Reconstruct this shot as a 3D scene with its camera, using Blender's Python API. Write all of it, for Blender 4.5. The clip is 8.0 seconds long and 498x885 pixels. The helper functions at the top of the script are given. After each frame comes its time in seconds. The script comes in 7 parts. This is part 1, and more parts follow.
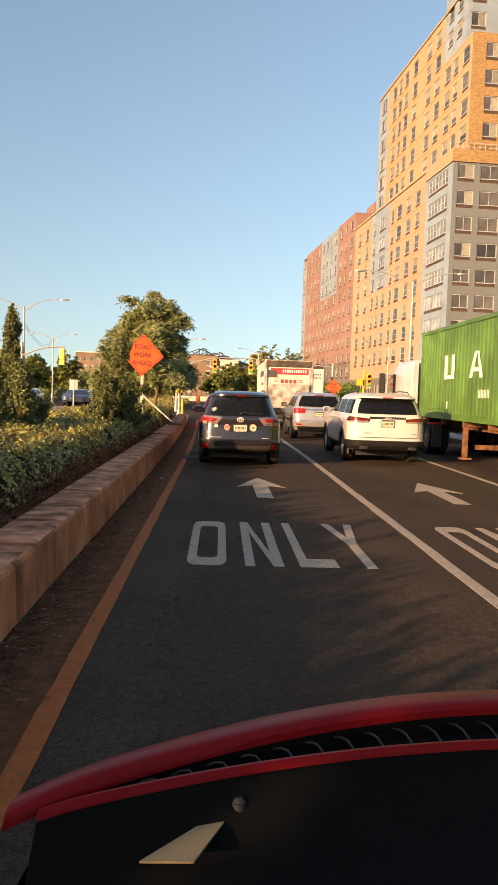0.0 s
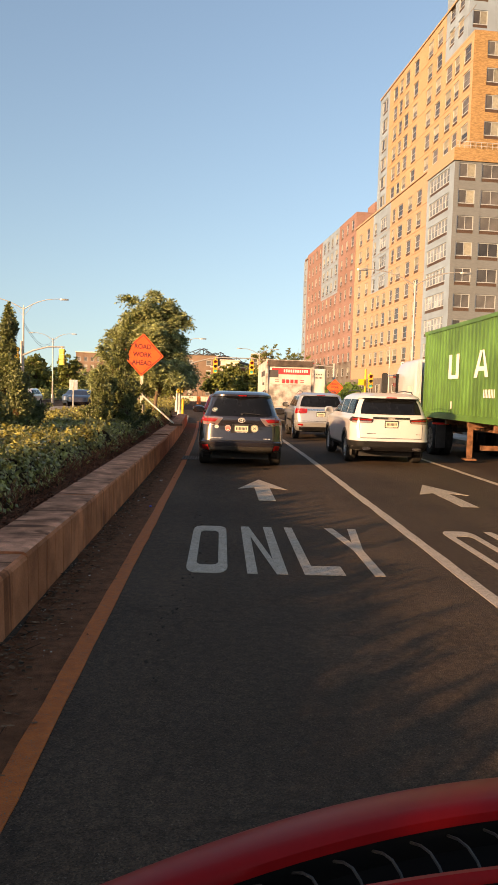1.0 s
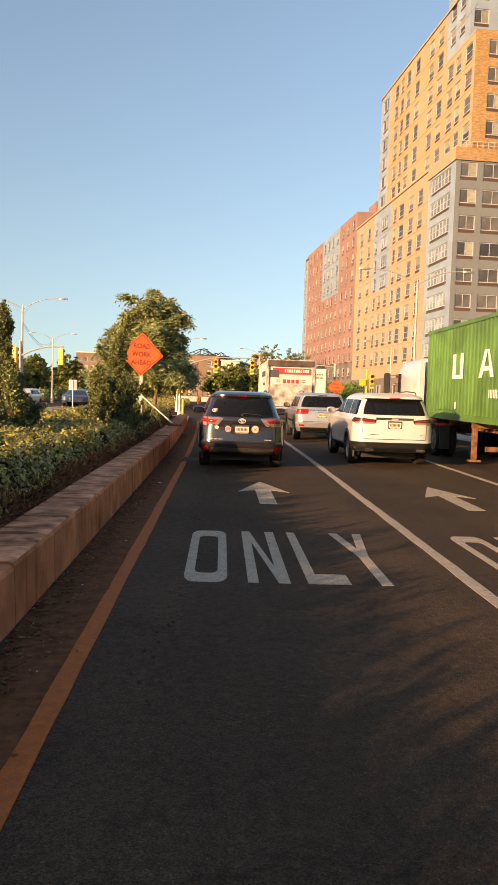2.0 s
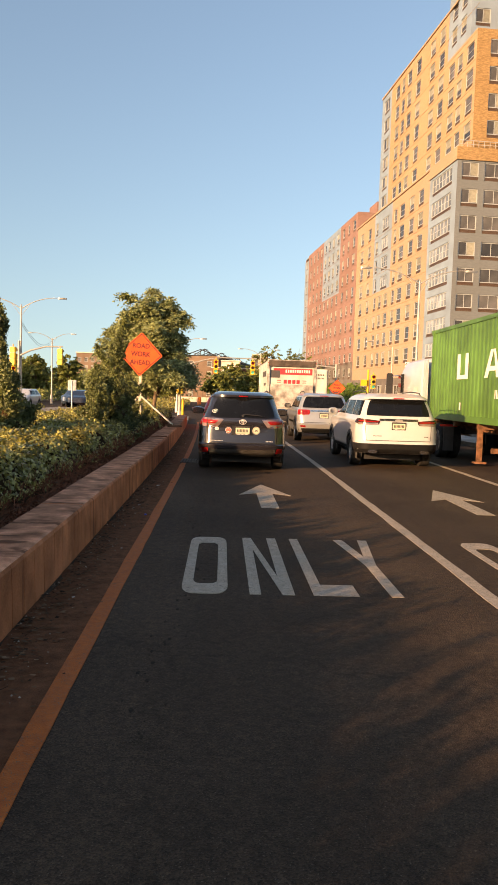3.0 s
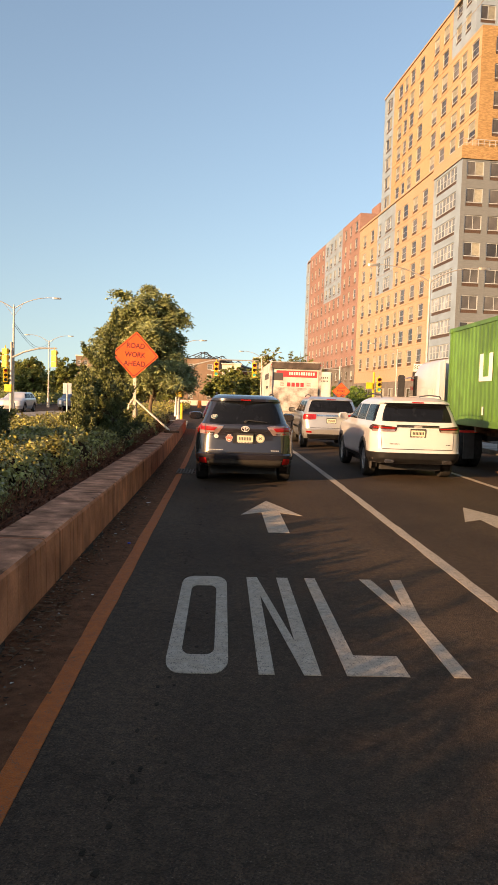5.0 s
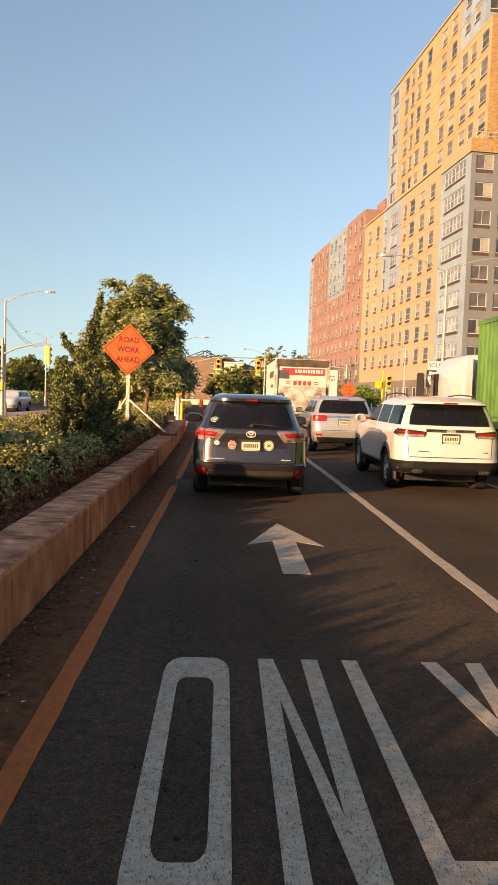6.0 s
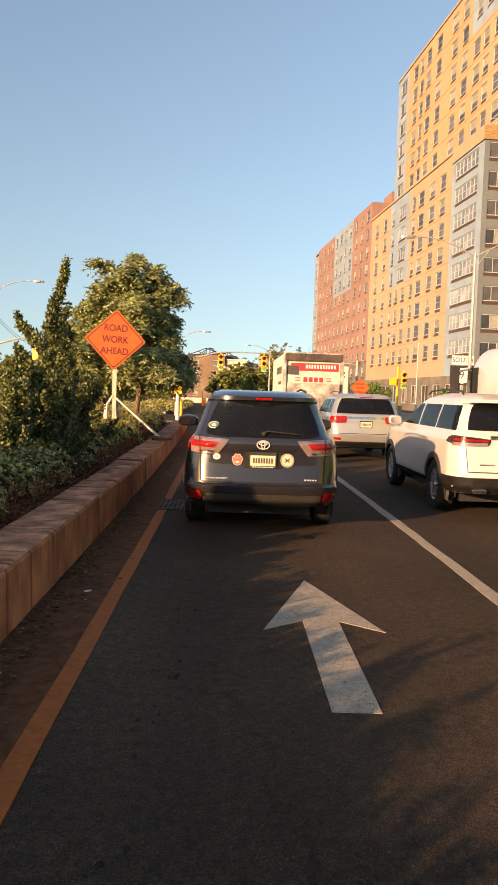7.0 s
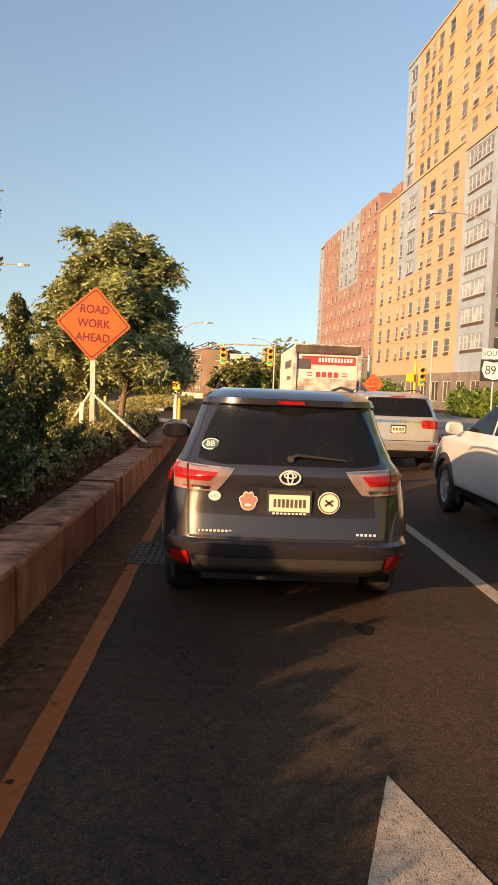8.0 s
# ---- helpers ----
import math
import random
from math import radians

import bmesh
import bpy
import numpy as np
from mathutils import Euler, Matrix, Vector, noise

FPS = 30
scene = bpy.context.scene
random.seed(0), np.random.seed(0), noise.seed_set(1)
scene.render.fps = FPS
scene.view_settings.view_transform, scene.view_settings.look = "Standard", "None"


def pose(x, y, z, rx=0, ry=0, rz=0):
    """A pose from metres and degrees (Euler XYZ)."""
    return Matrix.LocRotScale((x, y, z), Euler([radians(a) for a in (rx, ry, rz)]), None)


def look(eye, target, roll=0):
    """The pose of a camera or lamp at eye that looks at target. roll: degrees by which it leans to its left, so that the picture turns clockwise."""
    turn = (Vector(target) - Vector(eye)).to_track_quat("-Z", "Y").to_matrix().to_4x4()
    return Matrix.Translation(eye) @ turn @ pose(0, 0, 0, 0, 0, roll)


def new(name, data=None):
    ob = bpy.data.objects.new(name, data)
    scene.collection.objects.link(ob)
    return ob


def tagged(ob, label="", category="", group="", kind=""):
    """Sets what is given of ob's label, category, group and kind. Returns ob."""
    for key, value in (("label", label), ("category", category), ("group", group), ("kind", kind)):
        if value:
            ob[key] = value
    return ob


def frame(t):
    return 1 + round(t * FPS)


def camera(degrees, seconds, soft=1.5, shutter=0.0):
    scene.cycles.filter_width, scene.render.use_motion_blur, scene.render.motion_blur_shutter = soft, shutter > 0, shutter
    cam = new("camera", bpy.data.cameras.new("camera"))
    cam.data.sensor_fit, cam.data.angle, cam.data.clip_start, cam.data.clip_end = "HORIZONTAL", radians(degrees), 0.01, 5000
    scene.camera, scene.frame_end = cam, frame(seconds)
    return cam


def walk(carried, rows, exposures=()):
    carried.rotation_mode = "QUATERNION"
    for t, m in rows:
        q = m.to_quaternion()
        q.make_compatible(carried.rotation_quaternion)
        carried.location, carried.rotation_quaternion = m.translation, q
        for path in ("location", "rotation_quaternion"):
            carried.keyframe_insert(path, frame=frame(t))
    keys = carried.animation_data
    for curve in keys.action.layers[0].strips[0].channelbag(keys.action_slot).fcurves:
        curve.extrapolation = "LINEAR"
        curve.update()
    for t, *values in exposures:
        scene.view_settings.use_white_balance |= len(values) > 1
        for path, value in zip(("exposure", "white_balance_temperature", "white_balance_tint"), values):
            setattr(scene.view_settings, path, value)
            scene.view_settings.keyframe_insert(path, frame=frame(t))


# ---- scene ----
cam = camera(37.2, 8.0, soft=1.3)
PATH = [
    (0, (-0.032, 0.454, 1.700), (0.047, 2.447, 1.565), 1.8),
    (0.5, (-0.036, 0.608, 1.700), (0.042, 2.601, 1.565), 1.8),
    (1, (-0.032, 0.764, 1.700), (0.045, 2.757, 1.565), 1.75),
    (1.5, (-0.024, 0.939, 1.698), (0.052, 2.933, 1.563), 1.75),
    (3, (-0.022, 1.479, 1.693), (0.053, 3.473, 1.560), 1.8),
    (3.5, (-0.008, 1.746, 1.690), (0.064, 3.740, 1.556), 1.75),
    (4, (-0.010, 2.027, 1.692), (0.063, 4.021, 1.561), 1.75),
    (4.5, (-0.010, 2.499, 1.692), (0.064, 4.493, 1.568), 1.75),
    (6, (-0.005, 5.357, 1.700), (0.062, 7.352, 1.573), 1.9),
    (6.5, (0.004, 6.862, 1.688), (0.066, 8.857, 1.558), 1.85),
    (7, (0.000, 8.542, 1.680), (0.058, 10.537, 1.548), 1.85),
    (7.5, (-0.012, 10.330, 1.680), (0.046, 12.325, 1.545), 2.1),
    (8, (-0.03, 11.96, 1.715), (0.023, 13.954, 1.570), 2.2),
]
walk(cam, [(t, look(eye, target, roll)) for t, eye, target, roll in PATH], [(0, 1.10, 9500, 17), (8, 1.10, 9500, 17)])

# ---- world and sun ----
SUN_ELEV, SUN_AZ = 12.4, 226.0        # degrees; azimuth clockwise from +y
world = bpy.data.worlds.new("world")
scene.world = world
world.use_nodes = True
wn, wl = world.node_tree.nodes, world.node_tree.links
sky = wn.new("ShaderNodeTexSky")
sky.sky_type, sky.sun_disc = "NISHITA", False
sky.sun_elevation, sky.sun_rotation = radians(SUN_ELEV), radians(SUN_AZ)
sky.air_density, sky.dust_density, sky.ozone_density = 1.05, 1.6, 3.6
lift = wn.new("ShaderNodeMapping")              # hazeless horizon: the sky is read a little above it
lift.inputs["Location"].default_value = (0, 0, 0.09)
lift.inputs["Scale"].default_value = (1, 1, 0.78)
wl.new(wn.new("ShaderNodeTexCoord").outputs["Generated"], lift.inputs[0])
wl.new(lift.outputs[0], sky.inputs[0])
wl.new(sky.outputs[0], wn["Background"].inputs[0])
wn["Background"].inputs[1].default_value = 0.145
sun = new("sun", bpy.data.lights.new("sun", "SUN"))
sun.data.energy, sun.data.angle, sun.data.color = 5.2, radians(0.5), (1.0, 0.68, 0.42)
az, el = radians(SUN_AZ), radians(SUN_ELEV)
to_sun = Vector((math.sin(az) * math.cos(el), math.cos(az) * math.cos(el), math.sin(el)))
sun.matrix_world = look(to_sun * 100, (0, 0, 0))

# ---- materials ----
def mat(name, color, rough=0.7, metal=0.0, vary=0.15, scale=8.0, bump=0.0, bump_scale=60.0, second=None, coat=0.0, emit=0.0, island=0.0, obj_random=0.0, stretch=(1, 1, 1), stain=0.0, stain_scale=0.7):
    """A surface with grain at two scales, stains, relief, and a shift from piece to piece."""
    m = bpy.data.materials.new(name)
    m.use_nodes = True
    n, l = m.node_tree.nodes, m.node_tree.links
    b = n["Principled BSDF"]
    b.inputs["Roughness"].default_value, b.inputs["Metallic"].default_value = rough, metal
    if rough >= 0.84:
        b.inputs["Specular IOR Level"].default_value = 0.12     # dusty, open surfaces
    b.inputs["Coat Weight"].default_value, b.inputs["Coat Roughness"].default_value = coat, 0.04
    co = n.new("ShaderNodeTexCoord")
    mp = n.new("ShaderNodeMapping")
    mp.inputs["Scale"].default_value = stretch
    l.new(co.outputs["Object"], mp.inputs[0])
    big, fine = n.new("ShaderNodeTexNoise"), n.new("ShaderNodeTexNoise")
    big.inputs["Scale"].default_value, big.inputs["Detail"].default_value = scale, 5
    fine.inputs["Scale"].default_value, fine.inputs["Detail"].default_value = bump_scale, 4
    for t in (big, fine):
        l.new(mp.outputs[0], t.inputs["Vector"])
    ramp = n.new("ShaderNodeValToRGB")
    dark = second or tuple(c * (1 - 2.2 * vary) for c in color)
    light = color if second else tuple(min(1, c * (1 + 1.2 * vary)) for c in color)
    ramp.color_ramp.elements[0].position, ramp.color_ramp.elements[1].position = 0.3, 0.7
    ramp.color_ramp.elements[0].color, ramp.color_ramp.elements[1].color = (*dark, 1), (*light, 1)
    l.new(big.outputs["Fac"], ramp.inputs[0])
    last = ramp.outputs[0]
    mix = n.new("ShaderNodeMixRGB")
    mix.blend_type, mix.inputs[0].default_value = "OVERLAY", min(1.0, vary * 2)
    l.new(last, mix.inputs[1])
    l.new(fine.outputs["Fac"], mix.inputs[2])
    last = mix.outputs[0]
    if stain:
        st = n.new("ShaderNodeTexNoise")
        st.inputs["Scale"].default_value, st.inputs["Detail"].default_value = stain_scale, 7
        l.new(co.outputs["Object"], st.inputs["Vector"])
        sr = n.new("ShaderNodeValToRGB")
        sr.color_ramp.elements[0].position, sr.color_ramp.elements[1].position = 0.38, 0.62
        v = 1 - stain
        sr.color_ramp.elements[0].color = (v, v * 0.97, v * 0.93, 1)
        l.new(st.outputs["Fac"], sr.inputs[0])
        sm = n.new("ShaderNodeMixRGB")
        sm.blend_type, sm.inputs[0].default_value = "MULTIPLY", 1.0
        l.new(last, sm.inputs[1])
        l.new(sr.outputs[0], sm.inputs[2])
        last = sm.outputs[0]
    if island or obj_random:
        src = n.new("ShaderNodeNewGeometry").outputs["Random Per Island"] if island else n.new("ShaderNodeObjectInfo").outputs["Random"]
        hs, mr = n.new("ShaderNodeHueSaturation"), n.new("ShaderNodeMapRange")
        k = island or obj_random
        mr.inputs["To Min"].default_value, mr.inputs["To Max"].default_value = 1 - k, 1 + k
        l.new(src, mr.inputs[0])
        l.new(mr.outputs[0], hs.inputs["Value"])
        l.new(last, hs.inputs["Color"])
        last = hs.outputs[0]
    l.new(last, b.inputs["Base Color"])
    if bump:
        bp = n.new("ShaderNodeBump")
        bp.inputs["Strength"].default_value, bp.inputs["Distance"].default_value = bump, 0.02
        l.new(fine.outputs["Fac"], bp.inputs["Height"])
        l.new(bp.outputs[0], b.inputs["Normal"])
    if emit:
        b.inputs["Emission Color"].default_value, b.inputs["Emission Strength"].default_value = (*color, 1), emit
    return m


def leaf_mat(name, color, second, vary=0.45, rough=0.5, through_light=0.38):
    """Leaves: lit through a little, and each of its own shade."""
    m = mat(name, color, rough, vary=0.1, scale=3, second=second, island=vary)
    n, l = m.node_tree.nodes, m.node_tree.links
    b, out = n["Principled BSDF"], n["Material Output"]
    tr, ad = n.new("ShaderNodeBsdfTranslucent"), n.new("ShaderNodeMixShader")
    src = b.inputs["Base Color"].links[0].from_socket
    l.new(src, tr.inputs[0])
    ad.inputs[0].default_value = through_light
    l.new(b.outputs[0], ad.inputs[1])
    l.new(tr.outputs[0], ad.inputs[2])
    l.new(ad.outputs[0], out.inputs[0])
    return m


def streaks(m, amount=0.5, stretch=(0.5, 2.6, 0.22), lo=0.37, hi=0.43):
    """Streaks of dirt in uneven widths, drawn out along the axis with the smallest stretch."""
    n, l = m.node_tree.nodes, m.node_tree.links
    b = n["Principled BSDF"]
    src = b.inputs["Base Color"].links[0].from_socket
    mp, t, r, x = n.new("ShaderNodeMapping"), n.new("ShaderNodeTexNoise"), n.new("ShaderNodeValToRGB"), n.new("ShaderNodeMixRGB")
    mp.inputs["Scale"].default_value = stretch
    t.inputs["Scale"].default_value, t.inputs["Detail"].default_value, t.inputs["Distortion"].default_value = 1.3, 6, 0.6
    r.color_ramp.elements[0].position, r.color_ramp.elements[1].position = lo, hi
    r.color_ramp.elements[0].color = (1 - amount, (1 - amount) * 0.95, (1 - amount) * 0.9, 1)
    x.blend_type, x.inputs[0].default_value = "MULTIPLY", 1.0
    l.new(n.new("ShaderNodeTexCoord").outputs["Object"], mp.inputs[0])
    l.new(mp.outputs[0], t.inputs["Vector"])
    l.new(t.outputs["Fac"], r.inputs[0])
    l.new(src, x.inputs[1])
    l.new(r.outputs[0], x.inputs[2])
    l.new(x.outputs[0], b.inputs["Base Color"])


def asphalt_mat():
    """Worn asphalt: pale and dark stone grains, patches, long tyre-polished bands, fine cracks."""
    m = bpy.data.materials.new("asphalt")
    m.use_nodes = True
    n, l = m.node_tree.nodes, m.node_tree.links
    b = n["Principled BSDF"]
    b.inputs["Roughness"].default_value = 0.85
    b.inputs["Specular IOR Level"].default_value = 0.15
    co = n.new("ShaderNodeTexCoord").outputs["Object"]

    def tex(kind, scale, detail=3, stretch=None):
        t = n.new(kind)
        t.inputs["Scale"].default_value = scale
        if kind == "ShaderNodeTexNoise":
            t.inputs["Detail"].default_value = detail
        if stretch:
            mp = n.new("ShaderNodeMapping")
            mp.inputs["Scale"].default_value = stretch
            l.new(co, mp.inputs[0])
            l.new(mp.outputs[0], t.inputs["Vector"])
        else:
            l.new(co, t.inputs["Vector"])
        return t

    def ramp(src, a, b_, ca, cb):
        r = n.new("ShaderNodeValToRGB")
        r.color_ramp.elements[0].position, r.color_ramp.elements[1].position = a, b_
        r.color_ramp.elements[0].color, r.color_ramp.elements[1].color = (*ca, 1), (*cb, 1)
        l.new(src, r.inputs[0])
        return r.outputs[0]

    def mix(mode, f, a, c):
        x = n.new("ShaderNodeMixRGB")
        x.blend_type, x.inputs[0].default_value = mode, f
        l.new(a, x.inputs[1])
        l.new(c, x.inputs[2])
        return x.outputs[0]
    base = ramp(tex("ShaderNodeTexNoise", 0.5, 6).outputs["Fac"], 0.3, 0.7, (0.0375, 0.0258, 0.0182), (0.061, 0.0428, 0.030))
    band = ramp(tex("ShaderNodeTexNoise", 1.0, 3, (0.9, 0.03, 1)).outputs["Fac"], 0.35, 0.65, (0.78, 0.78, 0.80), (1.15, 1.13, 1.1))
    col = mix("MULTIPLY", 1.0, base, band)
    grain = tex("ShaderNodeTexVoronoi", 130)
    col = mix("MULTIPLY", 1.0, col, ramp(grain.outputs["Color"], 0.15, 0.95, (0.52, 0.52, 0.52), (1.6, 1.56, 1.5)))
    col = mix("MULTIPLY", 1.0, col, ramp(tex("ShaderNodeTexNoise", 16, 6).outputs["Fac"], 0.3, 0.7, (0.72, 0.72, 0.74), (1.25, 1.22, 1.2)))
    fleck = ramp(tex("ShaderNodeTexNoise", 75, 2).outputs["Fac"], 0.64, 0.73, (0, 0, 0), (0.07, 0.06, 0.05))
    col = mix("ADD", 1.0, col, fleck)
    crack = n.new("ShaderNodeTexVoronoi")
    crack.feature = "DISTANCE_TO_EDGE"
    crack.inputs["Scale"].default_value = 0.45
    wob = tex("ShaderNodeTexNoise", 2.5, 6)
    va = n.new("ShaderNodeVectorMath")
    va.operation = "MULTIPLY_ADD"
    va.inputs[1].default_value = (0.9, 0.9, 0.9)
    l.new(wob.outputs["Color"], va.inputs[0])
    l.new(co, va.inputs[2])
    l.new(va.outputs[0], crack.inputs["Vector"])
    col = mix("MULTIPLY", 0.45, col, ramp(crack.outputs["Distance"], 0.0, 0.012, (0.35, 0.35, 0.35), (1, 1, 1)))
    l.new(col, b.inputs["Base Color"])
    bp = n.new("ShaderNodeBump")
    bp.inputs["Strength"].default_value, bp.inputs["Distance"].default_value = 0.5, 0.01
    l.new(grain.outputs["Distance"], bp.inputs["Height"])
    l.new(bp.outputs[0], b.inputs["Normal"])
    return m


def paint_mat(name, color, wear):
    """Road paint worn through to the asphalt in fine specks and streaks."""
    m = mat(name, color, 0.8, vary=0.09, scale=22, bump=0.4, bump_scale=120, stain=0.12, stain_scale=9)
    n, l = m.node_tree.nodes, m.node_tree.links
    b = n["Principled BSDF"]
    src = b.inputs["Base Color"].links[0].from_socket
    co = n.new("ShaderNodeTexCoord").outputs["Object"]
    a, c = n.new("ShaderNodeTexNoise"), n.new("ShaderNodeTexNoise")
    a.inputs["Scale"].default_value, a.inputs["Detail"].default_value = 140, 3
    c.inputs["Scale"].default_value, c.inputs["Detail"].default_value = 24, 5
    mp = n.new("ShaderNodeMapping")
    mp.inputs["Scale"].default_value = (1.4, 0.5, 1)
    l.new(co, mp.inputs[0])
    l.new(mp.outputs[0], a.inputs["Vector"])
    l.new(co, c.inputs["Vector"])
    ad = n.new("ShaderNodeMath")
    ad.operation = "MULTIPLY_ADD"
    ad.inputs[1].default_value = 0.72
    l.new(a.outputs["Fac"], ad.inputs[0])
    ad2 = n.new("ShaderNodeMath")
    ad2.operation = "MULTIPLY"
    ad2.inputs[1].default_value = 0.28
    l.new(c.outputs["Fac"], ad2.inputs[0])
    l.new(ad2.outputs[0], ad.inputs[2])
    r = n.new("ShaderNodeMapRange")
    r.inputs["From Min"].default_value, r.inputs["From Max"].default_value = wear - 0.06, wear + 0.025
    l.new(ad.outputs[0], r.inputs[0])
    x = n.new("ShaderNodeMixRGB")
    x.inputs[1].default_value = (0.085, 0.074, 0.064, 1)
    l.new(r.outputs[0], x.inputs[0])
    l.new(src, x.inputs[2])
    l.new(x.outputs[0], b.inputs["Base Color"])
    return m


M = {}
M["asphalt"] = asphalt_mat()
M["gutter"] = mat("gutter_dirt", (0.20, 0.08, 0.04), 0.95, vary=0.14, scale=14, bump=0.9, bump_scale=140, stain=0.28, stain_scale=6)
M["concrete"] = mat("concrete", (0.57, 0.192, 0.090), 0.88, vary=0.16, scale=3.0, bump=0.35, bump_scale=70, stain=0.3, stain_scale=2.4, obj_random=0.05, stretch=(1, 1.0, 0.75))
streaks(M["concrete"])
# weathered top, with colour lightened to stand for sun falling on it
M["concrete_top"] = mat("concrete_weathered_sunlit_top", (0.62, 0.275, 0.165), 0.92, vary=0.24, scale=5.0, bump=0.4, bump_scale=90, stain=0.45, stain_scale=3.2, obj_random=0.06)
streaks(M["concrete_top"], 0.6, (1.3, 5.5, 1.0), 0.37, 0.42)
M["sidewalk"] = mat("sidewalk", (0.33, 0.31, 0.28), 0.88, vary=0.15, scale=1.5, bump=0.3, stain=0.25)
M["soil"] = mat("soil", (0.16, 0.062, 0.03), 0.95, vary=0.35, scale=6, bump=1.0, bump_scale=30)
M["white_paint"] = paint_mat("road_paint_white", (0.355, 0.305, 0.25), 0.437)
M["yellow_paint"] = paint_mat("road_paint_yellow", (0.41, 0.086, 0.003), 0.42)
M["yellow_brick"] = mat("yellow_brick", (0.342, 0.256, 0.194), 0.85, vary=0.045, scale=1.6, bump=0.15, bump_scale=14, stretch=(1, 1, 4), stain=0.06, stain_scale=0.08)
M["tower_brick"] = mat("tower_brick", (0.348, 0.254, 0.172), 0.85, vary=0.05, scale=1.6, bump=0.15, bump_scale=14, stretch=(1, 1, 4), stain=0.06, stain_scale=0.08)
M["orange_brick"] = mat("orange_brick", (0.327, 0.219, 0.116), 0.85, vary=0.16, scale=2.6, bump=0.2, bump_scale=9, stretch=(1, 1, 3.5), stain=0.12, stain_scale=0.15)
M["red_brick"] = mat("red_brick", (0.245, 0.159, 0.148), 0.85, vary=0.06, scale=1.6, bump=0.2, bump_scale=14, stretch=(1, 1, 3), stain=0.12, stain_scale=0.15)
M["gray_panel"] = mat("gray_panel", (0.194, 0.267, 0.353), 0.7, vary=0.05, scale=0.4, stain=0.1, stain_scale=0.2)
M["taupe_brick"] = mat("taupe_brick", (0.142, 0.163, 0.181), 0.85, vary=0.05, scale=1.6, stretch=(1, 1, 4), stain=0.06, stain_scale=0.1)
M["brown_brick"] = mat("brown_brick", (0.142, 0.129, 0.122), 0.85, vary=0.14, scale=0.6, bump=0.2, bump_scale=14)
M["far_brick"] = mat("far_brick", (0.194, 0.142, 0.112), 0.9, vary=0.12, scale=0.3, stain=0.2, stain_scale=0.1)
M["far_red"] = mat("far_red_brick", (0.215, 0.125, 0.0903), 0.9, vary=0.12, scale=0.3, stain=0.2, stain_scale=0.1)
M["far_cream"] = mat("far_render_cream", (0.396, 0.31, 0.232), 0.9, vary=0.1, scale=0.3)
M["far_white"] = mat("far_render_white", (0.533, 0.499, 0.447), 0.9, vary=0.1, scale=0.3)
M["frame_white"] = mat("window_frame_white", (0.318, 0.353, 0.378), 0.5, vary=0.05)
M["louver"] = mat("louver_bronze", (0.11, 0.07, 0.05), 0.5, metal=0.3, vary=0.1, scale=20, stretch=(1, 1, 8))
M["glass_b"] = mat("window_glass", (0.085, 0.082, 0.078), 0.15, vary=0.2, scale=0.6, obj_random=0.6)
# wide panes: the sky's reflection is put into the colour as pale blue-grey
M["glass_sky"] = mat("window_glass_sky", (0.172, 0.202, 0.232), 0.15, vary=0.3, scale=0.5, obj_random=0.4)
M["blind"] = mat("window_blind", (0.232, 0.232, 0.194), 0.6, vary=0.1, scale=3, obj_random=0.25)
M["roof"] = mat("roof_gravel", (0.25, 0.24, 0.23), 0.9, vary=0.2)
M["steel"] = mat("galvanised_steel", (0.42, 0.42, 0.41), 0.45, metal=0.7, vary=0.12, scale=6)
M["pole_paint"] = mat("pole_paint", (0.34, 0.33, 0.31), 0.5, metal=0.3, vary=0.1)
M["signal_yellow"] = mat("signal_yellow", (0.70, 0.42, 0.03), 0.5, vary=0.08)
M["black"] = mat("black_plastic", (0.022, 0.022, 0.024), 0.55, vary=0.15)
M["tyre"] = mat("tyre_rubber", (0.026, 0.025, 0.025), 0.85, vary=0.2, scale=10, bump=0.3)
M["rim"] = mat("alloy_rim", (0.55, 0.55, 0.55), 0.28, metal=0.9, vary=0.08)
M["rim_dark"] = mat("steel_rim_dirty", (0.22, 0.20, 0.18), 0.55, metal=0.5, vary=0.2)
M["chrome"] = mat("chrome", (0.75, 0.75, 0.75), 0.12, metal=1.0, vary=0.04)
M["car_gray"] = mat("car_paint_gray", (0.0165, 0.015, 0.0195), 0.27, metal=0.15, vary=0.04, scale=2, coat=0.8)
M["car_white"] = mat("car_paint_white", (0.447, 0.452, 0.464), 0.3, vary=0.03, scale=2, coat=0.8)
M["car_silver"] = mat("car_paint_silver", (0.396, 0.4, 0.404), 0.3, metal=0.6, vary=0.04, scale=2, coat=0.8)
M["car_red"] = mat("car_paint_red", (0.19, 0.005, 0.006), 0.4, vary=0.05, scale=2)
M["car_red"].node_tree.nodes["Principled BSDF"].inputs["Specular IOR Level"].default_value = 0.12
M["car_red_far"] = mat("car_paint_bright_red", (0.42, 0.018, 0.016), 0.35, vary=0.04, scale=2, coat=0.6)
M["tar"] = mat("tar", (0.008, 0.008, 0.008), 0.9, vary=0.2, scale=20, bump=0.4)
M["oil"] = mat("dried_oil", (0.022, 0.0155, 0.011), 0.85, vary=0.25, scale=20, bump=0.4)
M["teal"] = mat("sticker_teal", (0.015, 0.075, 0.085), 0.5, vary=0.04)
M["paw_red"] = mat("sticker_pale_red", (0.60, 0.13, 0.11), 0.5, vary=0.04)
M["car_blue"] = mat("car_paint_blue", (0.05, 0.08, 0.13), 0.3, metal=0.3, vary=0.04, coat=0.8)
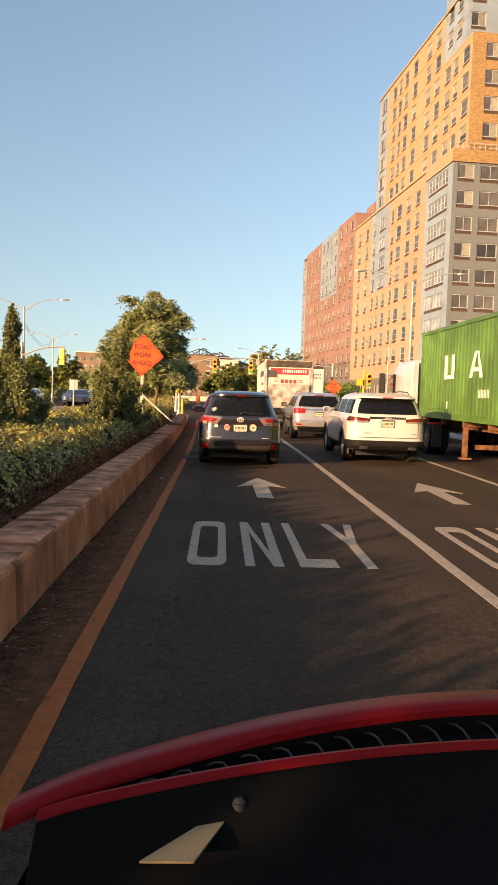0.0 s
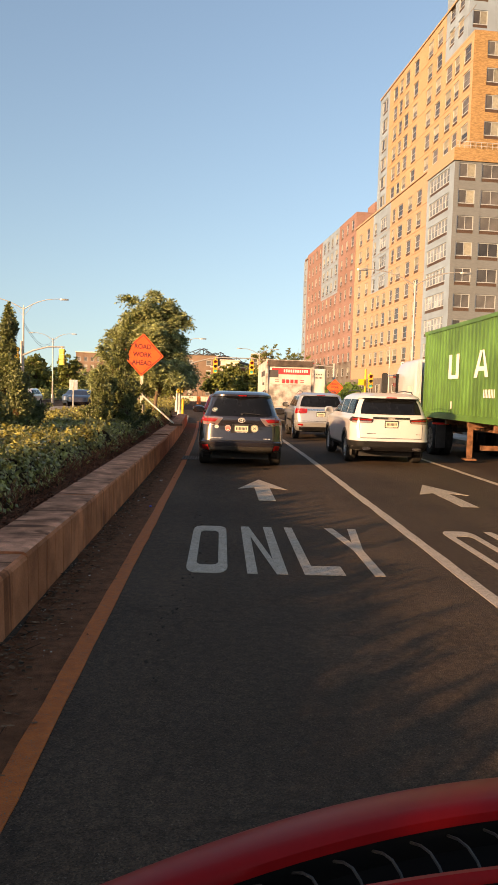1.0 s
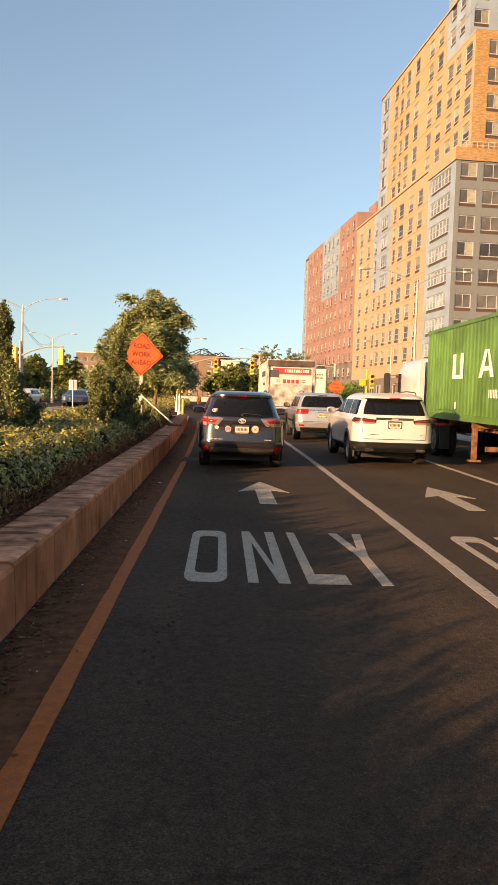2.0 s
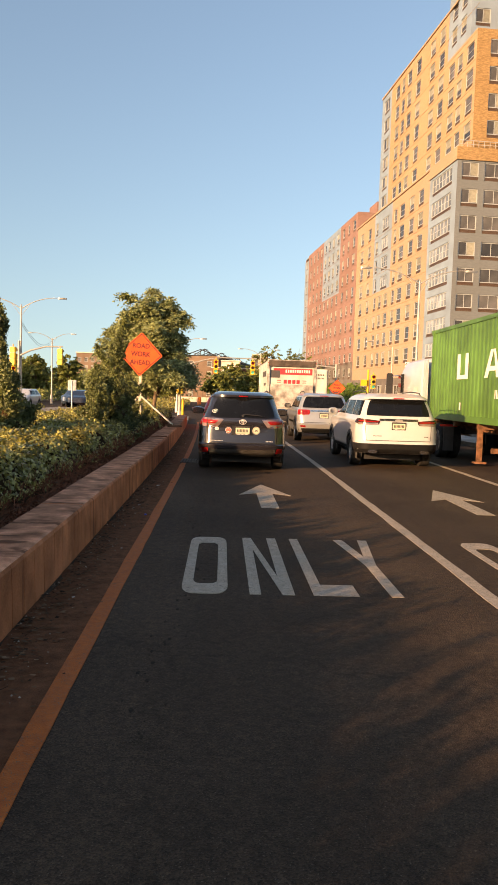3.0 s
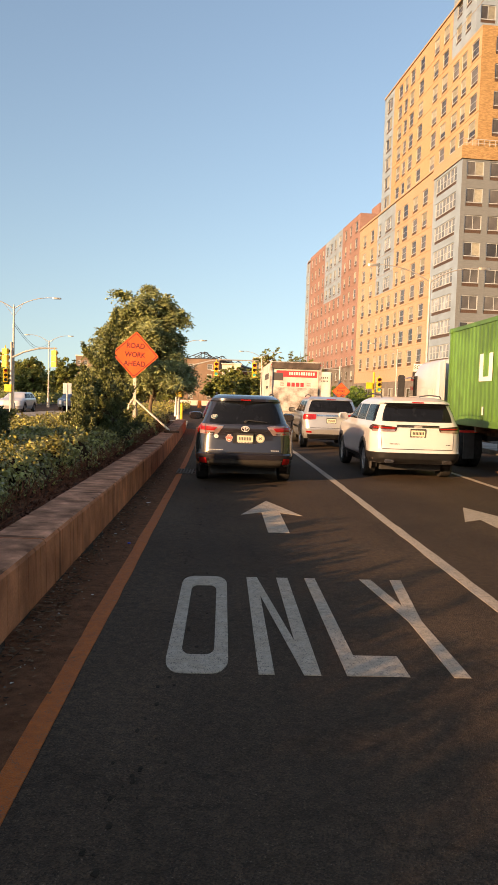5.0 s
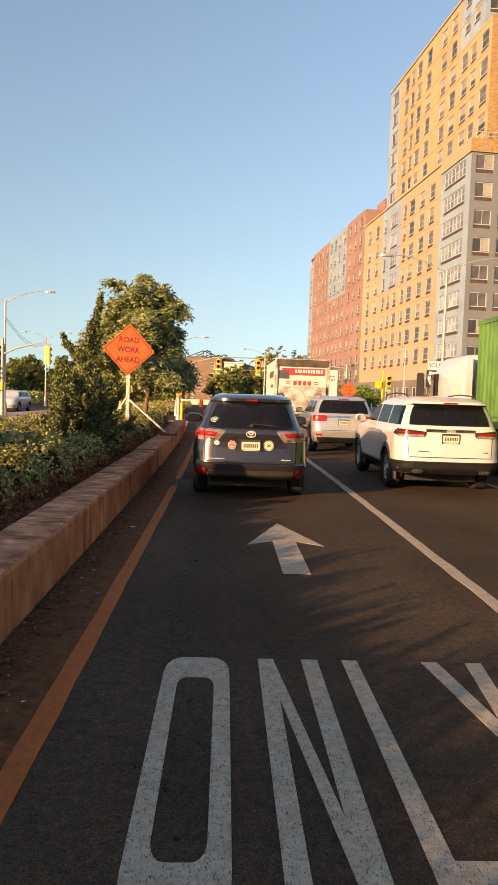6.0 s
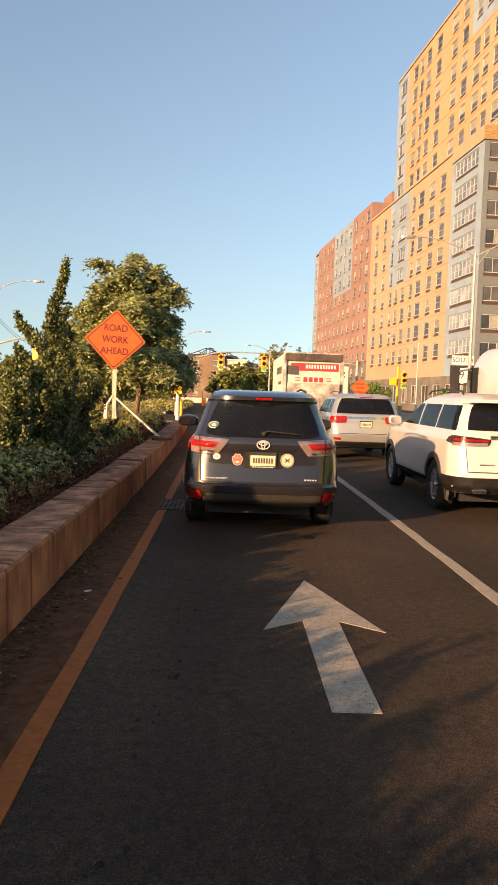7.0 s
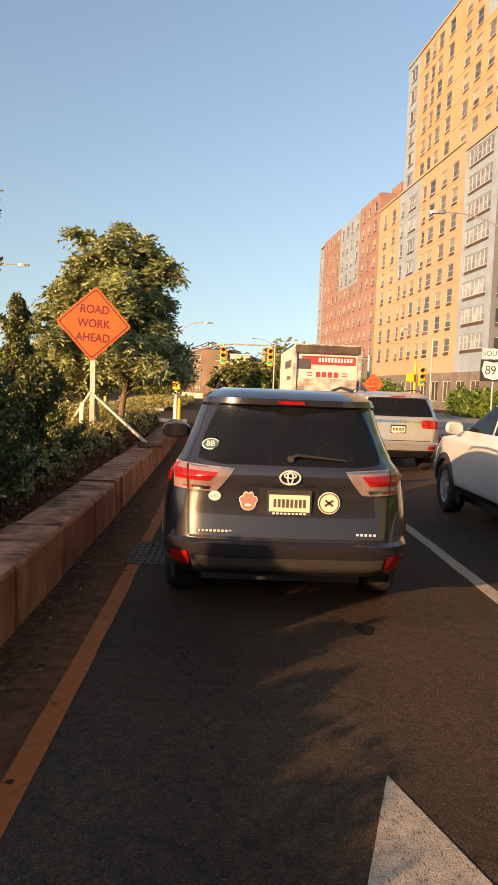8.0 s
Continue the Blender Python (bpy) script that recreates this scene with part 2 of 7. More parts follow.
M["car_glass"] = mat("tinted_glass", (0.012, 0.013, 0.015), 0.05, vary=0.1)
M["lens_red"] = mat("red_lens", (0.48, 0.016, 0.018), 0.15, vary=0.1, coat=0.8)
M["lens_smoke"] = mat("smoked_lens", (0.10, 0.045, 0.04), 0.15, metal=0.3, vary=0.1, coat=0.8)
M["lens_clear"] = mat("clear_lens", (0.55, 0.40, 0.38), 0.12, metal=0.4, vary=0.1, coat=0.8)
M["plate"] = mat("plate_face", (0.52, 0.50, 0.38), 0.5, vary=0.05)
M["orange_sign"] = mat("sign_sheeting_orange", (0.614, 0.0977, 0.0223), 0.45, vary=0.05, scale=4, stain=0.06, stain_scale=3)
M["sign_black"] = mat("sign_black", (0.10, 0.008, 0.010), 0.5, vary=0.05)
M["timber"] = mat("weathered_timber", (0.558, 0.502, 0.419), 0.8, vary=0.2, scale=5, bump=0.4, stretch=(6, 6, 1))
M["green_box"] = mat("container_green", (0.0688, 0.168, 0.0361), 0.5, vary=0.12, scale=1.2, bump=0.05, stain=0.18, stain_scale=1.2)
M["white_box"] = mat("truck_body_white", (0.568, 0.55, 0.516), 0.5, vary=0.07, scale=1.4, stain=0.18, stain_scale=1.5)
M["dirty_alu"] = mat("dirty_aluminium", (0.46, 0.43, 0.40), 0.55, metal=0.35, vary=0.2, scale=3, stain=0.35, stain_scale=3)
M["decal_red"] = mat("decal_red", (0.55, 0.035, 0.045), 0.5, vary=0.06)
M["decal_white"] = mat("decal_white", (0.671, 0.654, 0.619), 0.5, vary=0.04)
M["decal_dark"] = mat("decal_dark", (0.06, 0.055, 0.055), 0.5, vary=0.06)
M["truck_header"] = mat("weathered_header", (0.085, 0.062, 0.05), 0.7, vary=0.3, scale=3, stain=0.4, stain_scale=4)
M["rust"] = mat("chassis_rust", (0.17, 0.085, 0.052), 0.85, vary=0.3, scale=6)
M["bark"] = mat("bark", (0.17, 0.125, 0.09), 0.9, vary=0.25, scale=8, bump=0.6, stretch=(3, 3, 0.6))
# solid plant cores: the shade between the leaves is put into this colour
M["hedge_core"] = mat("inner_shade", (0.045, 0.026, 0.013), 0.95, vary=0.3)
M["hedge_leaf"] = leaf_mat("hedge_leaf", (0.363, 0.344, 0.107), (0.115, 0.108, 0.027), 0.5, 0.33, 0.15)
M["cedar_leaf"] = leaf_mat("cedar_spray", (0.145, 0.17, 0.055), (0.055, 0.07, 0.026), 0.5, 0.5, 0.1)
M["tree_leaf"] = leaf_mat("tree_leaf", (0.326, 0.363, 0.163), (0.155, 0.185, 0.08), 0.45, 0.36, 0.25)
M["far_leaf"] = leaf_mat("far_leaf", (0.24, 0.27, 0.08), (0.11, 0.14, 0.045))
M["bamboo_leaf"] = leaf_mat("bright_leaf", (0.13, 0.20, 0.035), (0.075, 0.13, 0.022))
M["grate_iron"] = mat("rusty_cast_iron", (0.085, 0.07, 0.06), 0.8, metal=0.3, vary=0.3, scale=14, bump=0.4)
M["twig"] = mat("dry_twig", (0.19, 0.07, 0.04), 0.9, vary=0.2, island=0.4)
M["dash_black"] = mat("dash_black", (0.003, 0.003, 0.003), 0.95, vary=0.1)
M["litter"] = mat("dry_leaf", (0.12, 0.068, 0.04), 0.9, vary=0.2, island=0.8)
M["bumper_gray"] = mat("bumper_plastic_gray", (0.065, 0.06, 0.056), 0.45, vary=0.06)
M["green_sign"] = mat("green_sign", (0.02, 0.16, 0.08), 0.5, vary=0.05)
M["cone_orange"] = mat("barrier_orange", (0.75, 0.17, 0.03), 0.6, vary=0.08)
M["bollard_yellow"] = mat("bollard_yellow", (0.62, 0.36, 0.03), 0.6, vary=0.1)


# ---- mesh helpers ----
def box(bm, c, s, rot=0.0, bevel=0.0):
    """A box of size s round c, turned rot degrees about z."""
    r = bmesh.ops.create_cube(bm, size=1.0)["verts"]
    bmesh.ops.scale(bm, vec=s, verts=r)
    if bevel:
        es = list({e for v in r for e in v.link_edges})
        r = list({v for f in bmesh.ops.bevel(bm, geom=es, offset=bevel, segments=2, affect="EDGES")["faces"] for v in f.verts} | {v for v in r if v.is_valid})
    bmesh.ops.transform(bm, matrix=Matrix.Translation(c) @ Matrix.Rotation(radians(rot), 4, "Z"), verts=r)
    return r


def tube(bm, p, q, r0, r1=None, n=10, caps=True):
    """A tapered round bar from p to q."""
    p, q = Vector(p), Vector(q)
    r1 = r0 if r1 is None else r1
    turn = (q - p).to_track_quat("Z", "Y").to_matrix()
    rings = []
    for c, r in ((p, r0), (q, r1)):
        rings.append([bm.verts.new(c + turn @ Vector((r * math.cos(2 * math.pi * k / n), r * math.sin(2 * math.pi * k / n), 0))) for k in range(n)])
    for k in range(n):
        bm.faces.new((rings[0][k], rings[0][(k + 1) % n], rings[1][(k + 1) % n], rings[1][k]))
    if caps:
        bm.faces.new(rings[0][::-1]), bm.faces.new(rings[1])


def bent_tube(bm, pts, r0, r1, n=8):
    """One round bar bent through the points."""
    pts = [Vector(p) for p in pts]
    k, rings = len(pts) - 1, []
    for i, p in enumerate(pts):
        d = (pts[min(k, i + 1)] - pts[max(0, i - 1)]).normalized()
        if not rings:
            side = d.orthogonal().normalized()
        side = (side - d * side.dot(d)).normalized()
        up, r = d.cross(side), r0 + (r1 - r0) * i / k
        rings.append([bm.verts.new(p + side * r * math.cos(2 * math.pi * q / n) + up * r * math.sin(2 * math.pi * q / n)) for q in range(n)])
    for u, v in zip(rings, rings[1:]):
        for q in range(n):
            bm.faces.new((u[q], u[(q + 1) % n], v[(q + 1) % n], v[q]))
    bm.faces.new(rings[0][::-1]), bm.faces.new(rings[-1])


def slab(bm, outline, z0, z1):
    """A flat outline (x, y) raised from z0 to z1."""
    a = [bm.verts.new((x, y, z0)) for x, y in outline]
    b = [bm.verts.new((x, y, z1)) for x, y in outline]
    k = len(a)
    bm.faces.new(b), bm.faces.new(a[::-1])
    for i in range(k):
        bm.faces.new((a[i], a[(i + 1) % k], b[(i + 1) % k], b[i]))


def lathe(bm, axis_c, prof, n=24):
    """A profile (radius, along) spun round the x axis through axis_c."""
    rings = []
    for r, a in prof:
        rings.append([bm.verts.new(Vector(axis_c) + Vector((a, r * math.cos(2 * math.pi * k / n), r * math.sin(2 * math.pi * k / n)))) for k in range(n)])
    for u, v in zip(rings, rings[1:]):
        for k in range(n):
            bm.faces.new((u[k], u[(k + 1) % n], v[(k + 1) % n], v[k]))


def part(name, bm, material, parent=None, label="", smooth=False):
    """Links a bmesh as one mesh object under a thing."""
    bmesh.ops.recalc_face_normals(bm, faces=bm.faces)
    me = bpy.data.meshes.new(name)
    bm.to_mesh(me)
    bm.free()
    if smooth:
        me.polygons.foreach_set("use_smooth", [True] * len(me.polygons))
        me.set_sharp_from_angle(angle=radians(38))
    me.materials.append(material)
    ob = new(name, me)
    if parent is not None:
        ob.parent = parent
    if label:
        ob["label"] = label
    return ob


def empty(name, m, label, category, group="", kind=""):
    ob = new(name)
    ob.matrix_world = m
    return tagged(ob, label, category, group, kind)


def raw(name, verts, faces, material, parent=None):
    me = bpy.data.meshes.new(name)
    me.from_pydata(verts, [], faces)
    me.materials.append(material)
    ob = new(name, me)
    if parent is not None:
        ob.parent = parent
    return ob


def boxpart(name, c, s, material, parent, label="", rot=0.0, bevel=0.0):
    bm = bmesh.new()
    box(bm, c, s, rot, bevel)
    return part(name, bm, material, parent, label)


def tubepart(name, p, q, r, material, parent, r1=None, label="", n=12):
    bm = bmesh.new()
    tube(bm, p, q, r, r1, n)
    return part(name, bm, material, parent, label, smooth=True)


def bend(y):
    """The road drifts a little to the left with distance."""
    y = min(max(y - 15.0, 0.0), 60.0)
    return -0.0006 * y * y


def lettering(name, text, size, m, material, parent, depth=0.004, wide=1.0, bold=0.0):
    cu = bpy.data.curves.new(name, "FONT")
    cu.body, cu.size, cu.extrude, cu.align_x, cu.align_y = text, size, depth, "CENTER", "CENTER"
    cu.offset = bold
    tmp = bpy.data.objects.new("tmp", cu)
    me = bpy.data.meshes.new_from_object(tmp)
    bpy.data.objects.remove(tmp)
    me.materials.clear()
    me.materials.append(material)
    me.transform(m @ Matrix.Diagonal((wide, 1, 1, 1)))
    ob = new(name, me)
    ob.parent = parent
    return ob

# ---- ground, road and markings ----
bm = bmesh.new()
n_g = 60
for i in range(n_g + 1):
    for j in range(n_g + 1):
        a, b = 2 * i / n_g - 1, 2 * j / n_g - 1
        bm.verts.new((math.copysign(abs(a) ** 3, a) * 2500, 60 + math.copysign(abs(b) ** 3, b) * 2500, -0.012))
bm.verts.ensure_lookup_table()
for i in range(n_g):
    for j in range(n_g):
        k = i * (n_g + 1) + j
        bm.faces.new((bm.verts[k], bm.verts[k + n_g + 1], bm.verts[k + n_g + 2], bm.verts[k + 1]))
tagged(part("ground", bm, M["asphalt"]), "dark worn asphalt ground that reaches the horizon", "ground", kind="structure")

def strip(name, x0, x1, y0, y1, z0, z1, material, label, category, step=1.5, ragged=0.0, kind="structure"):
    """A band along the road, following its drift."""
    bm = bmesh.new()
    ys = np.linspace(y0, y1, max(2, int((y1 - y0) / step) + 1))
    rnd = random.Random(len(name) + int(x0 * 10))
    rings = []
    for y in ys:
        a, b = rnd.uniform(-ragged, ragged), rnd.uniform(-ragged, ragged)
        d = bend(y)
        rings.append([bm.verts.new((x0 + d + a, y, z)) for z in (z0, z1)] + [bm.verts.new((x1 + d + b, y, z)) for z in (z1, z0)])
    for u, v in zip(rings, rings[1:]):
        for k in range(4):
            bm.faces.new((u[k], u[(k + 1) % 4], v[(k + 1) % 4], v[k]))
    bm.faces.new(rings[0]), bm.faces.new(rings[-1][::-1])
    return tagged(part(name, bm, material), label, category, kind=kind)

strip("road", -1.45, 9.2, -30, 44, -0.11, 0.0, M["asphalt"], "dark patched asphalt carriageway with worn lane markings", "road")
strip("road", -19, 12, 44.0, 300, -0.11, 0.0, M["asphalt"], "dark asphalt crossing beyond the planted median", "road", step=6)
strip("road", -19, -7.2, -30, 43.99, -0.11, 0.0, M["asphalt"], "asphalt carriageway on the other side of the median", "road", step=6)
strip("gutter", -1.44, -0.90, -30, 40, -0.02, 0.004, M["gutter"], "reddish dirt and leaf litter along the foot of the wall", "gutter", 0.25, 0.06)
strip("lane_line", -0.945, -0.825, -30, 42, -0.02, 0.007, M["yellow_paint"], "worn solid yellow edge line on the asphalt", "lane line", 0.45, 0.006)
strip("lane_line", 2.27, 2.40, -30, 44, -0.02, 0.004, M["white_paint"], "solid white line between the lanes", "lane line", 0.4, 0.008)
strip("lane_line", 5.52, 5.64, -30, 44, -0.02, 0.004, M["white_paint"], "solid white line between the outer lanes", "lane line", 0.4, 0.008)
strip("pavement", 9.2, 21.5, -30, 300, -0.11, 0.15, M["sidewalk"], "pale concrete pavement with a kerb in front of the flats", "pavement", 6)
strip("pavement", -26, -19, -30, 300, -0.11, 0.15, M["sidewalk"], "pale concrete pavement across the far carriageway", "pavement", 6)

def paint(name, polys, x, y, label):
    """Thermoplastic road marking from outlines, at (x, y)."""
    bm = bmesh.new()
    for p in polys:
        slab(bm, [(x + a, y + b) for a, b in p], -0.01, 0.004)
    bmesh.ops.remove_doubles(bm, verts=bm.verts, dist=0.001)
    return tagged(part(name, bm, M["white_paint"]), label, "road marking", kind="structure")

def ring_outline(w, h, t, tb, cut):
    """Pieces of a tall letter O with rounded ends."""
    def loop(x0, y0, x1, y1, rx, ry):
        pts = []
        for cx, cy, a0 in ((x1 - rx, y0 + ry, -90), (x1 - rx, y1 - ry, 0), (x0 + rx, y1 - ry, 90), (x0 + rx, y0 + ry, 180)):
            pts += [(cx + rx * math.cos(radians(a0 + a)), cy + ry * math.sin(radians(a0 + a))) for a in (0, 18, 36, 54, 72, 90)]
        return pts
    out, inn = loop(0, 0, w, h, cut, cut * 2.4), loop(t, tb, w - t, h - tb, cut * 0.55, cut * 1.3)
    return [[out[k], out[(k + 1) % 24], inn[(k + 1) % 24], inn[k]] for k in range(24)]

H_L, T_L = 2.43, 0.098
letter_o = ring_outline(0.40, H_L, 0.092, 0.33, 0.105)
letter_n = [[(0, 0), (T_L, 0), (T_L, H_L), (0, H_L)], [(0.28, 0), (0.385, 0), (0.385, H_L), (0.28, H_L)], [(T_L, H_L), (T_L, H_L - 0.62), (0.28, 0), (0.28, 0.62)]]
letter_l = [[(0, 0), (0.39, 0), (0.39, 0.36), (T_L, 0.36), (T_L, H_L), (0, H_L)]]
letter_y = [[(0.145, 0), (0.25, 0), (0.25, 1.15), (0.395, H_L), (0.29, H_L), (0.1975, 1.55), (0.105, H_L), (0, H_L), (0.145, 1.15)]]
for lx in (0.0, 3.12):
    for polys, x in ((letter_o, -0.33), (letter_n, 0.255), (letter_l, 0.80), (letter_y, 1.32)):
        paint("road_letter", polys, x + lx, 7.61, "worn white painted road letter of the word ONLY")
arrow = [[(-0.135, -1.35), (0.135, -1.35), (0.135, 0.24), (0.44, 0), (0, 1.45), (-0.44, 0), (-0.135, 0.24)]]
paint("road_arrow", arrow, 0.735, 13.71, "white painted straight-ahead arrow on the asphalt")
paint("road_arrow", arrow, 3.93, 13.55, "white painted straight-ahead arrow on the asphalt")
for k in range(9):
    paint("crossing_bar", [[(0, 0), (0.35, 0), (0.35, 3.0), (0, 3.0)]], -0.6 + k * 1.05, 46.5, "white bar of the pedestrian crossing")

# drain grate in the gutter
grate = empty("drain_grate", pose(-0.70, 19.42, 0), "rusty cast-iron drain grate set in the road", "drain grate")
# flat black sheet stands for the shaded hollow under the bars
bm = bmesh.new()
box(bm, (0, 0, 0.0), (0.56, 0.98, 0.012))
part("pit", bm, M["black"], grate)
for k in range(9):
    boxpart("bar", (-0.26 + k * 0.065, 0, 0.009), (0.030, 0.98, 0.02), M["grate_iron"], grate)
for k in range(9):
    boxpart("cross_bar", (0, -0.48 + k * 0.12, 0.008), (0.56, 0.035, 0.02), M["grate_iron"], grate)

# ---- median wall, soil and planting ----
WALL_H, WALL_W = 0.45, 0.50
wall = empty("wall_median", pose(0, 0, 0), "low cast concrete retaining wall with a flat stained top", "retaining wall", kind="structure")
block_rng = random.Random(4)
y = -12.0
while y < 39:
    ln = 3.05
    bm = bmesh.new()
    xa, xb = -1.44 + bend(y), -1.44 + bend(y + ln)
    dz = block_rng.uniform(-0.012, 0.012)
    # stations along the block; between boards the face drops back into a shallow groove
    st, q = [(0.006, 0.0)], 0.0
    while True:
        q += block_rng.uniform(0.24, 0.40)
        if q > ln - 0.15:
            break
        dep = block_rng.uniform(0.004, 0.009)
        st += [(q - 0.011, 0.0), (q - 0.004, dep), (q + 0.004, dep), (q + 0.011, 0.0)]
    st.append((ln - 0.006, 0.0))
    ringa = []
    for yy, cut in st:
        xx = xa + (xb - xa) * yy / ln
        wob = 0.006 * noise.noise(Vector((yy * 2 + y, 3.1, 0)))
        ringa.append([bm.verts.new(v) for v in ((xx - cut, y + yy, 0), (xx - 0.012 - cut, y + yy, WALL_H - 0.035 + dz), (xx - 0.030 + wob, y + yy, WALL_H - 0.010 + dz), (xx - 0.055, y + yy, WALL_H + dz), (xx - WALL_W + 0.03, y + yy, WALL_H + dz), (xx - WALL_W, y + yy, WALL_H - 0.03 + dz), (xx - WALL_W, y + yy, 0))])
    for u, v in zip(ringa, ringa[1:]):
        for k in range(7):
            bm.faces.new((u[k], u[(k + 1) % 7], v[(k + 1) % 7], v[k]))
    bm.faces.new(ringa[0]), bm.faces.new(ringa[-1][::-1])
    # upward faces take the weathered, sun-lightened colour
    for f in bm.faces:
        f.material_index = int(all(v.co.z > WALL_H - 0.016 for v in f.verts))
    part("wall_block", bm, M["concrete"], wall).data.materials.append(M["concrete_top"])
    y += ln
strip("planting_bed", -7.1, -1.95, -12, 39, 0.0, 0.40, M["soil"], "dark soil of the planted median", "planting bed")
strip("kerb", -7.25, -7.1, -30, 39, -0.1, 0.16, M["concrete"], "concrete kerb on the far side of the median", "kerb")
strip("median_tip", -7.1, -1.45, 39.2, 47.4, -0.1, 0.14, M["sidewalk"], "pale concrete tip of the median at the crossing", "pavement")

# ---- leaves ----
def leaf_cloud(name, centres, normals, size, material, parent=None, droop=0.3, ratio=0.45, seed=1, along=None):
    """Many small folded leaves at the given places, as one mesh."""
    rng = np.random.default_rng(seed)
    c = np.asarray(centres, float)
    nn = np.asarray(normals, float) + rng.normal(0, 0.55, c.shape)
    nn /= np.linalg.norm(nn, axis=1, keepdims=True) + 1e-9
    t = rng.normal(0, 1, c.shape)
    t[:, 2] -= droop * 2
    if along is not None:
        t = np.asarray(along, float) + rng.normal(0, 0.18, c.shape)
    t -= nn * (t * nn).sum(1, keepdims=True)
    t /= np.linalg.norm(t, axis=1, keepdims=True) + 1e-9
    b = np.cross(nn, t)
    s = size * rng.uniform(0.6, 1.35, (len(c), 1))
    mid = c + t * s * 0.45 - nn * s * 0.08
    v = np.stack([c, mid + b * s * ratio, c + t * s, mid - b * s * ratio], 1).reshape(-1, 3)
    k = np.arange(len(c))[:, None] * 4
    f = np.concatenate([k + [0, 1, 2], k + [0, 2, 3]], 1).reshape(-1, 3)
    return raw(name, v.tolist(), f.tolist(), material, parent)


def build_hedge():
    """Rounded clumps that run into one another, each clothed in small leaves, with dark hollows between; the cores
    carry the inner shade as colour.
    """
    rng = np.random.default_rng(3)
    thing = empty("hedge", pose(0, 0, 0), "dense low hedge of rounded clumps with small yellow-green leaves", "hedge", kind="stuff")
    bm = bmesh.new()
    cs, ns = [], []
    for y0 in np.arange(-11.4, 38.5, 0.46):
        for col, x0 in enumerate(np.arange(-2.50, -5.1, -0.50)):
            x, y = x0 + rng.normal(0, 0.08) - (0.04 if col == 0 else 0.0), y0 + rng.normal(0, 0.10)
            big = 0.5 + 0.5 * noise.noise(Vector((x * 0.6, y * 0.42, 0.3)))
            r, h = rng.uniform(0.30, 0.44), rng.uniform(0.44, 0.56) + 0.14 * big - (0.06 if col == 0 else 0.0)
            x += bend(y)
            rings = []
            for f in (0.0, 0.45, 0.8, 0.97):
                rings.append([bm.verts.new((x + 0.86 * r * math.sqrt(1 - f * f) * math.cos(a), y + 0.86 * r * math.sqrt(1 - f * f) * math.sin(a), 0.40 + 0.84 * h * f)) for a in np.linspace(0, 2 * math.pi, 10)[:-1]])
            for u, v in zip(rings, rings[1:]):
                for k in range(9):
                    bm.faces.new((u[k], u[(k + 1) % 9], v[(k + 1) % 9], v[k]))
            bm.faces.new(rings[-1])
            n = 120 if y < 6 else 640 if y < 26 else 300
            f, a = rng.uniform(0.10, 1, n) ** 0.85, rng.uniform(0, 2 * math.pi, n)
            q = np.sqrt(1 - f * f)
            # small shoots: leaves gather in tufts that stand a little proud
            tuft = 1.0 + 0.10 * np.sin(a * 7 + rng.uniform(0, 6)) * np.sin(f * 11 + rng.uniform(0, 6)) + rng.normal(0, 0.05, n)
            d = np.stack([q * np.cos(a), q * np.sin(a), f], 1)
            cs.append(np.array([x, y, 0.40]) + d * np.array([r, r, h]) * tuft[:, None])
            ns.append(d * np.array([1, 1, 1.15]))
            for k in range(int(rng.integers(2, 6))):
                a1, f1 = rng.uniform(0, 2 * math.pi), rng.uniform(0.6, 1.0)
                q1 = math.sqrt(1 - f1 * f1)
                base = np.array([x + r * q1 * math.cos(a1), y + r * q1 * math.sin(a1), 0.40 + h * f1])
                up = np.array([q1 * math.cos(a1) * 0.5, q1 * math.sin(a1) * 0.5, 1.0]) * rng.uniform(0.05, 0.13)
                w = rng.uniform(0, 1, 12)[:, None]
                cs.append(base + up * w + rng.normal(0, 0.018, (12, 3)))
                ns.append(np.tile(up, (12, 1)) * 6 + rng.normal(0, 0.5, (12, 3)))
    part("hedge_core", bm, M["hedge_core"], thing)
    leaf_cloud("leaf_mass", np.concatenate(cs), np.concatenate(ns), 0.058, M["hedge_leaf"], thing, seed=5, ratio=0.38, droop=0.0)
    # dry twigs and dead leaves at the foot of the hedge
    bm = bmesh.new()
    for k in range(2600):
        y = rng.uniform(-2, 30)
        x = -2.02 - abs(rng.normal(0, 0.13)) + bend(y)
        d = Vector(rng.normal(0, 0.6, 3).tolist()) + Vector((0.35, 0, 0.8))
        z = 0.4 + rng.uniform(0, 0.22)
        tube(bm, (x, y, z), Vector((x, y, z)) + d.normalized() * rng.uniform(0.06, 0.22), 0.004, 0.002, 3, False)
    part("dry_twigs", bm, M["twig"], thing, "bare brown twigs at the foot of the hedge")
    cs = [(-1.97 - abs(rng.normal(0, 0.12)) + bend(y), y, 0.405 + rng.uniform(0, 0.02)) for y in rng.uniform(-2, 32, 5200)]
    leaf_cloud("dead_leaves", cs, np.tile([0, 0, 1.0], (len(cs), 1)), 0.045, M["twig"], thing, seed=8, droop=0.0, ratio=0.3)
    return thing


build_hedge()


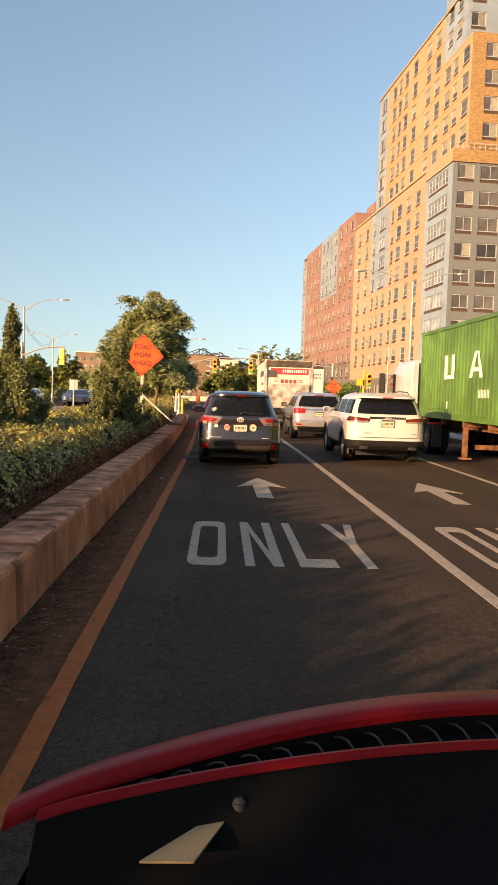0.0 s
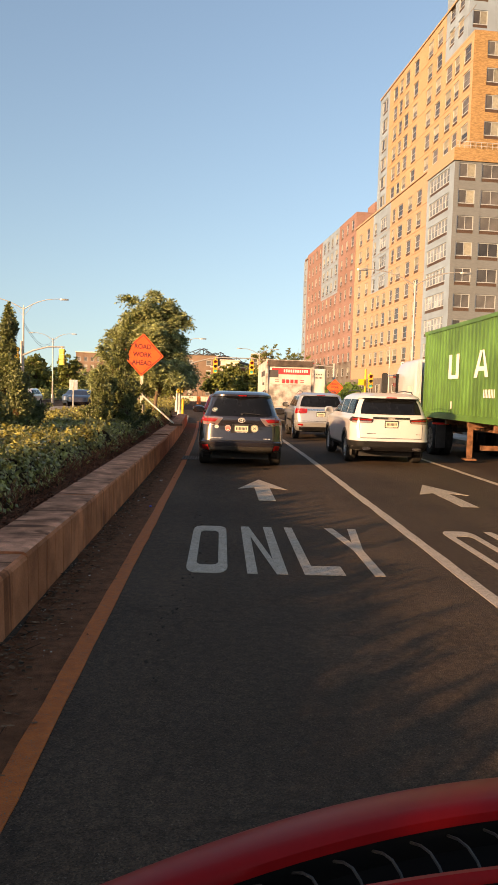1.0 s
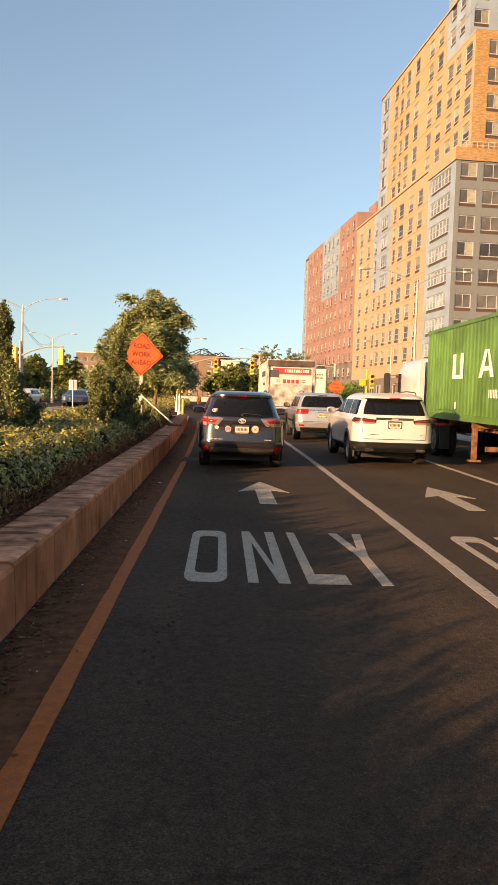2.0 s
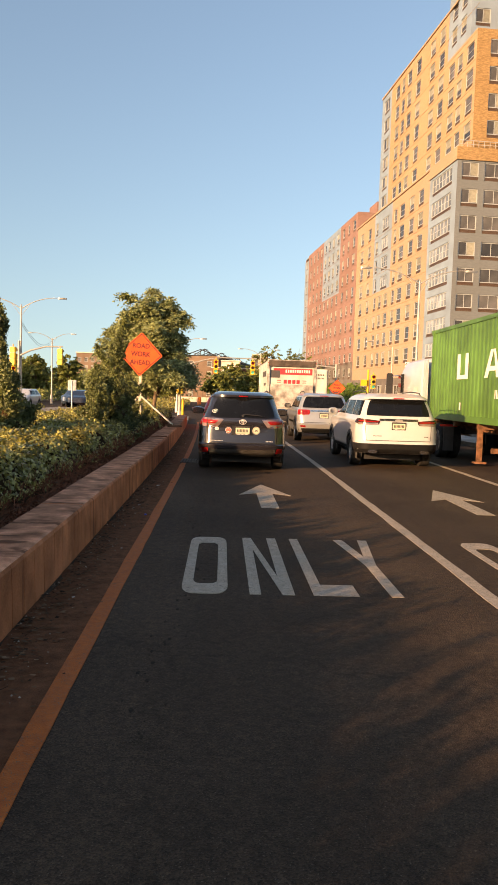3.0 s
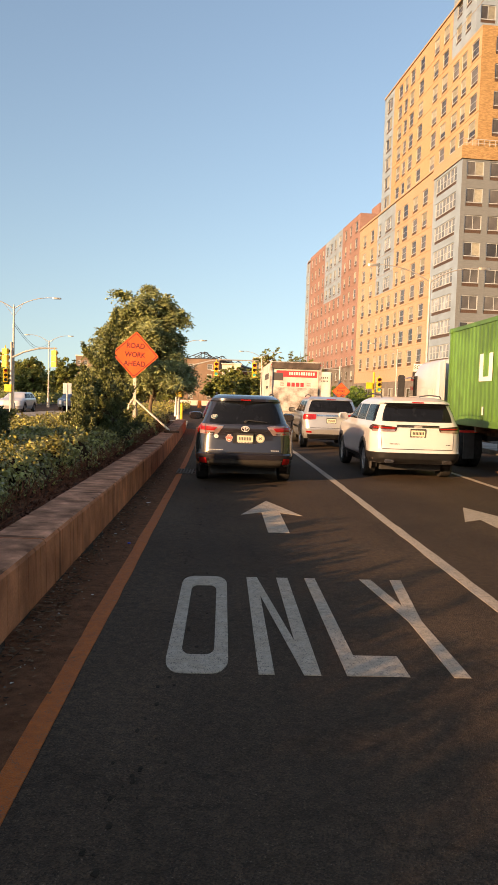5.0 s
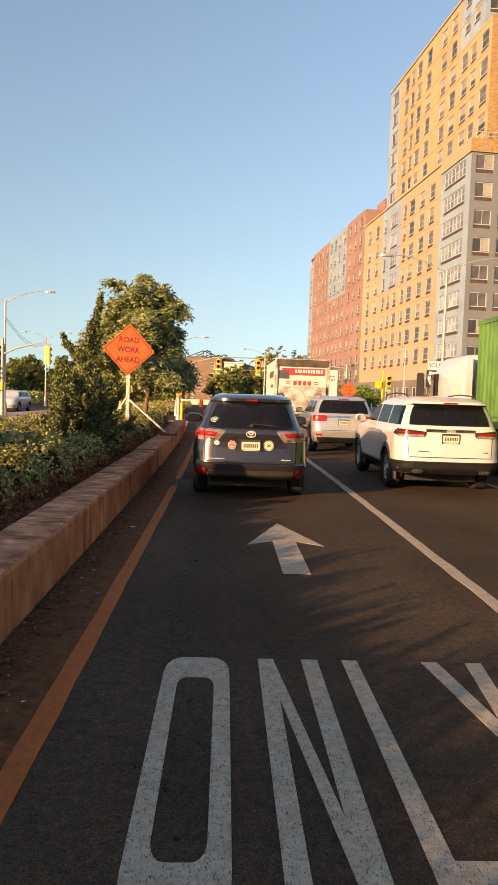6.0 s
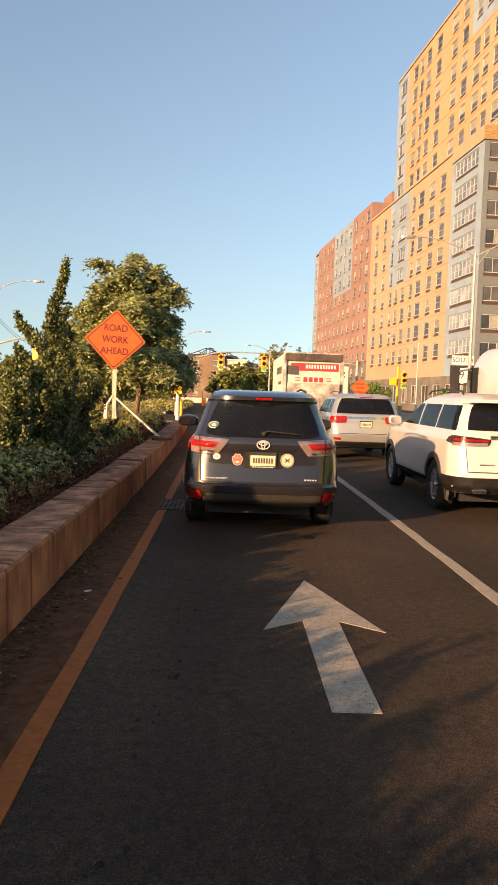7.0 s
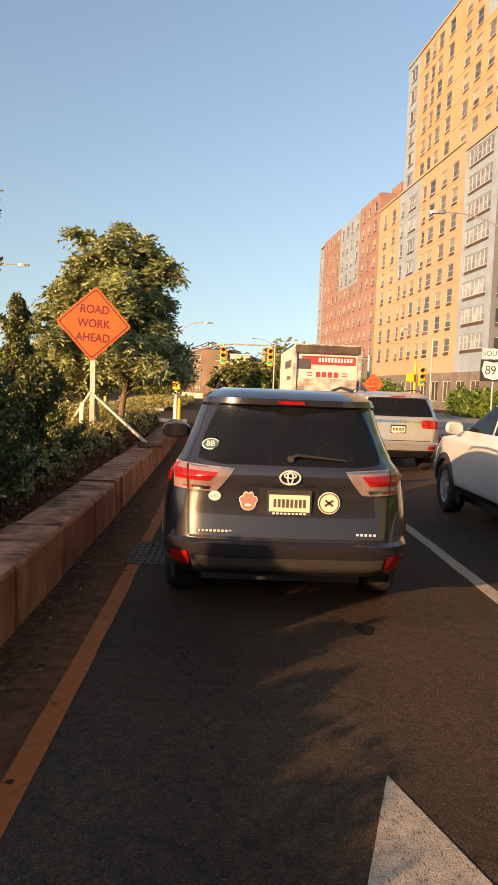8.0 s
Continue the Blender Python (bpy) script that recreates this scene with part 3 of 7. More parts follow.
def cedar(x, y, h, w, seed, lean=0.0, limbs=()):
    """An upright juniper: a stem and many ragged upswept sprays."""
    rng = np.random.default_rng(seed)
    thing = empty("juniper", pose(x, y, 0.38), "dark green upright juniper with ragged sprays, standing in the hedge", "shrub", "junipers in the median")
    bm = bmesh.new()
    tube(bm, (0, 0, 0), (lean * h, 0, h * 0.9), 0.06, 0.012, 7)
    cs, ns = [], []
    for k in range(int(46 * h)):
        z = rng.uniform(0.02, 0.96) * h
        f = z / h
        r = 1.36 * w * (0.80 + 0.20 * math.sin(f * 11 + seed)) * max(0.10, (1 - f) ** 0.72) * rng.uniform(0.4, 1.25)
        a = rng.uniform(0, 2 * math.pi)
        p0 = np.array([lean * z, 0, z])
        tip = p0 + [r * math.cos(a), r * math.sin(a), rng.uniform(0.12, 0.42) * (1 - f * 0.5)]
        tube(bm, p0, tip, 0.014, 0.004, 4, False)
        m = int(260 * (0.5 + r / w))
        s = rng.uniform(0.3, 1.12, m)[:, None]
        fat = (0.10 + 0.06 * w) * np.sqrt(np.clip(1.15 - s, 0.02, 1))
        pts = p0 + (tip - p0) * s + rng.normal(0, 0.5, (m, 3)) * fat + np.array([0, 0, 0.16]) * np.clip(s - 0.5, 0, 1) ** 1.5
        cs.append(pts)
        ns.append(pts - (p0 + (tip - p0) * s) + np.array([0, 0, 0.04]))
    for p0, tip, fat in limbs:
        # a limb of its own, clothed in short tufts
        p0, tip = np.array(p0), np.array(tip)
        mid = (p0 + tip) / 2 + np.array([0, 0, -0.06])
        bent_tube(bm, [p0, mid, tip], 0.03, 0.006, 6)
        ln = np.linalg.norm(tip - p0)
        for k in range(int(46 * ln)):
            s = rng.uniform(0.12, 1.0)
            c = (1 - s) ** 2 * p0 + 2 * s * (1 - s) * mid + s * s * tip
            d = rng.normal(0, 1, 3) * fat * (1.15 - s) + (tip - p0) / ln * 0.08
            m = int(30 + 500 * fat * (1.2 - s))
            q = rng.uniform(0.2, 1.1, m)[:, None]
            cs.append(c + d * q + np.array([0, 0, 0.09]) * q ** 2 + rng.normal(0, 0.022, (m, 3)))
            ns.append(rng.normal(0, 1, (m, 3)) + d)
    m = 260
    s = rng.uniform(0.7, 1.08, m)
    top = np.stack([lean * h * s + 0.05 * np.sin(s * 12), 0 * s, h * s], 1) + rng.normal(0, 0.05, (m, 3)) * (1.15 - s)[:, None] * 2.0
    cs.append(top), ns.append(rng.normal(0, 1, (m, 3)))
    part("stem", bm, M["bark"], thing)
    # the dark inside, a solid coloured as inner shade, ragged and slimmer than the sprays
    bm = bmesh.new()
    rings = []
    for f in np.linspace(0.0, 0.86, 9):
        r = 0.86 * w * (0.80 + 0.20 * math.sin(f * 11 + seed)) * max(0.10, (1 - f) ** 0.78)
        rings.append([bm.verts.new((lean * h * f + r * rng.uniform(0.7, 1.2) * math.cos(a), r * rng.uniform(0.7, 1.2) * math.sin(a), h * f)) for a in np.linspace(0, 2 * math.pi, 13)[:-1]])
    for u, v in zip(rings, rings[1:]):
        for k in range(12):
            bm.faces.new((u[k], u[(k + 1) % 12], v[(k + 1) % 12], v[k]))
    bm.faces.new(rings[-1])
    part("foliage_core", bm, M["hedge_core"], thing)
    leaf_cloud("foliage", np.concatenate(cs), np.concatenate(ns), 0.05, M["cedar_leaf"], thing, droop=-0.5, ratio=0.33, seed=seed)
    return thing


for row in ((-3.75, 14.5, 1.35, 0.42, 41, 0), (-3.95, 15.1, 1.6, 0.45, 42, 0), (-4.35, 15.9, 2.75, 0.36, 11, 0.0), (-3.95, 13.4, 1.3, 0.42, 12, 0.02), (-4.9, 14.5, 1.35, 0.6, 13, 0),
            (-2.55, 19.2, 1.6, 0.5, 14, 0.0, (((0, 0, 1.2), (0.02, 0, 2.2), 0.10), ((-0.06, 0, 1.75), (0.19, 0, 2.95), 0.03), ((-0.02, 0, 1.72), (-0.46, 0.05, 2.18), 0.06), ((-0.05, 0, 1.9), (0.05, 0, 2.5), 0.055), ((0.02, 0, 1.9), (0.2, 0, 2.3), 0.05), ((0, 0, 1.1), (-0.5, 0.1, 1.75), 0.07), ((0, 0, 0.8), (0.55, 0.1, 1.3), 0.1))), (-2.85, 20.3, 1.5, 0.55, 15, 0), (-3.05, 19.6, 1.4, 0.34, 19, 0),
            (-2.95, 18.9, 1.45, 0.42, 16, -0.02), (-2.8, 18.4, 1.2, 0.42, 17, 0), (-3.2, 23.0, 2.4, 0.42, 24, 0), (-2.65, 22.2, 1.5, 0.42, 25, 0), (-3.3, 21.6, 1.55, 0.48, 26, 0), (-3.1, 24.0, 1.2, 0.42, 27, 0)):
    cedar(*row)
# the row is carried on behind, unseen, to cast the feathered shade on the lane
def shade_row(x0, x1, y0, y1, seed):
    """An unseen shade caster, a tall ragged shrub row: a dark inside, a mass of leaves and single upright shoots."""
    rng = np.random.default_rng(seed)
    thing = empty("unseen_shrub_row", pose(0, 0, 0), "tall ragged evergreen shrub row, unseen, added to shade the lane", "shrubs", kind="stuff")

    def top(y):
        return 1.55 - 0.05 * max(0.0, y - 4.6) + 0.13 * noise.noise(Vector((1.7, y * 0.55, seed))) + 0.15 * noise.noise(Vector((4.1, y * 2.1, seed)))
    bm = bmesh.new()
    ys = np.arange(y0, y1, 0.2)
    rings = [[bm.verts.new((x, y, z)) for x, z in ((x1, 0.36), (x1 - 0.06, 0.9), (x1 - 0.12, top(y) - 0.22), (x0 + 0.1, top(y) - 0.22), (x0, 0.36))] for y in ys]
    for u, v in zip(rings, rings[1:]):
        for k in range(4):
            bm.faces.new((u[k], u[k + 1], v[k + 1], v[k]))
    # core coloured dark to stand for the shade within the row
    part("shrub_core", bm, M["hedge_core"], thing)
    n = int(2600 * (y1 - y0))
    y = rng.uniform(y0, y1, n)
    z = np.array([0.45 + (top(b) - 0.45) * a for a, b in zip(rng.uniform(0, 1, n) ** 0.5, y)])
    x = rng.uniform(x0, x1, n)
    cs, ns = [np.stack([x, y, z], 1)], [np.tile([0.4, 0, 0.8], (n, 1))]
    bm = bmesh.new()
    for k in range(int(9 * (y1 - y0))):
        yy, xx, h = rng.uniform(y0, y1), rng.uniform(x0 + 0.1, x1), rng.uniform(0.12, 0.42)
        p0 = np.array([xx, yy, top(yy) - 0.1])
        tip = p0 + [rng.normal(0, 0.08), rng.normal(0, 0.1), h]
        tube(bm, p0, tip, 0.006, 0.002, 4, False)
        q = rng.uniform(0, 1, 34)[:, None]
        cs.append(p0 + (tip - p0) * q + rng.normal(0, 0.035, (34, 3)) * (1.15 - q))
        ns.append(rng.normal(0, 1, (34, 3)))
    part("shoots", bm, M["bark"], thing)
    leaf_cloud("leaf_mass", np.concatenate(cs), np.concatenate(ns), 0.06, M["cedar_leaf"], thing, seed=seed, droop=-0.3, ratio=0.3)


shade_row(-4.6, -3.75, -8.0, 8.2, 7)
# two tall junipers added out of view to shade the bonnet
for x, y, h in ((-4.2, -2.9, 2.65), (-4.0, -2.1, 2.35)):
    cedar(x, y, h, 0.55, int(90 + y * 3), 0.01)


def tree(x, y, h, crown_w, seed, material, leaf, n_leaf, label, z0=0.0, trunk=0.09, bottom=0.35, group="", droop=0.6, category="tree", ratio=0.21):
    """A tapered trunk with forking limbs, and a crown of many small leaves on the twigs."""
    rng = np.random.default_rng(seed)
    thing = empty("tree", pose(x, y, z0), label, category, group)
    bm = bmesh.new()
    tips = []
    fork = h * bottom
    tube(bm, (0, 0, 0), (0.03 * h, 0.01 * h, fork), trunk, trunk * 0.75, 9)
    for k in range(18):
        a = k * 2.4 + rng.uniform(-0.4, 0.4)
        up = rng.uniform(0.10, 1.0) if k else 1.0
        r = crown_w * 0.5 * rng.uniform(0.5, 0.95) * math.sqrt(max(0.04, 1.0 - up ** 1.7))
        p0 = Vector((0.03 * h, 0.01 * h, fork * rng.uniform(0.8, 1.0)))
        p2 = Vector((r * math.cos(a), r * math.sin(a), fork + (h - fork) * up * 0.92))
        p1 = p0.lerp(p2, 0.5) + Vector((0, 0, 0.08 * h))
        bent_tube(bm, [p0, p1, p2], trunk * 0.5, trunk * 0.12, 6)
        for j in range(9):
            s = rng.uniform(0.35, 1.0)
            q0 = p0.lerp(p1, s * 2) if s < 0.5 else p1.lerp(p2, s * 2 - 1)
            d = Vector(rng.normal(0, 1, 3).tolist())
            d.z = abs(d.z) * 0.5
            q1 = q0 + d.normalized() * crown_w * rng.uniform(0.12, 0.27)
            tube(bm, q0, q1, trunk * 0.13, trunk * 0.04, 4, False)
            tips.append((q0, q1))
    part("trunk", bm, M["bark"], thing)
    cs, ns, ts = [], [], []
    per = max(12, n_leaf // len(tips))
    fronds = max(2, per // 16)
    centre = np.array([0.03 * h, 0.01 * h, fork + (h - fork) * 0.35])
    for q0, q1 in tips:
        a0, a1 = np.array(q0), np.array(q1)
        for fr in range(fronds):
            base = a0 + (a1 - a0) * rng.uniform(0.25, 1.05)
            d = (base - centre) / (np.linalg.norm(base - centre) + 1e-6) + rng.normal(0, 0.55, 3)
            d[2] = d[2] * 0.5 + 0.1
            d /= np.linalg.norm(d)
            ln = crown_w * rng.uniform(0.09, 0.17)
            side = np.cross(d, [0, 0, 1.0])
            side /= np.linalg.norm(side) + 1e-6
            s = np.repeat(np.linspace(0.12, 1, 8), 2)[:, None]
            sg = np.tile([[1.0], [-1.0]], (8, 1))
            pts = base + d * ln * s + np.array([0, 0, -1.0]) * droop * ln * s ** 2
            cs.append(pts)
            ts.append(side * sg * 0.9 + d * 0.55 + np.array([0, 0, -0.55]) * (0.4 + s))
            ns.append(np.tile([d[0] * 0.35, d[1] * 0.35, 0.9], (16, 1)))
    leaf_cloud("crown", np.concatenate(cs), np.concatenate(ns), leaf, material, thing, ratio=ratio, seed=seed, along=np.concatenate(ts))
    return thing


tree(-2.7, 29.6, 5.25, 3.1, 31, M["tree_leaf"], 0.125, 130000, "leafy young tree with drooping pinnate leaves beside the road sign", 0.3, 0.085, 0.26)
tree(-3.75, 30.1, 4.0, 2.9, 32, M["tree_leaf"], 0.125, 85000, "leafy young tree with drooping pinnate leaves in the median", 0.3, 0.075, 0.28)
# ---- the blocks of flats ----
TURN = math.degrees(math.atan(0.077)) + 0.38
FLATS = pose(27.2, 90.9, 0, 0, 0, TURN)     # local: x into the block, y along the street front


def window_meshes(w, h, lites, ac):
    """Shared meshes of one kind of window: frame, glass, louver."""
    fr, gl, lo = bmesh.new(), bmesh.new(), bmesh.new()
    sill = -h / 2 + (0.42 if ac else 0.0)
    t = 0.10
    for a in (-w / 2 + t / 2, w / 2 - t / 2):
        box(fr, (0, a, (sill + h / 2) / 2), (0.08, t, h / 2 - sill))
    for z in (sill + t / 2, h / 2 - t / 2):
        box(fr, (0, 0, z), (0.08, w - 2 * t, t))
    for k in range(1, lites):
        box(fr, (0, -w / 2 + w * k / lites, (sill + h / 2) / 2), (0.07, 0.16 if lites > 3 else 0.06, h / 2 - sill - 2 * t))
    if lites == 1 or lites > 2:
        box(fr, (0.01, 0, (sill + h / 2) / 2), (0.06, w - 2 * t, 0.05))
    box(gl, (0.03, 0, (sill + h / 2) / 2), (0.02, w - 2 * t, h / 2 - sill - 2 * t))
    if ac:
        box(lo, (0.0, 0, -h / 2 + 0.19), (0.06, w * 0.96, 0.38))
        for k in range(4):
            box(lo, (-0.035, 0, -h / 2 + 0.07 + k * 0.085), (0.03, w * 0.9, 0.03))
    out = []
    for nm, b, mt in (("window_frame", fr, M["frame_white"]), ("pane", gl, M["glass_sky"] if lites > 2 else M["glass_b"]), ("louver", lo, M["louver"])):
        me = bpy.data.meshes.new(nm)
        bmesh.ops.recalc_face_normals(b, faces=b.faces)
        b.to_mesh(me)
        b.free()
        me.materials.append(mt)
        out.append((nm, me if me.polygons else None))
    bl = bmesh.new()
    drop = (h / 2 - sill) * (0.55 if lites == 1 else 0.85)
    wide = (w - 2 * t) * (1.0 if lites == 1 else 0.48)
    box(bl, (0.015, (wide - w) / 2 + t, h / 2 - t - drop / 2), (0.012, wide, drop))
    me = bpy.data.meshes.new("blind")
    bl.to_mesh(me)
    bl.free()
    me.materials.append(M["blind"])
    out.append(("blind", me))
    return out


KINDS = {}
blind_pick = random.Random(8)


def put_window(parent, place, w, h, lites, ac, face):
    key = (round(w, 2), round(h, 2), lites, ac)
    if key not in KINDS:
        KINDS[key] = window_meshes(w, h, lites, ac)
    turn = Matrix.Identity(4) if face == "front" else Matrix.Rotation(radians(90), 4, "Z")
    first = None
    for nm, me in KINDS[key]:
        if me is None or (nm == "blind" and (lites > 2 or blind_pick.random() < 0.5)):
            continue
        ob = new("window" if nm == "window_frame" else nm, me)
        if first is None:
            first = ob
            ob.parent = parent
            ob.matrix_local = Matrix.Translation(place) @ turn
        else:
            ob.parent = first


def panel(parent, a0, a1, z0, z1, cols, rows, material, at=0.0, face="front", ac=True, depth=0.16, name="wall"):
    """A stretch of wall with real window openings. cols: (centre, width, lites); rows: (top, height)."""
    cols = [(c, w * 1.28 if k == 1 and ac else w, k) for c, w, k in cols]
    bm = bmesh.new()
    P = (lambda a, z, d=0.0: (at + d, a, z)) if face == "front" else (lambda a, z, d=0.0: (a, at + d, z))
    ua = sorted({a0, a1, *[c - w / 2 for c, w, _ in cols], *[c + w / 2 for c, w, _ in cols]})
    za = sorted({z0, z1, *[t for t, h in rows], *[t - h for t, h in rows]})
    hole = lambda a, z: any(c - w / 2 < a < c + w / 2 for c, w, _ in cols) and any(t - h < z < t for t, h in rows)
    vs = {}

    def vert(a, z, d=0.0):
        k = (round(a, 3), round(z, 3), d)
        if k not in vs:
            vs[k] = bm.verts.new(P(a, z, d))
        return vs[k]
    for a, b in zip(ua, ua[1:]):
        for c, d in zip(za, za[1:]):
            if not hole((a + b) / 2, (c + d) / 2):
                bm.faces.new((vert(a, c), vert(b, c), vert(b, d), vert(a, d)))
    for c, w, lites in cols:
        for t, h in rows:
            l, r, lo = c - w / 2, c + w / 2, t - h
            for p, q in (((l, lo), (r, lo)), ((r, lo), (r, t)), ((r, t), (l, t)), ((l, t), (l, lo))):
                bm.faces.new((vert(*p), vert(*q), vert(*q, depth), vert(*p, depth)))
    ob = part(name, bm, material, parent)
    for c, w, lites in cols:
        for t, h in rows:
            put_window(parent, P(c, t - h / 2, depth * 0.75), w, h, lites, ac, face)
    return ob


flats = empty("apartment_block", FLATS, "tall yellow brick apartment block with grey panels and a setback tower", "apartment block")
FL = 3.02
rows_lo = [(30.0 - FL * k, 2.15) for k in range(8)]
rows_hi = rows_lo[:4]
rows_mid = rows_lo[4:]
panel(flats, 0, 9.1, 4.6, 30.3, [(4.9, 6.7, 6)], rows_lo, M["gray_panel"])
panel(flats, 9.1, 25.0, 4.6, 30.5, [(12.3, 1.6, 1), (16.1, 1.6, 1), (20.3, 1.8, 1), (23.4, 1.2, 1)], rows_lo, M["yellow_brick"])
panel(flats, 25.0, 34.2, 18.7, 30.5, [(28.4, 3.4, 3), (32.9, 1.1, 1)], rows_hi, M["gray_panel"])
panel(flats, 25.0, 34.2, 4.6, 18.7, [(27.0, 1.5, 1), (30.2, 1.4, 1), (33.0, 1.2, 1)], rows_mid, M["yellow_brick"])
panel(flats, 34.2, 45.2, 4.6, 30.5, [(37.2, 1.45, 1), (41.8, 1.6, 1)], rows_lo, M["yellow_brick"])
panel(flats, 9.1, 25.0, 30.5, 31.8, [], [], M["yellow_brick"])
panel(flats, 25.0, 34.2, 30.5, 31.8, [], [], M["gray_panel"])
panel(flats, 34.2, 45.2, 30.5, 31.8, [], [], M["yellow_brick"])
boxpart("parapet", (-0.02, 4.53, 31.05), (0.3, 9.1, 1.5), M["yellow_brick"], flats)
boxpart("cornice", (-0.05, 27.2, 31.65), (0.25, 36.1, 0.28), M["yellow_brick"], flats)
panel(flats, 0, 45.2, 0, 4.6, [(3 + 4.2 * k, 2.6, 2) for k in range(10)], [(3.6, 2.6)], M["brown_brick"], ac=False)
# near end wall of the lower block
panel(flats, 0, 16, 4.6, 30.3, [(1.65, 2.1, 2), (4.75, 2.6, 2), (8.6, 2.1, 2), (12.2, 2.1, 2)], [(30.1 - 3.12 * k, 2.1) for k in range(8)], M["taupe_brick"], 0.0, "end")
panel(flats, 0, 16, 0, 4.6, [], [], M["brown_brick"], 0.0, "end")
boxpart("parapet", (8, -0.02, 31.05), (16.3, 0.3, 1.5), M["orange_brick"], flats)
boxpart("roof", (8, 22.6, 30.6), (15.6, 44.8, 0.3), M["roof"], flats)
bm = bmesh.new()
for k in range(22):
    box(bm, (0.5 + k * 0.7, 0.15, 32.2), (0.05, 0.05, 0.9))
box(bm, (8, 0.15, 32.65), (15.6, 0.06, 0.06)), box(bm, (8, 0.15, 32.2), (15.6, 0.04, 0.04))
part("terrace_railing", bm, M["frame_white"], flats)
# tower, set back
TV, rows_t = 1.9, [(51.2 - 3.15 * k, 2.2) for k in range(6)]
panel(flats, 9.9, 34.1, 31.0, 52.1, [(12.1, 1.6, 1), (15.6, 1.6, 1), (21.3, 1.6, 1), (25.3, 1.6, 1), (28.2, 1.3, 1), (31.0, 1.6, 1)], rows_t, M["tower_brick"], TV)
panel(flats, 0.5, 9.9, 31.0, 45.9, [(2.4, 1.7, 1), (5.6, 1.35, 1), (8.3, 1.6, 1)], [(44.9 - 3.15 * k, 2.2) for k in range(4)], M["tower_brick"], TV)
panel(flats, 34.1, 39.3, 31.0, 52.1, [(36.5, 2.9, 2)], rows_t, M["gray_panel"], TV)
panel(flats, 2.6, 9.9, 45.9, 56.5, [(5.0, 1.4, 1), (7.9, 1.4, 1)], [(55.6 - 3.15 * k, 2.2) for k in range(3)], M["gray_panel"], TV + 0.01)
panel(flats, TV, 16, 31.0, 45.9, [(4.6, 1.9, 2), (8.4, 1.9, 2), (12.0, 1.9, 2)], [(44.8 - 3.15 * k, 2.1) for k in range(4)], M["orange_brick"], 0.5, "end")
panel(flats, TV, 16, 45.9, 56.5, [(3.4, 1.9, 2), (7.4, 1.9, 2), (11.0, 1.9, 2)], [(55.6 - 3.15 * k, 2.1) for k in range(3)], M["gray_panel"], 2.6, "end")
boxpart("roof", (9.0, 22.0, 51.6), (13.9, 34.4, 0.3), M["roof"], flats)
boxpart("roof", (9.0, 5.2, 45.6), (13.9, 9.2, 0.3), M["roof"], flats)
boxpart("roof", (9.0, 6.25, 56.3), (13.9, 7.2, 0.3), M["roof"], flats)
boxpart("parapet", (TV, 22.0, 52.2), (0.3, 34.6, 0.25), M["tower_brick"], flats)
for k in range(8):
    boxpart("string_course", (-0.015, 27.15, 30.0 - 2.42 - FL * k), (0.03, 36.0, 0.035), M["orange_brick"], flats)
for k in range(6):
    boxpart("string_course", (TV - 0.015, 17.2, 51.2 - 2.5 - 3.15 * k), (0.03, 33.6, 0.035), M["orange_brick"], flats)
boxpart("wall", (8.1, 45.1, 15.6), (15.7, 0.2, 31.2), M["yellow_brick"], flats)
boxpart("wall", (9.0, 39.2, 41.5), (14.0, 0.18, 21.0), M["gray_panel"], flats)
boxpart("wall", (15.9, 22.6, 15.5), (0.2, 44.8, 31.0), M["yellow_brick"], flats)
boxpart("wall", (15.9, 20.0, 41.5), (0.2, 38.2, 21.0), M["yellow_brick"], flats)

red = empty("apartment_block", FLATS, "red brick apartment block with a grey panel and dark base", "apartment block")
rows_r = [(33.8 - FL * k, 2.05) for k in range(9)]
panel(red, 45.25, 58.0, 8.0, 34.8, [(47.6, 1.4, 1), (51.6, 1.1, 1), (55.4, 1.2, 1)], rows_r, M["red_brick"], -0.05)
panel(red, 58.0, 73.3, 22.0, 34.8, [(60.0, 1.5, 1), (63.9, 1.8, 2), (67.6, 1.5, 1), (71.3, 1.5, 1)], rows_r[:4], M["gray_panel"], -0.05)
panel(red, 58.0, 73.3, 8.0, 22.0, [(60.0, 1.2, 1), (63.9, 1.2, 1), (67.6, 1.2, 1), (71.3, 1.2, 1)], rows_r[4:], M["red_brick"], -0.05)
panel(red, 73.3, 89.5, 8.0, 34.8, [(75.4, 1.2, 1), (79.2, 1.2, 1), (83.0, 1.2, 1), (86.8, 1.2, 1)], rows_r, M["red_brick"], -0.05)
panel(red, 89.5, 94.0, 8.0, 33.6, [(91.8, 2.0, 2)], rows_r, M["gray_panel"], -0.05)
panel(red, 45.25, 94.0, 0, 8.0, [(47.6 + 3.95 * k, 1.3, 1) for k in range(12)], [(6.9, 2.0)], M["brown_brick"], -0.05)
panel(red, -0.05, 16, 0, 34.8, [], [], M["red_brick"], 45.25, "end")
for k in range(8):
    boxpart("string_course", (-0.065, 67.4, 33.8 - 2.3 - FL * k), (0.03, 44.0, 0.035), M["red_brick"], red)
boxpart("roof", (8, 69.6, 34.5), (15.8, 48.4, 0.3), M["roof"], red)
boxpart("wall", (8, 93.9, 17.2), (15.8, 0.2, 34.4), M["red_brick"], red)
boxpart("wall", (15.9, 69.6, 17.2), (0.2, 48.4, 34.4), M["red_brick"], red)
boxpart("bulkhead", (6.5, 50.0, 36.0), (5, 5, 2.8), M["red_brick"], red)
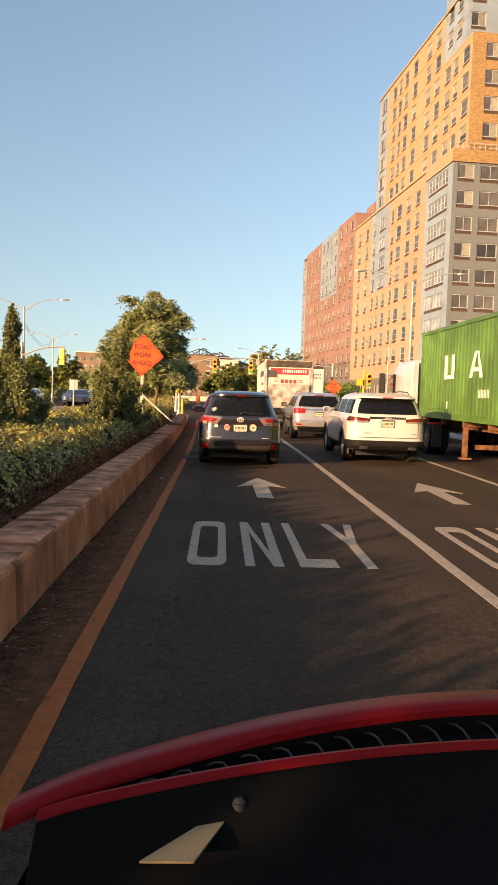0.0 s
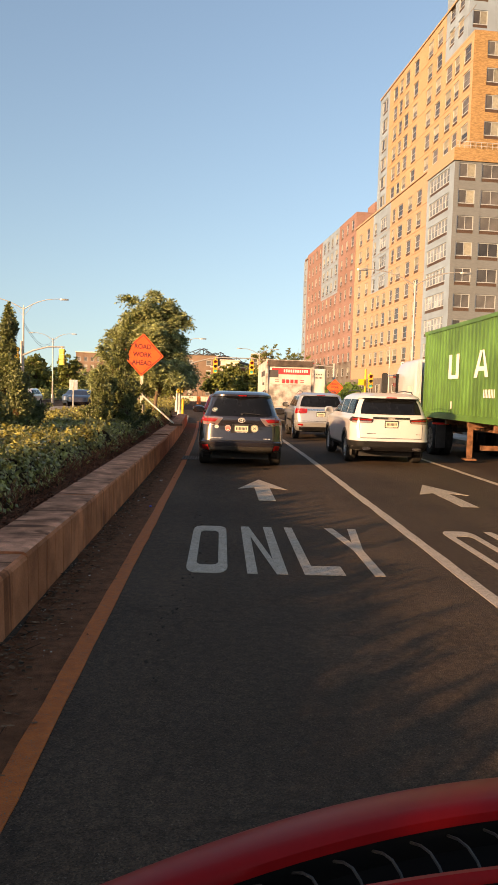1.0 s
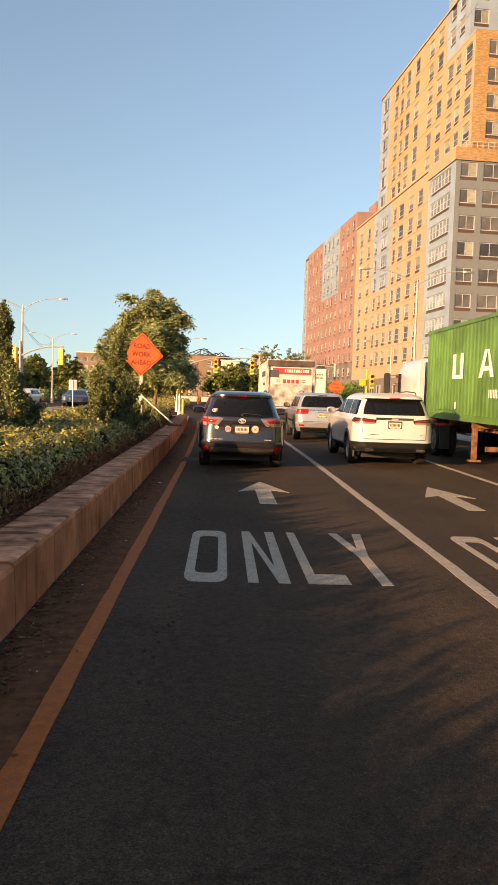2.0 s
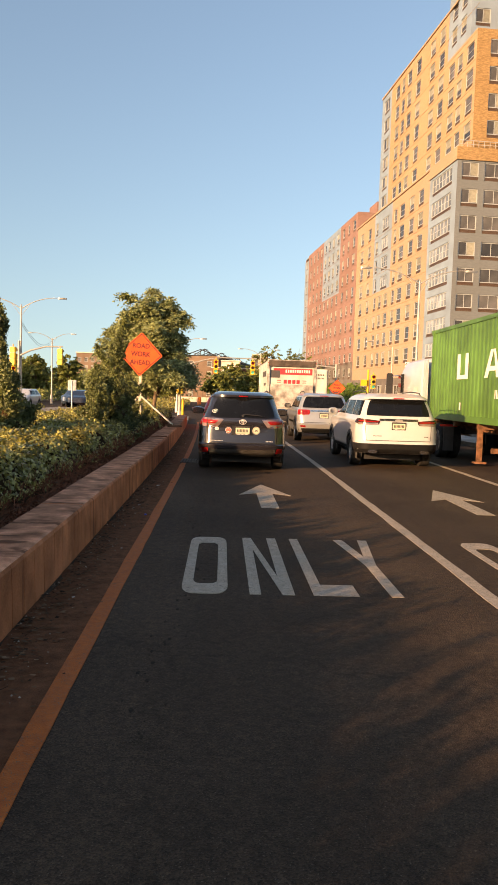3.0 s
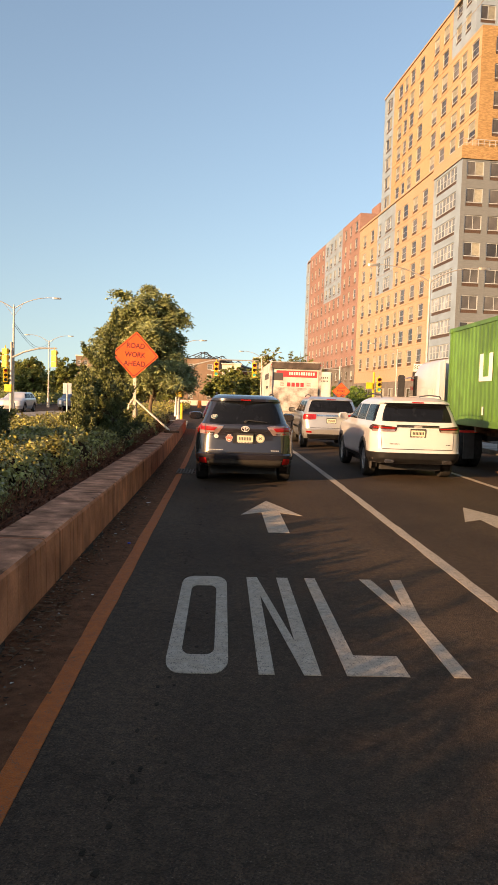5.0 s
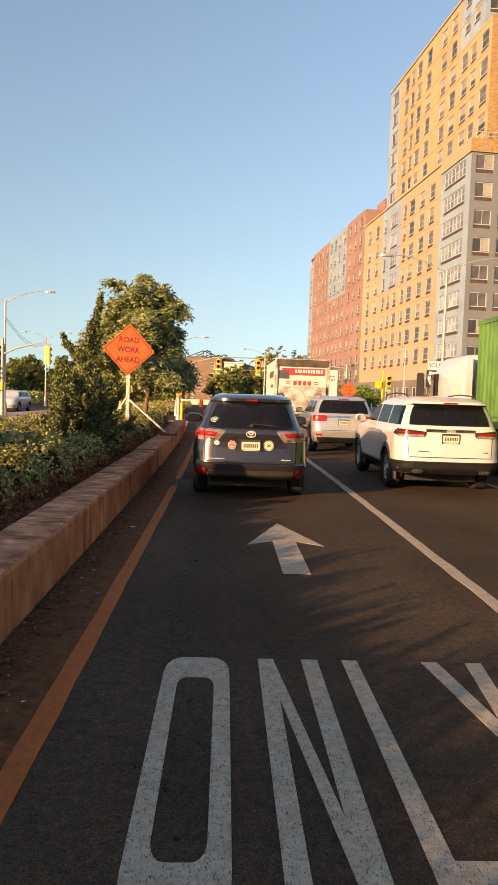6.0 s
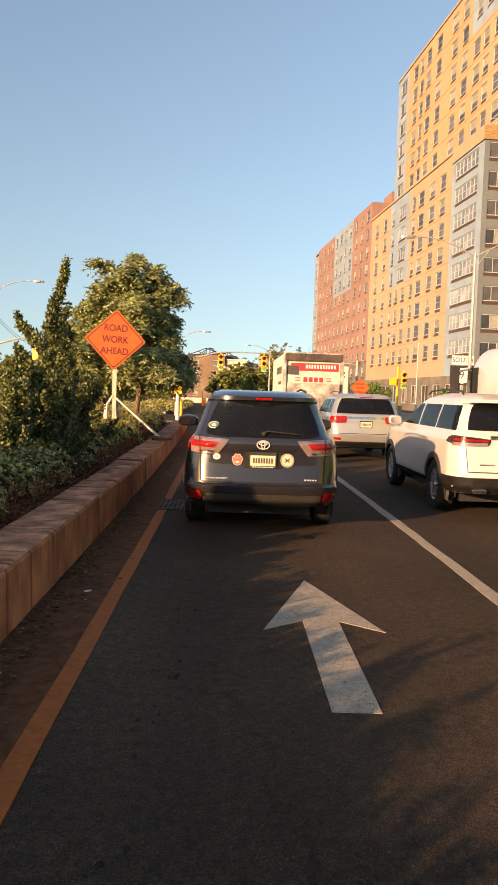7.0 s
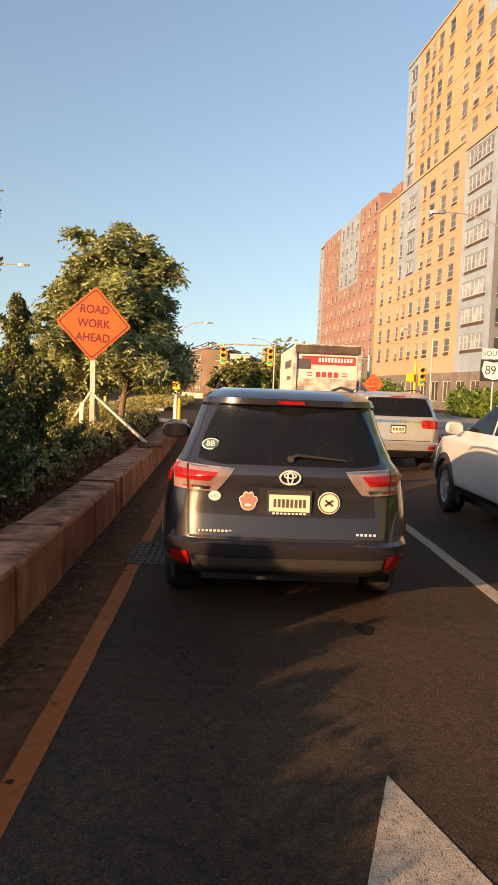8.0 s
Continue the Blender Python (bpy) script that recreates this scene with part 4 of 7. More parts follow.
# ---- vehicles ----
class Shell:
    """A car body given by levels (z, half width, rear y, front y, rear corner, front corner)."""

    def __init__(self, levels, bow=0.05):
        self.z = [r[0] for r in levels]
        self.c = [[r[k] for r in levels] for k in range(1, 6)]
        self.bow = bow

    def at(self, z):
        return [float(np.interp(z, self.z, c)) for c in self.c]

    def rear_y(self, x, z):
        w, yr, yf, r, rf = self.at(z)
        a = min(abs(x), w - 0.004)
        base = yr if a <= w - r else yr + r - math.sqrt(max(0.0, r * r - (a - (w - r)) ** 2))
        return base + self.bow * (a / w) ** 2

    def side_x(self, y, z):
        w, yr, yf, r, rf = self.at(z)
        y -= self.bow
        if y < yr + r:
            k = min(r, yr + r - y)
            return w - r + math.sqrt(max(0.0, r * r - k * k))
        if y > yf - rf:
            k = min(rf, y - yf + rf)
            return w - rf + math.sqrt(max(0.0, rf * rf - k * k))
        return w

    def ring(self, z):
        w, yr, yf, r, rf = self.at(z)
        pts = [(s * (w - r), yr) for s in np.linspace(0, 1, 7)[:-1]]
        pts += [(w - r + r * math.cos(a), yr + r + r * math.sin(a)) for a in np.linspace(-math.pi / 2, 0, 8)[:-1]]
        pts += [(w, y) for y in np.linspace(yr + r, yf - rf, 64)]
        pts += [(w - rf + rf * math.cos(a), yf - rf + rf * math.sin(a)) for a in np.linspace(0, math.pi / 2, 8)[1:]]
        pts += [(s * (w - rf), yf) for s in np.linspace(1, 0, 6)[1:]]
        full = pts + [(-x, y) for x, y in pts[-2:0:-1]]
        return [(x, y + self.bow * (x / w) ** 2, z) for x, y in full]

    def body(self, thing, material, wheels, arch, lows, label=""):
        bm = bmesh.new()
        zs = sorted({round(float(v), 3) for a, b in zip(self.z, self.z[1:]) for v in np.linspace(a, b, max(2, int((b - a) / 0.05) + 1))})
        rings = [[bm.verts.new(p) for p in self.ring(z)] for z in zs]
        n = len(rings[0])
        for u, v in zip(rings, rings[1:]):
            for k in range(n):
                f = (u[k], u[(k + 1) % n], v[(k + 1) % n], v[k])
                c = sum((q.co for q in f), Vector()) / 4
                if abs(c.x) > 0.6 and any(math.hypot(c.y - wy, c.z - wz) < arch for wy, wz in wheels):
                    continue
                bm.faces.new(f)
        bm.faces.new(rings[-1])
        part("body", bm, material, thing, label, smooth=True)
        w = self.at(0.6)[0]
        bm = bmesh.new()
        box(bm, (0, (self.at(0.5)[1] + self.at(0.5)[2]) / 2, (lows + 0.6) / 2), (2 * w - 0.62, self.at(0.5)[2] - self.at(0.5)[1] - 1.3, 0.64 - lows))
        part("underbody", bm, M["black"], thing)
        for wy, wz in wheels:
            for sx in (-1, 1):
                bm = bmesh.new()
                pr = []
                for a in np.linspace(radians(-22), radians(202), 25):
                    row = []
                    for rr, ox in ((arch - 0.035, -0.16), (arch - 0.035, 0.014), (arch + 0.045, 0.014), (arch + 0.07, -0.02)):
                        yy, zz = wy + rr * math.cos(a), wz + rr * math.sin(a)
                        row.append(bm.verts.new((sx * (self.side_x(yy, max(zz, self.z[0])) + ox), yy, zz)))
                    pr.append(row)
                for u, v in zip(pr, pr[1:]):
                    for k in range(3):
                        bm.faces.new((u[k], u[k + 1], v[k + 1], v[k]))
                part("wheel_arch", bm, M["arch"], thing)

    def patch(self, name, quad, material, thing, on="rear", off=0.006, nx=14, nz=7, label="", rounding=0.0):
        """A piece that lies on the shell: corners (along, z), lower left first, counter-clockwise."""
        bm = bmesh.new()
        (a, b, c, d) = [np.array(q, float) for q in quad]
        grid = []
        for j in range(nz + 1):
            row = []
            for i in range(nx + 1):
                u, v = i / nx, j / nz
                if rounding:
                    pu, pv = 2 * u - 1, 2 * v - 1
                    k = 1 - rounding * (pu * pv) ** 2
                    u, v = (pu * k + 1) / 2, (pv * k + 1) / 2
                s, z = (a * (1 - u) + b * u) * (1 - v) + (d * (1 - u) + c * u) * v
                if on == "rear":
                    p = (s, self.rear_y(s, z) - off, z)
                else:
                    sx = -1 if on == "left" else 1
                    p = (sx * (self.side_x(s, z) + off), s, z)
                row.append(bm.verts.new(p))
            grid.append(row)
        for u, v in zip(grid, grid[1:]):
            for k in range(nx):
                bm.faces.new((u[k], u[k + 1], v[k + 1], v[k]))
        r = bmesh.ops.solidify(bm, geom=list(bm.faces), thickness=0.004)
        return part(name, bm, material, thing, label, smooth=True)


M["arch"] = M["black"]
M["badge"] = mat("badge_silver", (0.62, 0.61, 0.60), 0.4, metal=0.3, vary=0.05)


def wheel(thing, x, y, r, width, rim, spokes=5, side=1):
    """Tyre with a rounded shoulder; rim with spokes facing outwards."""
    bm = bmesh.new()
    h = width / 2
    lathe(bm, (x, y, r), [(r * 0.64, -h * 0.9), (r * 0.9, -h), (r * 0.985, -h * 0.8), (r, -h * 0.5), (r, h * 0.5), (r * 0.985, h * 0.8), (r * 0.9, h), (r * 0.64, h * 0.9), (r * 0.64, -h * 0.9)], 28)
    tyre = part("wheel", bm, M["tyre"], thing, smooth=True)
    bm = bmesh.new()
    o = side * h * 0.75
    lathe(bm, (x, y, r), [(r * 0.66, -h * 0.8), (r * 0.66, o + side * 0.01), (r * 0.58, o), (r * 0.56, o - side * 0.06), (0.01, o - side * 0.06)], 24)
    for k in range(spokes):
        a = 2 * math.pi * k / spokes + 0.3
        ca, sa = math.cos(a), math.sin(a)
        ps = [Vector((x + o, y + ca * rr - sa * t, r + sa * rr + ca * t)) for rr, t in ((0.03, -0.05), (r * 0.6, -0.028), (r * 0.6, 0.028), (0.03, 0.05))]
        vs = [bm.verts.new(p) for p in ps] + [bm.verts.new(p - Vector((side * 0.05, 0, 0))) for p in ps]
        bm.faces.new(vs[:4])
        for q in range(4):
            bm.faces.new((vs[q], vs[(q + 1) % 4], vs[4 + (q + 1) % 4], vs[4 + q]))
    tube(bm, (x + o - side * 0.05, y, r), (x + o + side * 0.012, y, r), 0.06, 0.05, 14)
    part("rim", bm, rim, tyre, smooth=True)


def mirrors(thing, shell, y, z, material, out=0.0):
    for sx in (-1, 1):
        x0 = shell.side_x(y, z)
        bm = bmesh.new()
        r = bmesh.ops.create_uvsphere(bm, u_segments=20, v_segments=12, radius=1.0)["verts"]
        for v in r:
            k = 1.0 / max(0.75, (abs(v.co.x) ** 3 + abs(v.co.z) ** 3) ** (1 / 3) + 0.25 * abs(v.co.y))
            v.co = Vector((sx * (x0 + 0.15 + out) + v.co.x * k * (0.125 + out / 2), y + max(v.co.y, -0.62) * 0.11, z + 0.06 + v.co.z * k * 0.09))
        box(bm, (sx * (x0 + 0.02), y + 0.01, z), (0.1, 0.07, 0.05))
        m = part("mirror", bm, material, thing, smooth=True)
        bm = bmesh.new()
        for yy in (-0.004, 0.004):
            q = [bm.verts.new((sx * (x0 + 0.15 + out) + (0.097 + out / 2) * math.copysign(abs(math.cos(a)) ** 0.6, math.cos(a)), y - 0.072 + yy, z + 0.06 + 0.064 * math.copysign(abs(math.sin(a)) ** 0.6, math.sin(a)))) for a in np.linspace(0, 2 * math.pi, 25)[:-1]]
            bm.faces.new(q)
        bmesh.ops.rotate(bm, cent=(sx * (x0 + 0.15 + out), y - 0.072, z + 0.06), matrix=Matrix.Rotation(radians(8), 3, "X"), verts=bm.verts)
        bmesh.ops.translate(bm, vec=(0, -0.009, 0), verts=bm.verts)
        part("mirror_glass", bm, M["chrome"], m)


def side_windows(thing, shell, runs, z0, z1):
    for sx in ("left", "right"):
        for y0, y1, t0, t1 in runs:
            shell.patch("side_window", [(y0, z0), (y1, z0), (y1 - t1, z1), (y0 + t0, z1)], M["car_glass"], thing, sx, 0.005)


def bars(name, thing, x, y, z, w, h, n, material):
    """Unreadable or private lettering as plain bars on a face towards the rear."""
    bm = bmesh.new()
    step = w / n
    for k in range(n):
        box(bm, (x - w / 2 + (k + 0.5) * step, y, z), (step * 0.62, 0.004, h))
    return part(name, bm, material, thing)


def disc(name, thing, x, y, z, rx, rz, material, label="", t=0.004):
    bm = bmesh.new()
    n = 28
    a = [bm.verts.new((x + rx * math.cos(2 * math.pi * k / n), y, z + rz * math.sin(2 * math.pi * k / n))) for k in range(n)]
    b = [bm.verts.new((v.co.x, y + t, v.co.z)) for v in a]
    bm.faces.new(a)
    for k in range(n):
        bm.faces.new((a[k], a[(k + 1) % n], b[(k + 1) % n], b[k]))
    return part(name, bm, material, thing, label)


def hoop(name, thing, x, y, z, rx, rz, r, material):
    bm = bmesh.new()
    n = 26
    p = [Vector((x + rx * math.cos(2 * math.pi * k / n), y, z + rz * math.sin(2 * math.pi * k / n))) for k in range(n + 1)]
    bent_tube(bm, p, r, r, 6)
    return part(name, bm, material, thing)


def number_plate(thing, x, y, z, label="pale number plate with plain bars in a dark frame"):
    bm = bmesh.new()
    box(bm, (x, y, z), (0.335, 0.012, 0.185), bevel=0.004)
    fr = part("number_plate", bm, M["black"], thing, label)
    bm = bmesh.new()
    box(bm, (x, y - 0.008, z - 0.004), (0.300, 0.006, 0.125))
    part("plate_face", bm, M["plate"], fr)
    bars("plate_bars", fr, x, y - 0.0125, z - 0.004, 0.25, 0.062, 8, M["decal_dark"])
    bars("frame_bars", fr, x, y - 0.008, z - 0.081, 0.26, 0.012, 9, M["decal_white"])


def roof_rails(thing, y0, y1, x, z, material=None):
    for sx in (-1, 1):
        bm = bmesh.new()
        bent_tube(bm, [(sx * x, y0, z - 0.05), (sx * x, y0 + 0.1, z), (sx * x, (y0 + y1) / 2, z + 0.03), (sx * x, y1 - 0.15, z), (sx * x, y1, z - 0.05)], 0.014, 0.014, 8)
        part("roof_rail", bm, material or M["black"], thing, smooth=True)


# the dark grey SUV ahead
SH1 = Shell([(0.33, 0.88, 0.12, 4.62, 0.30, 0.4), (0.40, 0.93, 0.03, 4.80, 0.34, 0.5), (0.50, 0.955, 0.0, 4.86, 0.34, 0.6), (0.575, 0.96, 0.0, 4.86, 0.34, 0.6), (0.60, 0.96, 0.05, 4.86, 0.33, 0.6), (0.80, 0.955, 0.085, 4.80, 0.32, 0.6),
             (0.98, 0.93, 0.10, 4.68, 0.32, 0.6), (1.06, 0.91, 0.085, 4.40, 0.32, 0.6), (1.13, 0.875, 0.10, 3.70, 0.34, 0.5), (1.19, 0.835, 0.135, 3.58, 0.34, 0.45), (1.40, 0.755, 0.24, 3.08, 0.34, 0.4),
             (1.575, 0.70, 0.33, 2.65, 0.30, 0.35), (1.60, 0.69, 0.24, 2.58, 0.30, 0.35), (1.645, 0.67, 0.24, 2.45, 0.30, 0.35), (1.69, 0.62, 0.36, 2.2, 0.30, 0.35), (1.72, 0.53, 0.62, 1.9, 0.25, 0.3)], 0.07)
gray = empty("suv", pose(0.43, 17.3, 0), "dark grey mid-size SUV with stickers on its tailgate", "car", "cars in the queue")
SH1.body(gray, M["car_gray"], [(0.98, 0.37), (3.77, 0.37)], 0.43, 0.17)
for sy in (0.98, 3.77):
    for sx in (-1, 1):
        wheel(gray, sx * 0.83, sy, 0.37, 0.24, M["rim"], side=sx)
SH1.patch("rear_window", [(-0.715, 1.185), (0.715, 1.185), (0.565, 1.585), (-0.565, 1.585)], M["car_glass"], gray, nx=18, rounding=0.03)
SH1.patch("window_lip", [(-0.50, 1.155), (0.50, 1.155), (0.70, 1.185), (-0.70, 1.185)], M["car_glass"], gray, off=0.005)
side_windows(gray, SH1, [(0.62, 1.28, 0.12, 0.0), (1.34, 2.28, 0.02, 0.02), (2.34, 3.42, 0.02, 0.62)], 1.19, 1.56)
for sx in (-1, 1):
    q = [(0.54, 0.945), (0.875, 0.955), (0.875, 1.15), (0.40, 1.128)]
    lamp = SH1.patch("tail_lamp", [(sx * a, z) for a, z in q], M["lens_clear"], gray, off=0.010, label="red and clear tail lamp", rounding=0.04)
    SH1.patch("red_lens", [(sx * a, z) for a, z in [(0.60, 1.022), (0.868, 1.03), (0.868, 1.105), (0.53, 1.092)]], M["lens_red"], lamp, off=0.018)
    SH1.patch("dark_band", [(sx * a, z) for a, z in [(0.60, 0.965), (0.80, 0.972), (0.80, 0.985), (0.58, 0.98)]], M["lens_red"], lamp, off=0.016, nz=2)
    SH1.patch("lamp_split", [(sx * a, z) for a, z in [(0.752, 0.95), (0.762, 0.95), (0.775, 1.14), (0.765, 1.14)]], M["black"], lamp, off=0.021, nx=1)
    SH1.patch("chrome_line", [(sx * a, z) for a, z in [(0.43, 1.114), (0.75, 1.130), (0.75, 1.138), (0.41, 1.125)]], M["chrome"], lamp, off=0.020, nz=1)
    SH1.patch("lamp_bulb", [(sx * a, z) for a, z in [(0.60, 0.96), (0.72, 0.962), (0.735, 0.99), (0.585, 0.985)]], M["chrome"], lamp, off=0.017, nz=2)
    SH1.patch("lamp_wrap", [(0.34, 0.965), (0.50, 1.02), (0.48, 1.10), (0.34, 1.145)], M["lens_red"], lamp, "left" if sx < 0 else "right", 0.008, nx=6)
    SH1.patch("reflector", [(sx * a, z) for a, z in [(0.72, 0.385), (0.865, 0.40), (0.885, 0.50), (0.745, 0.51)]], M["lens_red"], gray, off=0.012, label="red bumper reflector", rounding=0.08)
    SH1.patch("tailgate_seam", [(sx * a, z) for a, z in [(0.735, 0.62), (0.748, 0.62), (0.765, 0.98), (0.752, 0.98)]], M["black"], gray, off=0.004, nx=1)
    SH1.patch("handle", [(1.45, 1.02), (1.66, 1.03), (1.66, 1.06), (1.45, 1.05)], M["car_gray"], gray, "left" if sx < 0 else "right", 0.03, nx=4, nz=2)
SH1.patch("tailgate_seam", [(-0.735, 0.605), (0.735, 0.605), (0.735, 0.622), (-0.735, 0.622)], M["black"], gray, off=0.004, nz=1)
SH1.patch("bumper_insert", [(-0.70, 0.36), (0.70, 0.36), (0.72, 0.48), (-0.72, 0.48)], M["bumper_gray"], gray, off=0.009, label="lower bumper panel")
SH1.patch("valance", [(-0.86, 0.332), (0.86, 0.332), (0.86, 0.36), (-0.86, 0.36)], M["black"], gray, off=0.01, nz=2)
SH1.patch("brake_light", [(-0.10, 1.607), (0.10, 1.607), (0.10, 1.632), (-0.10, 1.632)], M["lens_red"], gray, off=0.012, nz=2)
SH1.patch("tailgate_recess", [(-0.24, 0.785), (0.24, 0.785), (0.22, 0.985), (-0.22, 0.985)], M["black"], gray, off=0.002)
SH1.patch("plate_trim", [(-0.40, 1.005), (0.40, 1.005), (0.40, 1.02), (-0.40, 1.02)], M["black"], gray, off=0.012, nz=1)
number_plate(gray, 0.0, SH1.rear_y(0, 0.89) - 0.014, 0.885)
hoop("emblem", gray, 0, SH1.rear_y(0, 1.07) - 0.012, 1.07, 0.075, 0.05, 0.007, M["badge"])
hoop("emblem", gray, 0, SH1.rear_y(0, 1.07) - 0.013, 1.085, 0.045, 0.018, 0.006, M["badge"])
hoop("emblem", gray, 0, SH1.rear_y(0, 1.07) - 0.013, 1.07, 0.02, 0.045, 0.006, M["badge"])
bars("badge", gray, -0.56, SH1.rear_y(-0.56, 0.66) - 0.008, 0.66, 0.29, 0.016, 10, M["badge"])
bars("badge", gray, 0.58, SH1.rear_y(0.58, 0.66) - 0.008, 0.66, 0.16, 0.017, 5, M["badge"])
st = disc("sticker", gray, 0.295, SH1.rear_y(0.295, 0.89) - 0.012, 0.89, 0.083, 0.083, M["plate"], "round cream sticker with a dark mark")
hoop("sticker_ring", st, 0.295, SH1.rear_y(0.295, 0.89) - 0.014, 0.89, 0.072, 0.072, 0.004, M["decal_dark"])
bm = bmesh.new()
for a in (35, -35):
    r = box(bm, (0, 0, 0), (0.075, 0.003, 0.016))
    bmesh.ops.transform(bm, matrix=Matrix.Translation((0.295, SH1.rear_y(0.295, 0.89) - 0.014, 0.89)) @ Matrix.Rotation(radians(a), 4, "Y"), verts=r)
part("sticker_mark", bm, M["decal_dark"], st)
pw = disc("sticker", gray, -0.305, SH1.rear_y(-0.3, 0.88) - 0.012, 0.865, 0.05, 0.044, M["paw_red"], "red and white paw-shaped sticker")
for dx, dz in ((-0.046, 0.022), (-0.018, 0.053), (0.019, 0.053), (0.047, 0.022)):
    disc("toe", pw, -0.305 + dx, SH1.rear_y(-0.3, 0.88) - 0.013, 0.875 + dz, 0.016, 0.022, M["paw_red"])
disc("pad", pw, -0.305, SH1.rear_y(-0.3, 0.88) - 0.014, 0.857, 0.024, 0.010, M["decal_white"])
disc("backing", pw, -0.305, SH1.rear_y(-0.3, 0.88) - 0.010, 0.867, 0.057, 0.051, M["decal_white"])
for dx, dz in ((-0.046, 0.022), (-0.018, 0.053), (0.019, 0.053), (0.047, 0.022)):
    disc("backing", pw, -0.305 + dx, SH1.rear_y(-0.3, 0.88) - 0.0105, 0.875 + dz, 0.022, 0.028, M["decal_white"])
ls = disc("sticker", gray, -0.555, SH1.rear_y(-0.555, 0.915) - 0.012, 0.915, 0.045, 0.036, M["decal_white"], "small oval cream sticker")
lettering("letters", "LSD", 0.034, Matrix.Translation((-0.555, SH1.rear_y(-0.555, 0.915) - 0.014, 0.915)) @ Matrix.Rotation(radians(90), 4, "X"), M["decal_dark"], ls, 0.001)
bb = disc("sticker", gray, 0, 0, 0, 0.067, 0.045, M["decal_white"], "small oval BB sticker on the glass")
bb.matrix_local = Matrix.Translation((-0.60, SH1.rear_y(-0.60, 1.29) - 0.02, 1.29)) @ Matrix.Rotation(radians(-24), 4, "X") @ Matrix.Rotation(radians(-8), 4, "Z")
disc("sticker_face", bb, 0, -0.004, 0, 0.060, 0.038, M["teal"], t=0.002)
lettering("letters", "BB", 0.058, Matrix.Translation((0, -0.0055, 0)) @ Matrix.Rotation(radians(90), 4, "X"), M["decal_white"], bb, 0.001)
bm = bmesh.new()
bent_tube(bm, [(0.0, SH1.rear_y(0, 1.2) - 0.02, 1.205), (0.05, SH1.rear_y(0, 1.23) - 0.035, 1.235), (0.42, SH1.rear_y(0.4, 1.21) - 0.03, 1.205)], 0.017, 0.006, 6)
tube(bm, (0.0, SH1.rear_y(0, 1.2), 1.205), (0.0, SH1.rear_y(0, 1.2) - 0.045, 1.205), 0.025, 0.022, 10)
part("rear_wiper", bm, M["black"], gray)
mirrors(gray, SH1, 2.95, 1.17, M["car_gray"], 0.06)
roof_rails(gray, 0.95, 2.4, 0.58, 1.728, M["black"])

# the white SUV in the next lane
SH2 = Shell([(0.36, 0.90, 0.12, 4.85, 0.30, 0.4), (0.46, 0.97, 0.02, 5.0, 0.34, 0.5), (0.60, 0.99, 0.0, 5.08, 0.34, 0.6), (0.66, 0.99, 0.05, 5.08, 0.32, 0.6), (0.90, 0.99, 0.09, 5.0, 0.28, 0.6),
             (1.10, 0.97, 0.12, 4.80, 0.26, 0.6), (1.18, 0.945, 0.12, 4.0, 0.24, 0.5), (1.24, 0.91, 0.16, 3.8, 0.22, 0.45), (1.45, 0.85, 0.25, 3.25, 0.22, 0.4), (1.62, 0.79, 0.34, 2.85, 0.22, 0.35), (1.65, 0.78, 0.22, 2.75, 0.25, 0.35),
             (1.70, 0.75, 0.24, 2.6, 0.28, 0.35), (1.76, 0.68, 0.5, 2.2, 0.28, 0.35), (1.79, 0.58, 0.8, 1.9, 0.25, 0.3)], 0.07)
white = empty("suv", pose(4.17, 18.75, 0), "white full-size SUV with black lower bumper and dark glass", "car", "cars in the queue")
SH2.body(white, M["car_white"], [(1.08, 0.385), (4.12, 0.385)], 0.45, 0.2)
for sy in (1.08, 4.12):
    for sx in (-1, 1):
        wheel(white, sx * 0.86, sy, 0.385, 0.25, M["rim"], side=sx)
SH2.patch("rear_window", [(-0.78, 1.255), (0.78, 1.255), (0.66, 1.635), (-0.66, 1.635)], M["car_glass"], white, nx=18, rounding=0.03)
side_windows(white, SH2, [(0.30, 1.30, 0.14, 0.0), (1.36, 2.32, 0.02, 0.02), (2.38, 3.62, 0.02, 0.66)], 1.25, 1.61)
